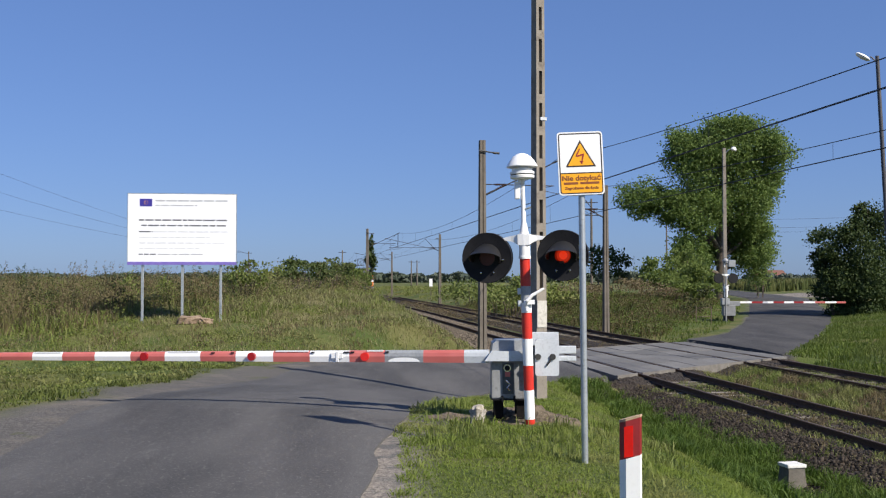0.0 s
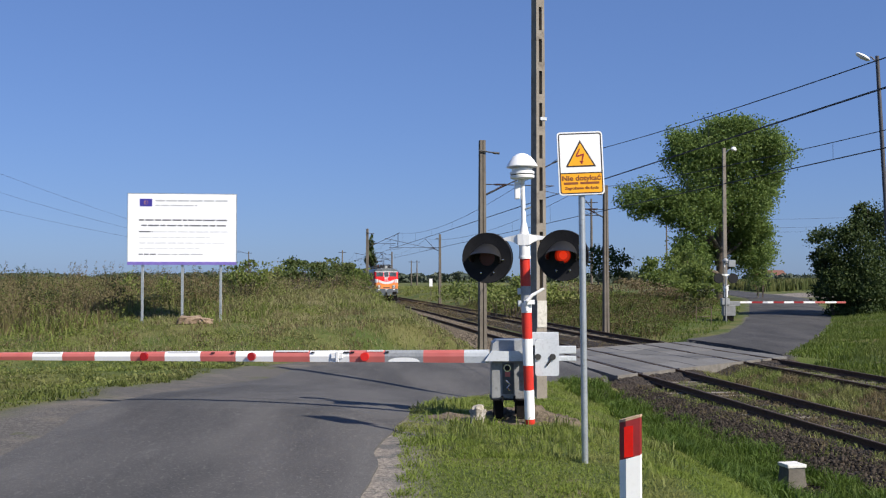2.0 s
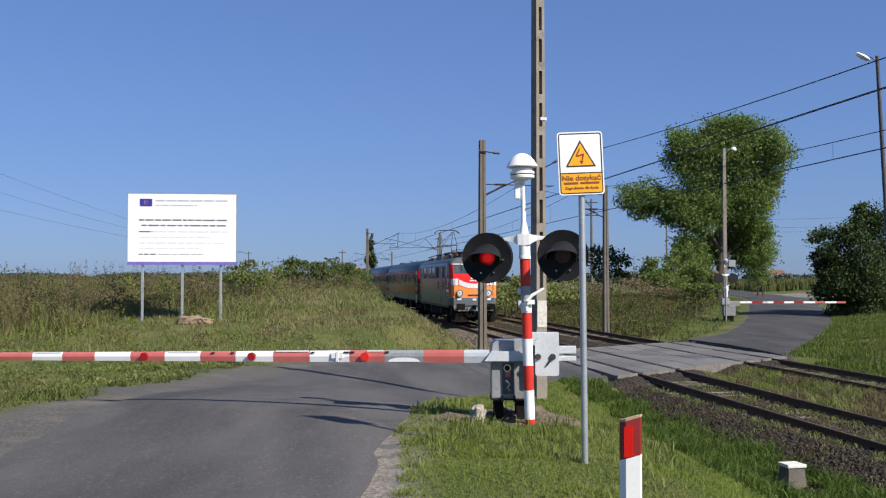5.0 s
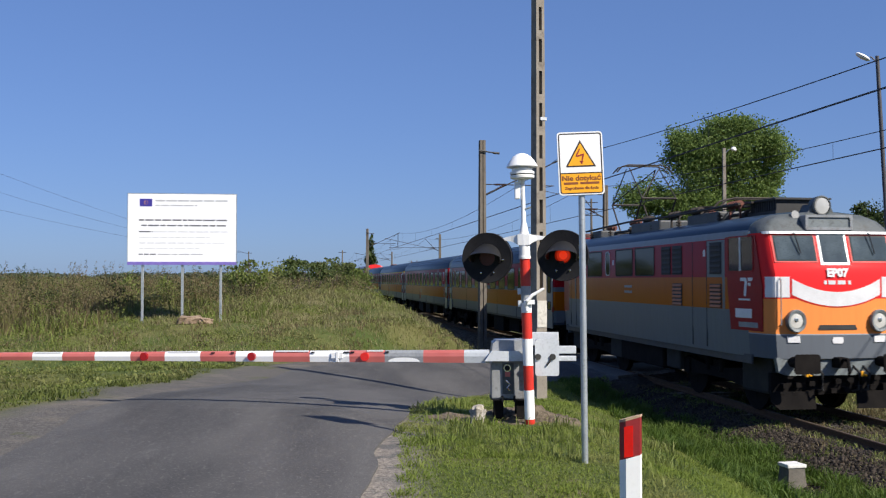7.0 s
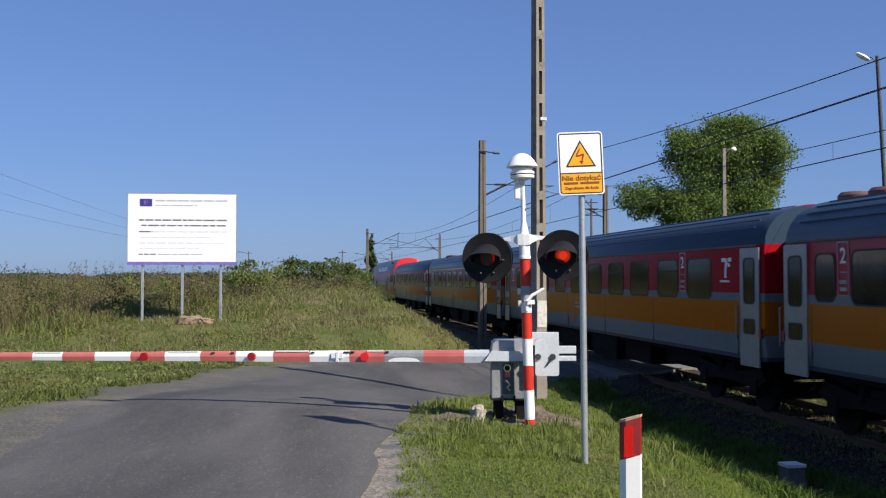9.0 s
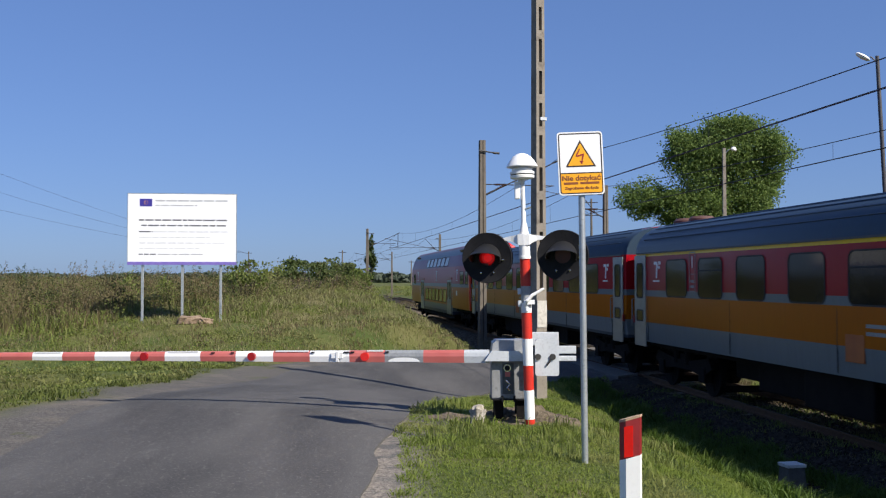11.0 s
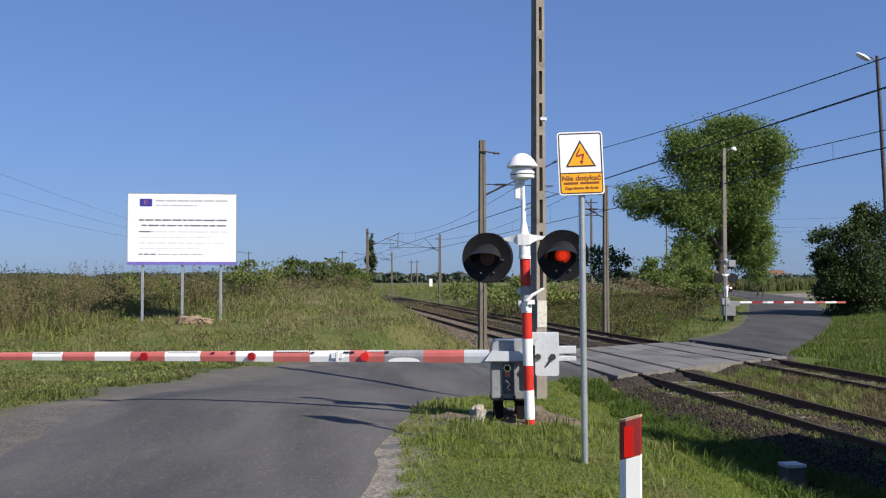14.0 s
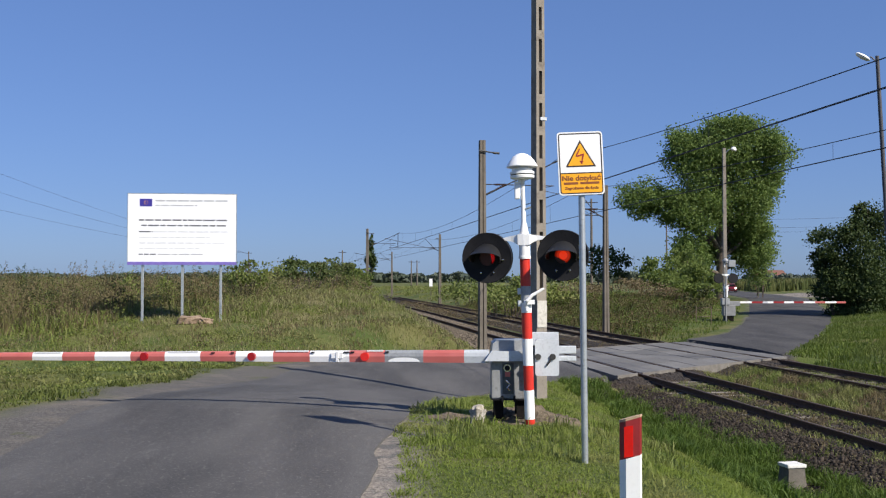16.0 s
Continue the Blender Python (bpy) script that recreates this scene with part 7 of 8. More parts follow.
def mesh_from(name, verts, faces, material, parent=None, label=""):
    """Many like faces at once, from arrays."""
    me = bpy.data.meshes.new(name)
    n, k = faces.shape
    me.vertices.add(len(verts))
    me.vertices.foreach_set("co", np.ascontiguousarray(verts, dtype=np.float32).ravel())
    me.loops.add(n * k)
    me.loops.foreach_set("vertex_index", np.ascontiguousarray(faces, dtype=np.int32).ravel())
    me.polygons.add(n)
    me.polygons.foreach_set("loop_start", np.arange(0, n * k, k, dtype=np.int32))
    me.update(calc_edges=True)
    me.validate()
    me.materials.append(material)
    ob = new(name, me)
    if parent is not None:
        ob.parent = parent
    if label:
        ob["label"] = label
    return ob


def blades(name, label, category, x, y, height, width, material, seed, lean=0.5, base=None):
    """Grass and weed blades standing at x, y: each a narrow bent leaf of two pieces."""
    r = np.random.RandomState(seed)
    n = len(x)
    z = ground(x, y) - 0.015 if base is None else base
    a, b = r.uniform(0, 2 * math.pi, n), r.uniform(0, 2 * math.pi, n)
    h = height * r.uniform(0.45, 1.0, n) ** 1.2
    w = width * r.uniform(0.6, 1.2, n)
    tilt = h * lean * r.uniform(0.1, 1.0, n)
    cx, cy = np.cos(a) * w / 2, np.sin(a) * w / 2
    dx, dy = np.cos(b) * tilt, np.sin(b) * tilt
    p = np.empty((n, 5, 3))
    p[:, 0] = np.stack([x - cx, y - cy, z], 1)
    p[:, 1] = np.stack([x + cx, y + cy, z], 1)
    p[:, 2] = np.stack([x + cx * 0.75 + dx * 0.35, y + cy * 0.75 + dy * 0.35, z + h * 0.6], 1)
    p[:, 3] = np.stack([x - cx * 0.75 + dx * 0.35, y - cy * 0.75 + dy * 0.35, z + h * 0.6], 1)
    p[:, 4] = np.stack([x + dx, y + dy, z + h * (1 - 0.25 * lean)], 1)
    i = np.arange(n)[:, None] * 5
    me_faces = np.concatenate([i + np.array([[0, 1, 2]]), i + np.array([[0, 2, 3]]), i + np.array([[3, 2, 4]])])
    ob = mesh_from(name, p.reshape(-1, 3), me_faces, material)
    return tagged(ob, label, category, kind="stuff")


def spread(n, x0, x1, y0, y1, seed, keep):
    r = np.random.RandomState(seed)
    x, y = r.uniform(x0, x1, n), r.uniform(y0, y1, n)
    ok = keep(x, y, r.uniform(0, 1, n))
    return x[ok], y[ok]


def tufty(x, y, size, seed, cut):
    return waves(x, y, size, seed) + 0.6 * waves(x, y, size * 0.37, seed + 1) > cut


# short grass on the island between road and railway
def on_island(x, y, u):
    s, d = track_coords(x, y)
    edge = np.interp(y, RIGHT_EDGE[:, 1], RIGHT_EDGE[:, 0])
    near_block = np.hypot(x - 4.95, (y - 14.4) / 1.3) < 0.5
    bare = near_block | (np.minimum(np.hypot((x - 1.12) / 1.0, (y - 12.25) / 0.95), np.hypot((x - 0.12) / 0.45, (y - 11.93) / 0.36)) < 0.8 + 0.25 * waves(x, y, 0.8, 77))
    return (x > edge + 0.02 + 0.20 * step(-y, -11, -9.5) + 0.05 * waves(x, y, 0.8, 41)) & (d > np.interp(y, [12, 19], [2.2, 1.95]) + 0.25 * waves(x, y, 1.5, 42)) & (u < np.clip(1.25 - (y - 6) / 22, 0.2, 1)) & ~(bare & (u > 0.12))


x, y = spread(420000, -0.8, 7.0, 4.5, 27, 51, on_island)
blades("grass", "short trodden green grass on the verge", "grass", x, y, 0.065 + 0.05 * (waves(x, y, 1.3, 43) > 0.3), 0.010, GRASS, 1, 1.7)
x, y = spread(190000, 1.4, 7.0, 7, 26, 59, lambda x, y, u: on_island(x, y, 0 * u + 0.14) & (track_coords(x, y)[1] < np.interp(y, [8, 14, 21], [5.7, 4.8, 3.3]) + 0.55 * waves(x, y, 2.0, 45)) & (u < 1.1 - (y - 9) / 28))
blades("long_grass", "lush dark green grass on the foot of the slope by the ballast", "grass", x, y, 0.22 + 0.16 * (waves(x, y, 0.9, 46) > 0.1), 0.015, LUSH, 21, 1.0)
x, y = spread(40000, -0.6, 7.0, 5, 27, 52, lambda x, y, u: on_island(x, y, 0 * u + 0.14) & (tufty(x, y, 1.6, 44, 0.75) | ((track_coords(x, y)[1] < 4.2) & (u < 0.8))))
blades("long_grass", "longer grass tufts on the slope to the railway", "grass", x, y, 0.17, 0.016, GRASS, 2, 0.9)
x, y = spread(9000, -0.2, 2.6, 9.5, 14.5, 53, lambda x, y, u: on_island(x, y, 0 * u + 0.14) & tufty(x, y, 0.7, 46, 0.55))
blades("long_grass", "uneven grass tufts round the signal foot", "grass", x, y, 0.22, 0.014, GREEN_WEEDS, 3, 0.7)


# the far verge and the bank with the billboard
def left_of_road(x, y):
    return np.interp(y, LEFT_EDGE[:, 1], LEFT_EDGE[:, 0]) - x


def on_bank(x, y, lo, hi):
    s, d = track_coords(x, y)
    e = left_of_road(x, y)
    e = np.where(y > 36.4, d - 2.4, e)
    return (e > lo) & (e < hi) & (d > 2.7)


def VERGE(x, y):
    """How far outside the asphalt's edge the grass begins."""
    return np.interp(y, LEFT_EDGE[:, 1], LEFT_EDGE[:, 0]) - np.interp(y, GRASS_EDGE[:, 1], GRASS_EDGE[:, 0]) + 0.22 * waves(x, y, 1.6, 5) + 0.12 * waves(x, y, 0.6, 6)


x, y = spread(560000, -28, 6, 10, 62, 54, lambda x, y, u: on_bank(x, y, VERGE(x, y), 60) & (u < np.clip(1.4 - (y - 10) / 40, 0.35, 1)) & (x > -10 - (y - 10) * 0.45))
VERGE_GRASS = leafy("verge_grass", (0.09, 0.12, 0.026), (0.145, 0.165, 0.042), (0.16, 0.145, 0.062), 0.8, 0.38)
for text, key, seed, near in (("short mixed grass on the bank by the billboard", GREEN_WEEDS, 4, y > 25 + 3 * waves(x, y, 5.0, 92)), ("short olive grass along the road's gravel shoulder", VERGE_GRASS, 17, y <= 25 + 3 * waves(x, y, 5.0, 92))):
    xv, yv = x[near], y[near]
    blades("grass", text, "grass", xv, yv, 0.07 + 0.11 * (waves(xv, yv, 2.2, 47) > 0.2), 0.020, key, seed, 1.4)
x, y = spread(90000, -24, 6, 27, 55, 55, lambda x, y, u: on_bank(x, y, 1.0, 40) & tufty(x, y, 2.4, 48, 0.35) & (x > -10 - (y - 10) * 0.45))
blades("long_grass", "dry grass tufts on the bank", "grass", x, y, 0.24, 0.024, STRAW, 5, 0.8)


PALE_GRASS = leafy("pale_seeding_grass", (0.25, 0.235, 0.105), (0.34, 0.30, 0.165), (0.21, 0.23, 0.08), 0.7, 0.45)
x, y = spread(150000, -16, 5, 27, 62, 76, lambda x, y, u: on_bank(x, y, 1.2, 40) & (u < 0.25 + 0.75 * step(y, 32, 44)) & (tufty(x, y, 2.8, 77, -0.4) | (track_coords(x, y)[1] < 7)))
blades("long_grass", "pale seeding grass over the bank and the cutting slope", "grass", x, y, 0.32, 0.020, PALE_GRASS, 22, 0.9)


def tall_zone(x, y):
    return y > 50.0 + 2.0 * waves(x, y, 6, 61) - 12.0 * step(-x, 3.5, 7) - 6.0 * step(-x, 10.5, 12.5)


x, y = spread(105000, -38, 4, 17, 75, 56, lambda x, y, u: on_bank(x, y, 3.0, 90) & tall_zone(x, y) & (x > -12 - (y - 10) * 0.5) & (u < np.clip(1.3 - (y - 20) / 60, 0.35, 1)))
tall = 0.62 + 0.4 * (waves(x, y, 3.0, 49) > 0.1) * step(left_of_road(x, y) + 9 * (y > 36), 3, 8)
paling = x + 0.225 * y + 0.6 * waves(x, y, 2.5, 93) > 0
blades("tall_weeds", "tall browning weeds and wild grass", "weeds", x[~paling], y[~paling], tall[~paling], 0.036, WEEDS, 6, 0.4)
blades("tall_weeds", "pale dry grass and weeds by the brambles", "weeds", x[paling], y[paling], 0.5, 0.036, PALE_GRASS, 23, 0.7)
x, y = spread(90000, -38, 4, 17, 75, 57, lambda x, y, u: on_bank(x, y, 3.0, 90) & tall_zone(x, y + 1.5) & tufty(x, y, 4.0, 50, -0.1) & (x > -12 - (y - 10) * 0.5))
paling = x + 0.225 * y + 0.6 * waves(x, y, 2.5, 93) > 0
blades("tall_weeds", "tall green weeds among dry stalks", "weeds", x[~paling], y[~paling], 0.72, 0.045, GREEN_WEEDS, 7, 0.8)
blades("tall_weeds", "pale green weeds by the brambles", "weeds", x[paling], y[paling], 0.55, 0.045, GREEN_WEEDS, 24, 0.8)
x, y = spread(40000, -20, 3, 38, 130, 58, lambda x, y, u: (track_coords(x, y)[1] > 2.9) & (track_coords(x, y)[1] < 9))
blades("long_grass", "long pale grass on the cutting slope", "grass", x, y, 0.42, 0.05, GREEN_WEEDS, 8, 0.6)


# beyond the tracks
def beyond_left(x, y, u):
    s, d = track_coords(x, y)
    return (d < -6.6) & (np.interp(y, FAR_LEFT[:, 1], FAR_LEFT[:, 0]) - x > 0.8) & (u < np.clip(1.25 - (y - 40) / 90, 0.3, 1))


x, y = spread(75000, -6, 30, 41, 105, 62, lambda x, y, u: beyond_left(x, y, u) & (tufty(x, y, 7, 63, -0.25) | (y > 60)) & (np.interp(y, FAR_LEFT[:, 1], FAR_LEFT[:, 0]) - x > 3.2))
blades("tall_weeds", "brown and green weeds beyond the siding", "weeds", x, y, 0.45 + 0.4 * (waves(x, y, 5.0, 164) > 0.2), 0.05, FAR_WEEDS, 9, 0.9)
x, y = spread(60000, -6, 30, 41, 105, 64, lambda x, y, u: beyond_left(x, y, u))
blades("long_grass", "green grass along the far verge", "grass", x, y, 0.30, 0.036, BANK_GRASS, 10, 0.8)


x, y = spread(70000, -30, 24, 90, 260, 165, lambda x, y, u: ((track_coords(x, y)[1] < -7.5) & (np.interp(y, FAR_LEFT[:, 1], FAR_LEFT[:, 0]) - x > 3) & tufty(x, y, 14, 166, -0.3)) | ((track_coords(x, y)[1] > 4) & (track_coords(x, y)[1] < 16)))
blades("tall_weeds", "uneven brown-green scrub far along the line", "weeds", x, y, 0.35 + 0.45 * (waves(x, y, 16, 167) > 0.3), 0.10, GREEN_WEEDS, 15, 0.8)


def right_bank(x, y, u):
    s, d = track_coords(x, y)
    return (d < -6.5) & (x - np.interp(y, FAR_RIGHT[:, 1], FAR_RIGHT[:, 0]) > 0.12 + 0.25 * waves(x, y, 2.0, 65))


x, y = spread(230000, 11, 34, 26, 70, 66, lambda x, y, u: right_bank(x, y, u) & (u < np.clip(1.2 - (y - 30) / 45, 0.25, 1)))
blades("grass", "green grass on the bank beyond the siding", "grass", x, y, 0.24, 0.026, BANK_GRASS, 11, 0.7)


# weeds in the tracks
def in_track(x, y, u, limit=3.0):
    s, d = track_coords(x, y)
    off = (s < edge_right(d) - 0.3) | (s > edge_left(d) + 0.3)
    return off & (d < limit) & (d > -6.6) & (np.abs(np.abs(d) - 0.7525) > 0.06) & (np.abs(np.abs(d - FAR_TRACK) - 0.7525) > 0.06)


def weedy(x, y, u):
    s, d = track_coords(x, y)
    dens = np.interp(d, [-6.6, -5.6, -4.6, -3.4, -2.3, -1.2, -0.4, 0.4, 1.3, 2.3, 3.0], [0.9, 0.7, 0.7, 0.85, 1.0, 0.9, 0.7, 0.7, 0.6, 0.12, 0.9])
    return in_track(x, y, u) & (waves(x, y, 1.1, 67) * 0.5 + 0.5 < dens * 1.15) & (u < dens + 0.15)


x, y = spread(230000, 1.5, 18, 8, 36, 68, weedy)
for text, key, seed, half in (("low green weeds growing between the rails", GREEN_WEEDS, 12, waves(x, y, 1.4, 70) > -0.15), ("low dry brown weeds growing between the rails", WEEDS, 14, waves(x, y, 1.4, 70) <= -0.15)):
    dd = track_coords(x[half], y[half])[1]
    blades("track_weeds", text, "weeds", x[half], y[half], 0.15 + 0.20 * (np.abs(dd + 2.5) < 1.1), 0.016, key, seed, 1.0, base=bed_height(dd) - 0.02)
x, y = spread(45000, -6, 12, 36, 90, 69, weedy)
blades("track_weeds", "dry low weeds along the tracks", "weeds", x, y, 0.09, 0.03, WEEDS, 13, 0.9, base=bed_height(*track_coords(x, y)[::-1]) - 0.02)
x, y = spread(90000, -12, 12, 38, 130, 78, lambda x, y, u: in_track(x, y, u) & (track_coords(x, y)[1] < -2.0) & (u < 0.12 + 0.9 * step(y, 58, 76)))
blades("track_weeds", "dry brown weeds overgrowing the siding", "weeds", x, y, 0.14 + 0.2 * (waves(x, y, 3.0, 79) > 0.2) * step(y, 56, 70), 0.035, STRAW, 16, 0.8, base=bed_height(*track_coords(x, y)[::-1]) - 0.02)


# loose ballast stones near the camera
def stones(n, s0, s1, d0, d1, size, seed, name, label, keep=None, key="stone"):
    r = np.random.RandomState(seed)
    s, d = r.uniform(s0, s1, n), r.uniform(d0, d1, n)
    ok = np.ones(n, bool) if keep is None else keep(s, d, r.uniform(0, 1, n))
    s, d = s[ok], d[ok]
    n = len(s)
    x, y = TRACK_X + TD[0] * s + TN[0] * d, TRACK_Y + TD[1] * s + TN[1] * d
    z = np.maximum(bed_height(d, s), np.where(d > 2.2, ground(x, y), -9)) + 0.004
    base = np.array([(1, 0, -0.3), (-0.2, 1, -0.3), (-0.9, -0.6, -0.3), (0.55, 0.5, 0.55), (-0.6, 0.35, 0.6), (0.1, -0.7, 0.5)])
    f = np.array([(0, 3, 5), (0, 1, 3), (1, 4, 3), (1, 2, 4), (2, 5, 4), (2, 0, 5), (3, 4, 5)])
    p = base[None] + r.uniform(-0.28, 0.28, (n, 6, 3))
    a = r.uniform(0, 6.28, n)
    c, q = np.cos(a)[:, None], np.sin(a)[:, None]
    p = np.stack([p[..., 0] * c - p[..., 1] * q, p[..., 0] * q + p[..., 1] * c, p[..., 2]], -1)
    p *= (size * r.uniform(0.5, 1.2, n))[:, None, None]
    p += np.stack([x, y, z + r.uniform(-0.005, 0.02, n)], 1)[:, None]
    ob = mesh_from(name, p.reshape(-1, 3), (np.arange(n)[:, None, None] * 6 + f[None]).reshape(-1, 3), M[key])
    return tagged(ob, label, "ballast", kind="stuff")


M["stone"], ns, ls = nodes_of("ballast_stone")
nt = M["stone"].node_tree
col = mixcol(nt, (0.014, 0.011, 0.008), (0.070, 0.056, 0.044), nt.nodes.new("ShaderNodeNewGeometry").outputs["Random Per Island"])
finish(nt, col, 0.95, bump=0.5, height=noise_tex(nt, coords(nt), 60.0), dist=0.01, spec=0.2)
M["dusty_stone"], ns, ls = nodes_of("dusty_ballast_stone")
nt = M["dusty_stone"].node_tree
col = mixcol(nt, (0.08, 0.064, 0.05), (0.20, 0.165, 0.125), nt.nodes.new("ShaderNodeNewGeometry").outputs["Random Per Island"])
finish(nt, col, 0.95, bump=0.5, height=noise_tex(nt, coords(nt), 60.0), dist=0.01, spec=0.2)
off_crossing = lambda s, d, u: (s < edge_right(d) - 0.1) | (s > edge_left(d) + 0.1)
stones(26000, -19, 3, 1.25, 3.1, 0.036, 71, "ballast_stones", "loose grey-brown ballast stones on the shoulder", off_crossing)
stones(20000, -18, 10, -6.6, 1.4, 0.034, 72, "ballast_stones", "ballast stones between rails and sleepers", off_crossing)
stones(60000, 10, 120, -1.3, 2.5, 0.055, 73, "ballast_stones", "dusty pale ballast stones along the far track bed", off_crossing, "dusty_stone")


# ---- bushes and trees ----
def cloud(centres, size, r, droop=0.0):
    """Small pointed leaves, each two triangles, turned every way."""
    n = len(centres)
    u = r.normal(0, 1, (n, 3))
    u /= np.linalg.norm(u, axis=1)[:, None]
    v = r.normal(0, 1, (n, 3))
    v -= (v * u).sum(1)[:, None] * u
    v /= np.linalg.norm(v, axis=1)[:, None]
    k = (size * r.uniform(0.55, 1.25, n))[:, None]
    p = np.stack([centres - u * k * 0.5, centres + v * k * 0.32, centres + u * k * 0.5, centres - v * k * 0.32], 1)
    return p.reshape(-1, 3), np.arange(n * 4).reshape(n, 4)


def crown_points(blobs, per, r, tight=0.26, many=7):
    """Points in clumps over the outer part of each blob (x, y, z, rx, ry, rz)."""
    out = []
    for bx_, by_, bz_, rx_, ry_, rz_ in blobs:
        area = (rx_ * ry_ * rz_) ** (2 / 3)
        k = max(8, int(area * many / max(1.0, area) ** 0.35))
        c = r.normal(0, 1, (k, 3))
        c /= np.linalg.norm(c, axis=1)[:, None]
        c *= r.uniform(0.45, 1.0, k)[:, None]
        n = int(per * area)
        pick = r.randint(0, k, n)
        q = c[pick] + r.normal(0, tight, (n, 3)) * np.array([1, 1, 0.7])
        out.append(q * np.array([rx_, ry_, rz_]) + np.array([bx_, by_, bz_]))
    return np.concatenate(out)


def shrub(name, label, blobs, per, size, material, seed, stems=True, category="bush", group="bushes"):
    """A bush at its foot: crown of leaves on a few thin stems; blobs are relative to the foot."""
    r = np.random.RandomState(seed)
    fx_, fy_ = blobs[0][0], blobs[0][1]
    gz_ = ground_at(fx_, fy_)
    v = thing(name, label, category, group, pose(fx_, fy_, gz_))
    rel = [(b[0] - fx_, b[1] - fy_, b[2] - gz_, b[3], b[4], b[5]) for b in blobs]
    pts = crown_points(rel, per, r)
    floor = ground(pts[:, 0] + fx_, pts[:, 1] + fy_) - gz_
    pts[:, 2] = np.maximum(pts[:, 2], floor + 0.05 + 0.1 * r.uniform(0, 1, len(pts)))
    p, f = cloud(pts, size, r)
    mesh_from("crown", p, f, material, v)
    if material in (WEEDS, GREEN_WEEDS, SHADE_WEEDS, STRAW):
        return v
    bm = bmesh.new()
    for b in rel:
        for k in range(3):
            e = Vector((b[0] + r.uniform(-0.5, 0.5) * b[3], b[1] + r.uniform(-0.5, 0.5) * b[4], b[2] + 0.3 * b[5]))
            g0 = Vector((b[0] * 0.6 + r.uniform(-0.2, 0.2), b[1] * 0.6 + r.uniform(-0.2, 0.2), 0))
            g0.z = ground_at(g0.x + fx_, g0.y + fy_) - gz_ - 0.1
            tube(bm, [g0, g0.lerp(e, 0.5) + Vector((0.1, 0, 0.1)), e], [0.04, 0.025, 0.01], 5)
    part("stem", bm, BARK, v)
    return v


def blob(px, py, dist, rpx, rpy, depth=None):
    """A blob given by its direction and size as seen from the road, at a distance."""
    k = dist / 1781.35
    return ((px - 784) * k, dist, 2.606 + (495.2 - py) * k, rpx * k, (depth if depth else rpx * k), rpy * k)


# the great tree by the far lane
TD_ = 112.0
tree_blobs = [blob(1262, 290, TD_, 66, 72, 4.5), blob(1310, 262, TD_, 48, 52, 4), blob(1374, 266, TD_ - 1, 30, 40, 3), blob(1290, 230, TD_, 44, 26, 3), blob(1338, 398, TD_, 24, 30, 2.5), blob(1216, 270, TD_ + 1, 38, 42, 3), blob(1140, 352, TD_, 40, 32, 3), blob(1185, 368, TD_ - 1, 34, 30, 3),
              blob(1240, 372, TD_ - 2, 46, 44, 3.5), blob(1318, 352, TD_, 44, 46, 4), blob(1360, 322, TD_, 22, 26, 2.5), blob(1330, 440, TD_ + 1, 36, 56, 3), blob(1222, 452, TD_ - 2, 30, 46, 3), blob(1300, 410, TD_ + 2, 34, 40, 3), blob(1260, 440, TD_ + 3, 26, 40, 2.5)]
r = np.random.RandomState(80)
tx, ty = px_(1275, TD_), TD_
tz = ground_at(tx, ty)
tree = thing("tree", "large old leafy green tree beside the lane", "tree", "trees", pose(tx, ty, tz))
rel = [(b[0] - tx, b[1] - ty, b[2] - tz, b[3], b[4], b[5]) for b in tree_blobs]
p, f = cloud(crown_points(rel, 1000, r, 0.25, 13), 0.30, r)
mesh_from("crown", p, f, TREE_LEAF, tree)
bm = bmesh.new()
tube(bm, [(0, 0, -0.4), (0.05, 0, 1.5), (0.1, 0, 5), (0.0, 0, 9), (-0.3, 0.2, 13), (-0.2, 0, 17)], [0.85, 0.62, 0.52, 0.42, 0.28, 0.1], 12)
part("trunk", bm, BARK, tree, "thick grey-brown trunk", smooth=True)
for b in rel:
    bm = bmesh.new()
    h0 = max(2.8, b[2] * 0.55)
    a, e = Vector((0.05, 0, h0)), Vector((b[0], b[1], b[2]))
    mid = a.lerp(e, 0.5) + Vector((0, 0, -0.4))
    tube(bm, [a, mid, e, e + Vector((b[3] * 0.5, 0.3, b[5] * 0.4))], [0.24, 0.17, 0.09, 0.03], 7)
    for k in range(4):
        w = Vector((r.uniform(-1, 1) * b[3], r.uniform(-1, 1) * b[4], r.uniform(-0.6, 0.8) * b[5])) * 0.8
        tube(bm, [mid.lerp(e, 0.6), e + w * 0.5, e + w], [0.08, 0.05, 0.02], 5)
    part("limb", bm, BARK, tree)

# leafy weeds scattered over the bank and beyond the siding
def weed_plants(name, label, x, y, tall, wide, per, size, material, seed):
    r = np.random.RandomState(seed)
    n = len(x)
    h = tall * r.uniform(0.35, 1.0, n)
    pick = np.repeat(np.arange(n), per)
    q = r.normal(0, 1, (n * per, 2))
    up = r.uniform(0.05, 1.0, n * per)
    c = np.stack([x[pick] + q[:, 0] * wide * (1.15 - up), y[pick] + q[:, 1] * wide * (1.15 - up), ground(x[pick], y[pick]) + up * h[pick]], 1)
    p, f = cloud(c, size, r)
    return tagged(mesh_from(name, p, f, material), label, "weeds", kind="stuff")


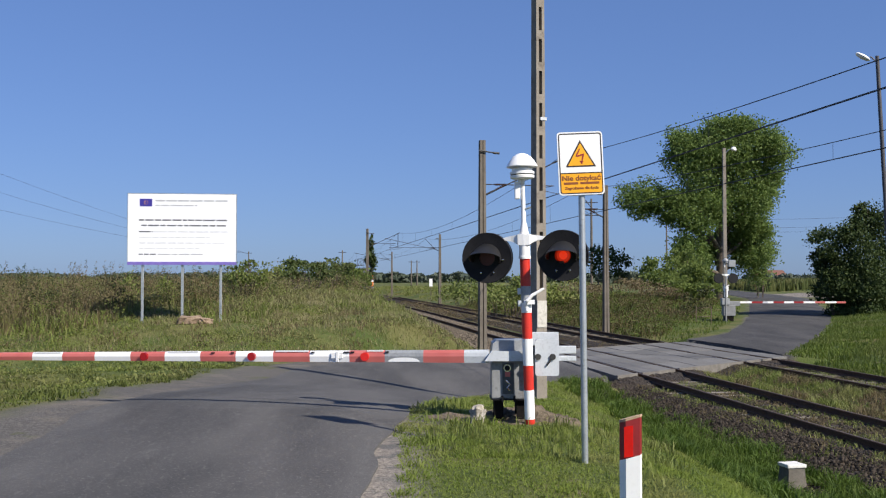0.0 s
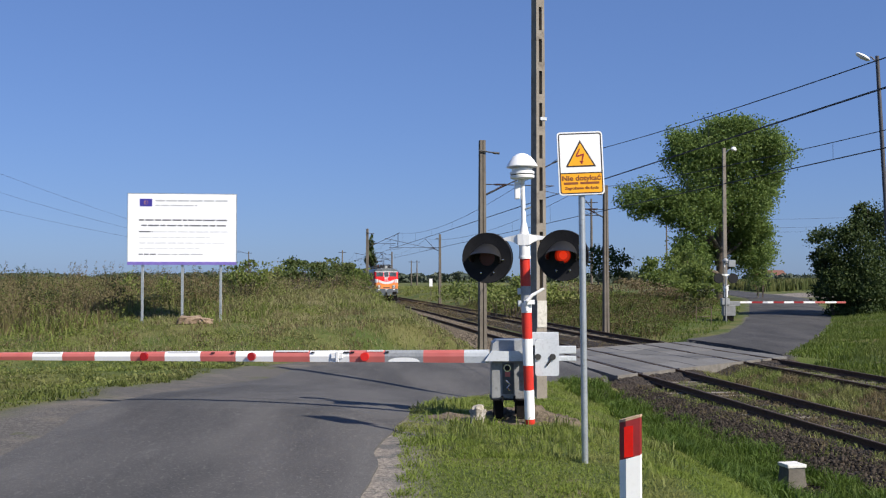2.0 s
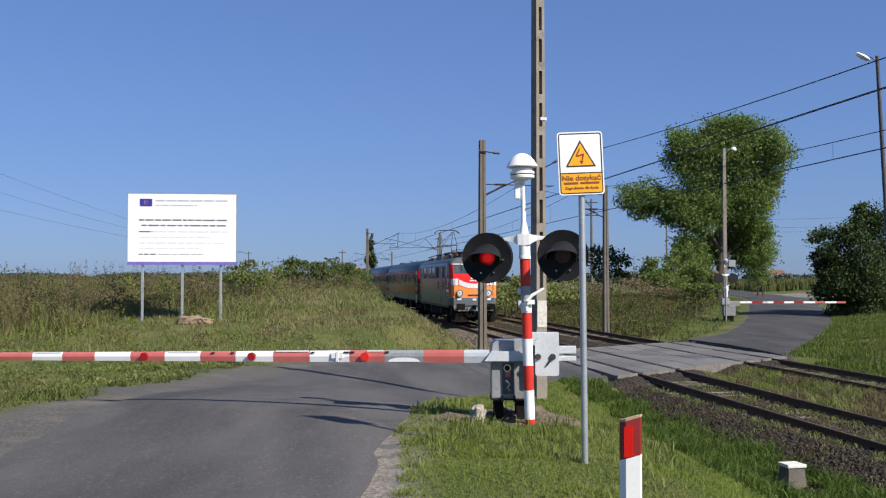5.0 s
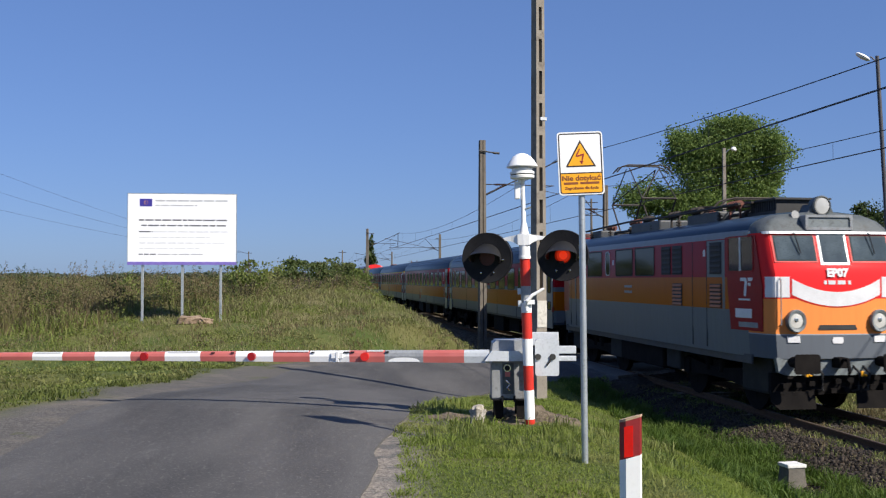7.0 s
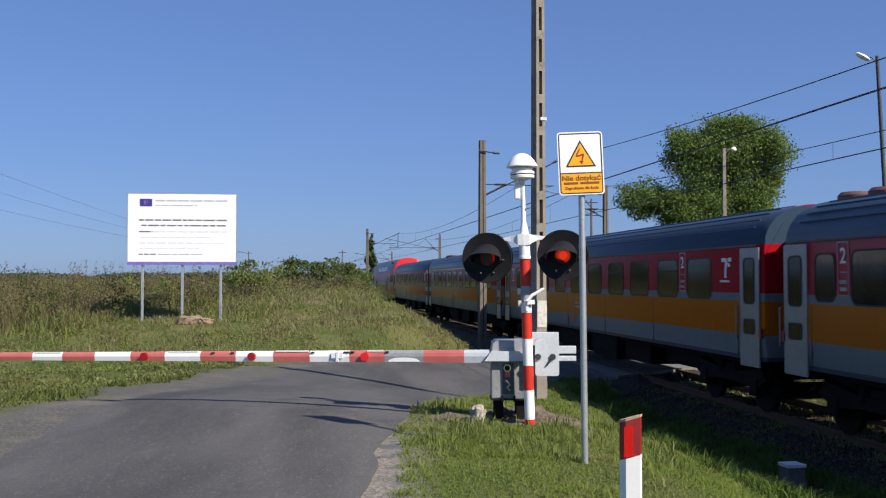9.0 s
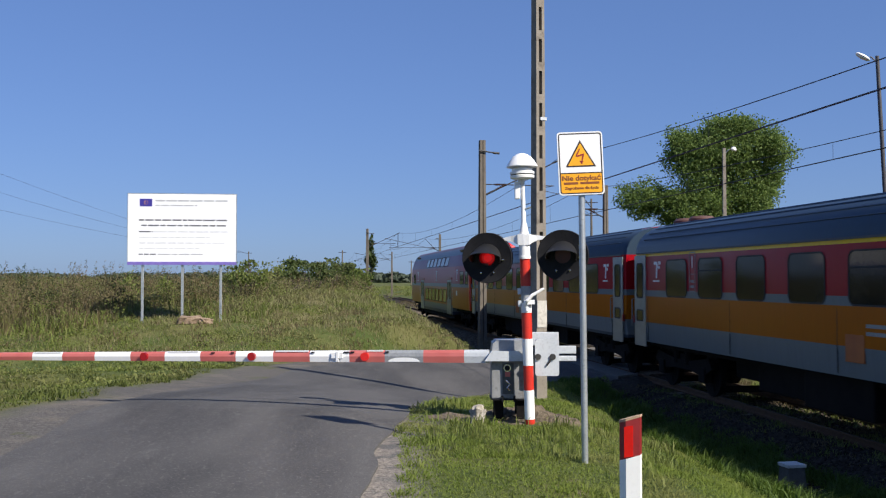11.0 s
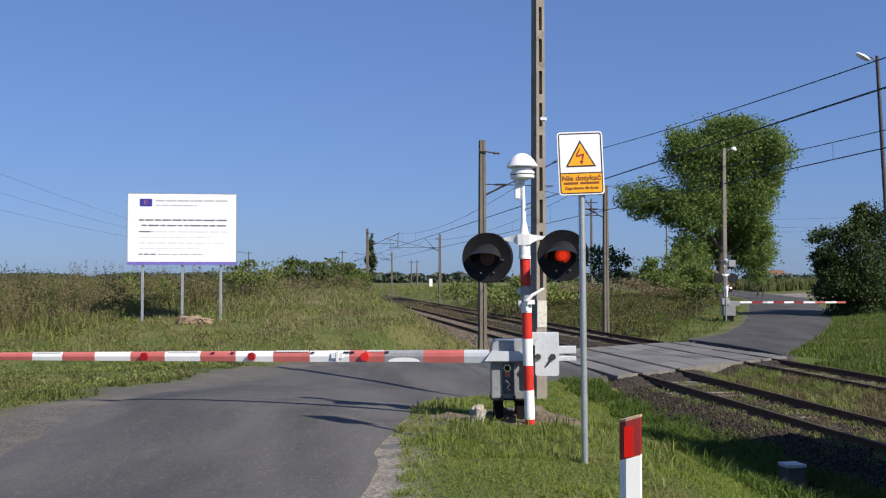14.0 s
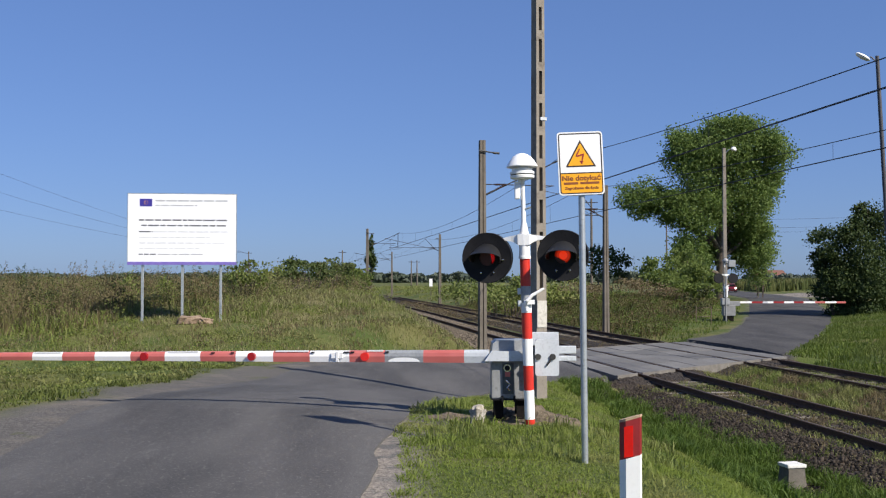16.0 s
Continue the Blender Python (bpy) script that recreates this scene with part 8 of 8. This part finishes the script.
x, y = spread(3400, -38, 3, 19, 72, 151, lambda x, y, u: on_bank(x, y, 3.0, 90) & (x > -12 - (y - 10) * 0.5) & tall_zone(x, y))
weed_plants("leafy_weeds", "leafy brown and green weeds on the bank", x, y, 1.15, 0.22, 46, 0.066, WEEDS, 152)
x, y = spread(5600, -38, 3, 19, 72, 153, lambda x, y, u: on_bank(x, y, 2.5, 90) & (x > -12 - (y - 10) * 0.5) & tall_zone(x, y + 3) & tufty(x, y, 5, 154, -0.2))
weed_plants("leafy_weeds", "leafy green weeds on the bank", x, y, 0.95, 0.24, 46, 0.066, GREEN_WEEDS, 155)
x, y = spread(2600, -38, 0, 24, 60, 170, lambda x, y, u: on_bank(x, y, 4.0, 90) & (x > -12 - (y - 10) * 0.5) & tall_zone(x, y - 1) & tufty(x, y, 3.2, 171, 0.25))
weed_plants("leafy_weeds", "tall brown dock and mugwort stalks on the bank", x, y, 1.75, 0.13, 60, 0.06, WEEDS, 172)
x, y = spread(1500, -38, 0, 24, 60, 173, lambda x, y, u: on_bank(x, y, 4.0, 90) & (x > -12 - (y - 10) * 0.5) & tall_zone(x, y - 1) & tufty(x, y, 4.5, 174, 0.35))
weed_plants("leafy_weeds", "tall dark green nettles on the bank", x, y, 1.6, 0.17, 70, 0.07, DARK_LEAF, 175)
x, y = spread(9000, -24, 4, 18, 50, 156, lambda x, y, u: on_bank(x, y, 1.6, 60) & ~tall_zone(x, y) & tufty(x, y, 3.0, 157, 0.0))
weed_plants("low_weeds", "low leafy weeds in the grass", x, y, 0.22, 0.16, 14, 0.07, GREEN_WEEDS, 158)
x, y = spread(6000, -6, 30, 44, 105, 159, lambda x, y, u: beyond_left(x, y, u) & (np.interp(y, FAR_LEFT[:, 1], FAR_LEFT[:, 0]) - x > 3.0))
weed_plants("leafy_weeds", "leafy brown weeds beyond the siding", x[::2], y[::2], 0.8, 0.5, 50, 0.08, FAR_WEEDS, 160)
weed_plants("leafy_weeds", "leafy green weeds beyond the siding", x[1::2], y[1::2], 0.75, 0.5, 40, 0.09, BANK_GRASS, 163)
x, y = spread(5200, 1.5, 17, 9, 34, 161, lambda x, y, u: weedy(x, y, u) & (np.abs(track_coords(x, y)[1] + 2.6) < 1.6))
weed_plants("leafy_weeds", "yellow-green weeds between the tracks", x, y, 0.34, 0.13, 24, 0.05, LIGHT_LEAF, 162)

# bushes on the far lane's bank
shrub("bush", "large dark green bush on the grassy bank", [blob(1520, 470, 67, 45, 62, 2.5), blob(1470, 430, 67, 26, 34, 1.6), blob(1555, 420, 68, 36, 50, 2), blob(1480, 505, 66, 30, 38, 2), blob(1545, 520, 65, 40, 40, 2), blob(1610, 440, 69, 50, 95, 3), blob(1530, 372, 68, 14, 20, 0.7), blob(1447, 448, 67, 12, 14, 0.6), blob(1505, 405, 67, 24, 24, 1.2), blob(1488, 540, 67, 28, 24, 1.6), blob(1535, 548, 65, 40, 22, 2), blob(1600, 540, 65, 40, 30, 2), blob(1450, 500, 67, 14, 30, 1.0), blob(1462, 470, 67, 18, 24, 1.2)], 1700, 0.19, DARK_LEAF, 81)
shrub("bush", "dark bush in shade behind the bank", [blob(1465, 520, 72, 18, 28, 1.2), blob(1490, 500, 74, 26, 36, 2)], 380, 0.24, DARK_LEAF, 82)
# shrubs behind the siding
for k, (bl, per, size, key, text) in enumerate((
        ([blob(895, 528, 74, 30, 26, 1.6), blob(870, 535, 73, 20, 18, 1.2), blob(925, 522, 75, 22, 30, 1.2), blob(912, 506, 76, 20, 24, 1.2), blob(934, 500, 77, 18, 24, 1.2)], 300, 0.24, LIGHT_LEAF, "bright green shrub beyond the tracks"),
        ([blob(985, 520, 78, 34, 20, 2), blob(1020, 512, 80, 30, 18, 2), blob(955, 525, 78, 20, 20, 1.5)], 240, 0.26, GREEN_WEEDS, "green shrub beyond the tracks"),
        ([blob(830, 512, 105, 34, 20, 3), blob(800, 515, 108, 30, 16, 3), blob(860, 510, 104, 26, 22, 2)], 120, 0.32, LIGHT_LEAF, "low green scrub beside the tracks"),
        ([blob(1080, 462, 118, 34, 30, 3), blob(1050, 452, 120, 16, 24, 2), blob(1098, 470, 116, 22, 20, 2)], 130, 0.42, DARK_LEAF, "dark round tree behind the scrub"),
        ([blob(1165, 478, 88, 26, 24, 2), blob(1195, 470, 90, 24, 30, 2), blob(1225, 482, 88, 26, 28, 2), blob(1205, 505, 84, 34, 20, 2), blob(1250, 492, 86, 22, 24, 1.6), blob(1262, 508, 84, 14, 18, 1.2), blob(1180, 498, 86, 26, 20, 2), blob(1140, 496, 86, 24, 16, 1.6), blob(1210, 458, 90, 18, 16, 1.4), blob(1235, 515, 83, 28, 14, 1.6)], 560, 0.28, LEAF, "leafy green shrub by the lane"),
        ([blob(1120, 500, 84, 34, 12, 2.5), blob(1060, 505, 82, 34, 12, 2.5)], 150, 0.26, WEEDS, "brown scrub beyond the siding"),
        ([blob(1340, 462, 118, 22, 34, 2), blob(1355, 440, 119, 14, 22, 1.5)], 150, 0.40, LEAF, "green shrub at the foot of the tree"),
        ([blob(437, 480, 44, 26, 22, 0.8), blob(420, 492, 43, 20, 18, 0.6), blob(457, 488, 43, 18, 18, 0.5), blob(440, 466, 44, 12, 9, 0.4), blob(405, 498, 43, 16, 14, 0.5)], 1500, 0.13, LIGHT_LEAF, "pale green bush on the bank"),
        ([blob(530, 474, 50, 26, 16, 1.4), blob(575, 474, 52, 30, 15, 1.4), blob(508, 486, 49, 20, 14, 1), blob(555, 486, 50, 30, 14, 1.2), blob(520, 463, 50, 12, 8, 0.5), blob(608, 474, 54, 22, 14, 1)], 1300, 0.15, BRAMBLE, "dark green bramble bush on the bank"),
        ([blob(622, 486, 60, 27, 15, 1.6), blob(639, 497, 62, 17, 12, 1.2), blob(600, 482, 58, 22, 14, 1.2), blob(626, 493, 61, 22, 15, 1.2), blob(610, 496, 58, 26, 12, 1.2), blob(630, 483, 60, 16, 9, 0.8), blob(618, 473, 60, 10, 7, 0.5), blob(634, 503, 60, 15, 9, 1.0)], 1300, 0.17, LEAF, "green bramble bush above the cutting"),
        ([blob(235, 508, 39, 22, 26, 0.6), blob(290, 513, 39, 26, 24, 0.7), blob(265, 528, 38, 30, 20, 0.6)], 420, 0.11, GREEN_WEEDS, "tall green weed clump behind the billboard"),
        ([blob(330, 512, 40, 24, 22, 0.7), blob(370, 515, 40, 24, 22, 0.7)], 420, 0.11, WEEDS, "brown weed clump behind the billboard"),
        ([blob(480, 482, 48, 22, 16, 1.0), blob(495, 474, 49, 10, 12, 0.5), blob(470, 492, 47, 24, 12, 0.8)], 700, 0.13, GREEN_WEEDS, "grey-green weed clump on the bank"),
        ([blob(120, 515, 34, 34, 26, 0.6), blob(60, 520, 34, 34, 24, 0.6), blob(180, 522, 35, 26, 24, 0.6), blob(20, 530, 32, 26, 24, 0.6)], 460, 0.09, WEEDS, "tall brown weed clump on the bank"),
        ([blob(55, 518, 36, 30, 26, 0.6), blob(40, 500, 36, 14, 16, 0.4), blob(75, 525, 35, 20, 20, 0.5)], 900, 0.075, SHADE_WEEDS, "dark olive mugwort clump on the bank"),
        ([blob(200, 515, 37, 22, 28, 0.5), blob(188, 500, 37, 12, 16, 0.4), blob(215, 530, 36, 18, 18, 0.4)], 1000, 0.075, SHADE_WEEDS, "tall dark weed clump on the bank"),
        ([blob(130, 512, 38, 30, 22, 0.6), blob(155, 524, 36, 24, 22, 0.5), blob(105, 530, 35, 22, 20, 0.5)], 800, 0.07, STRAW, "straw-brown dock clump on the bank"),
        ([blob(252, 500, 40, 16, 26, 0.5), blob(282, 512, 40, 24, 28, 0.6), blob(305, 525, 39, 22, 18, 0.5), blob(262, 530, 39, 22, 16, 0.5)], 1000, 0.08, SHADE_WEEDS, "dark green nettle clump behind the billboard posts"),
        ([blob(352, 505, 42, 18, 20, 0.5), blob(375, 515, 41, 20, 18, 0.5)], 800, 0.075, STRAW, "straw-brown weed clump behind the billboard"),
        ([blob(470, 505, 46, 40, 12, 1.0), blob(520, 508, 47, 40, 12, 1.0), blob(430, 515, 44, 30, 12, 0.8)], 500, 0.085, PALE_GRASS, "dry pale weed clump below the brambles"),
        ([blob(585, 490, 54, 40, 10, 1.0), blob(628, 506, 58, 24, 12, 1.0)], 600, 0.10, PALE_GRASS, "pale green weeds below the brambles"),
        # Dark clump stands for the shadow under the mound's edge.
        ([blob(1235, 538, 66, 26, 16, 1.2), blob(1205, 548, 66, 24, 10, 1.2), blob(1252, 520, 67, 14, 14, 0.8)], 500, 0.16, SHADE_WEEDS, "weeds by the iron fence, coloured dark for shade"),
        ([blob(1100, 505, 74, 50, 12, 2.2), blob(1150, 512, 74, 46, 12, 2.2), blob(1030, 512, 74, 40, 12, 2.0), blob(1190, 518, 73, 30, 10, 1.6)], 420, 0.14, STRAW, "dry brown scrub on the mound beyond the siding"))):
    shrub("bush" if "tree" not in text else "tree", text, bl, per, size, key, 90 + k, category="tree" if "tree" in text else "bush", group="trees" if "tree" in text else "bushes")

# a slim poplar far down the line
shrub("poplar_tree", "slim dark poplar far along the railway", [blob(655, 480, 152, 9, 26, 1), blob(656, 455, 152, 9, 24, 1), blob(656, 436, 152, 5, 18, 0.6)], 420, 0.4, DARK_LEAF, 130, category="tree", group="trees")


# ---- the far distance ----
def far_wood(name, label, x0, x1, dist, low, high, seed, n, size):
    r = np.random.RandomState(seed)
    k = dist / 1781.35
    px = r.uniform(x0, x1, n)
    crest = high + (low - high) * (0.5 + 0.5 * np.sin(px * 0.031 + seed) * np.sin(px * 0.0117 + 2 * seed)) + 2.2 * np.sin(px * 0.17 + seed)
    py = crest + (500 - crest) * r.uniform(0, 1, n) ** 1.3
    c = np.stack([(px - 784) * k, dist + r.uniform(-20, 20, n), 2.606 + (495.2 - py) * k], 1)
    p, f = cloud(c, size, r)
    ob = mesh_from(name, p, f, HAZED_LEAF)
    return tagged(ob, label, "wood", kind="stuff")


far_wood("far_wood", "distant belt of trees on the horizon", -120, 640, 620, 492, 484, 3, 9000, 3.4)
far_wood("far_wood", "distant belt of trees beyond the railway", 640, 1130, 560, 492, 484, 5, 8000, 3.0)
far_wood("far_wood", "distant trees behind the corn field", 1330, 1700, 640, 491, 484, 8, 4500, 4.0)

# corn field beyond the lane
x, y = spread(110000, 48, 150, 168, 330, 140, lambda x, y, u: (x - np.interp(y, FAR_RIGHT[:, 1], FAR_RIGHT[:, 0]) > 2.5) & (y > 172 + (x - 55) * 0.75) & (u < np.clip(1.2 - (y - 170) / 120, 0.15, 1)))
blades("corn_field", "tall ripening corn field", "corn field", x, y, 2.5, 0.32, CORN, 20, 0.25)

# ---- a red car coming down the far road with its headlights on ----
def red_car():
    v = thing("car", "small red car with headlights lit on the far road", "car")
    paint = mat("car_red", (0.16, 0.008, 0.010), (0.13, 0.007, 0.009), 3, 0.3, 0, 0, coat=0.4)
    side = [(-1.95, 0.35), (-2.0, 0.62), (-1.92, 0.95), (-0.9, 0.98), (0.75, 0.96), (1.75, 0.80), (1.98, 0.62), (2.0, 0.35), (1.6, 0.24), (-1.6, 0.24)]
    bm = bmesh.new()
    ring_loft(bm, [[Vector((x * q, y, z)) for x, z in side] for y, q in ((-0.84, 0.96), (-0.78, 1.0), (0.78, 1.0), (0.84, 0.96))])
    part("body", bm, paint, v, "red painted body")
    bm = bmesh.new()
    ring_loft(bm, [[Vector((x, y * w, z)) for x, y in ((a, -1), (b, -1), (b, 1), (a, 1))] for z, a, b, w in ((0.94, -1.75, 0.95, 0.76), (1.36, -1.35, 0.25, 0.62), (1.44, -1.1, 0.0, 0.56))])
    part("roof", bm, paint, v)
    bm = bmesh.new()
    ring_loft(bm, [[Vector((x, y * w, z)) for x, y in ((a, -1), (a + 0.03, -1), (a + 0.03, 1), (a, 1))] for z, a, w in ((0.99, 0.90, 0.66), (1.33, 0.36, 0.57))])
    part("windscreen", bm, M["glass"], v, "dark windscreen")
    for sg in (-1, 1):
        bm = bmesh.new()
        ring_loft(bm, [[Vector((x, sg * (w + o), z)) for x, z, w in ((-1.45, 1.0, 0.74), (0.62, 1.0, 0.74), (0.2, 1.32, 0.64), (-1.25, 1.32, 0.64))] for o in (0.0, 0.02)])
        part("side_window", bm, M["glass"], v)
        bm = bmesh.new()
        lathe(bm, [(0.12, 0.0), (0.115, 0.05), (0.001, 0.07)], 14, Matrix.Translation((1.90, sg * 0.62, 0.66)) @ pose(0, 0, 0, 0, 90))
        part("headlight", bm, M["car_lamp"], v, "lit headlight")
        for x in (-1.25, 1.25):
            bm = bmesh.new()
            lathe(bm, [(0.12, -0.09), (0.29, -0.085), (0.30, -0.06), (0.30, 0.06), (0.29, 0.085), (0.12, 0.09)], 18, Matrix.Translation((x, sg * 0.76, 0.30)) @ pose(0, 0, 0, 90))
            part("wheel", bm, M["rubber"], v)
    bm = bmesh.new()
    box(bm, 1.95, 2.02, -0.5, 0.5, 0.42, 0.56)
    part("grille", bm, M["slot"], v)
    return v


M["car_lamp"] = glow("car_headlight_lit", (1.0, 0.93, 0.82), 6.0, (0.7, 0.7, 0.68))
car = red_car()


def car_at(y):
    """Place on the far road's right-hand lane, heading towards the crossing."""
    mid = lambda q: 0.62 * float(np.interp(q, FAR_LEFT[:, 1], FAR_LEFT[:, 0])) + 0.38 * float(np.interp(q, FAR_RIGHT[:, 1], FAR_RIGHT[:, 0]))
    x, back = mid(y), mid(y + 8)
    z = float(ground(x, y, False)) + 0.06
    return pose(x, y, z, 0, 0, math.degrees(math.atan2(-8.0, x - back)))


# ---- what moves ----
def nose_at(t):
    u = t - 6.66238
    return -(19.7978 * u + 0.19701 * u * u / 2)


def motions():
    for vehicle, back, _ in train:
        rows = []
        for k in range(33):
            t = k * 0.5
            p = rail(nose_at(t - 0.02 * (k % 2)) - 0.1 + back, 0.0, 0.0)
            rows.append((t, pose(p.x, p.y, p.z, 0, 0, TURN - 180)))
        walk(vehicle, rows)
    walk(car, [(t, car_at(y)) for t, y in ((0.0, 420), (3.0, 365), (6.0, 308), (9.0, 252), (12.0, 197), (13.0, 183), (13.7, 175), (14.3, 170), (15.0, 167), (16.0, 164))])
    # the added shutters cover the two lamps by turns, 1.168 s apart
    for (shutter, pivot), phase in zip(shutters, (0.2, 0.784)):
        t, marks = phase - 1.168, []
        while t < 16.2:
            for u, a in ((t - 0.06, 0.0), (t, 52.0), (t + 0.06, 105.0), (t + 0.524, 105.0), (t + 0.584, 52.0), (t + 0.644, 0.0)):
                marks.append((u, a))
            t += 1.168
        ts = sorted({0.0, 16.0} | {round(u, 3) for u, a in marks if 0 < u < 16})
        us, av = [u for u, a in marks], [a for u, a in marks]
        walk(shutter, [(u, pivot @ pose(0, 0, 0, 0, 0, float(np.interp(u, us, av)))) for u in ts])
    for wheel, wx, radius in WHEELS:
        rows = []
        for k in range(481):
            t = k / 30
            turn = (nose_at(0) - nose_at(t)) / radius
            rows.append((t, pose(wx, 0, radius, 0, math.degrees(turn) % 360, 0)))
        walk(wheel, rows)


motions()
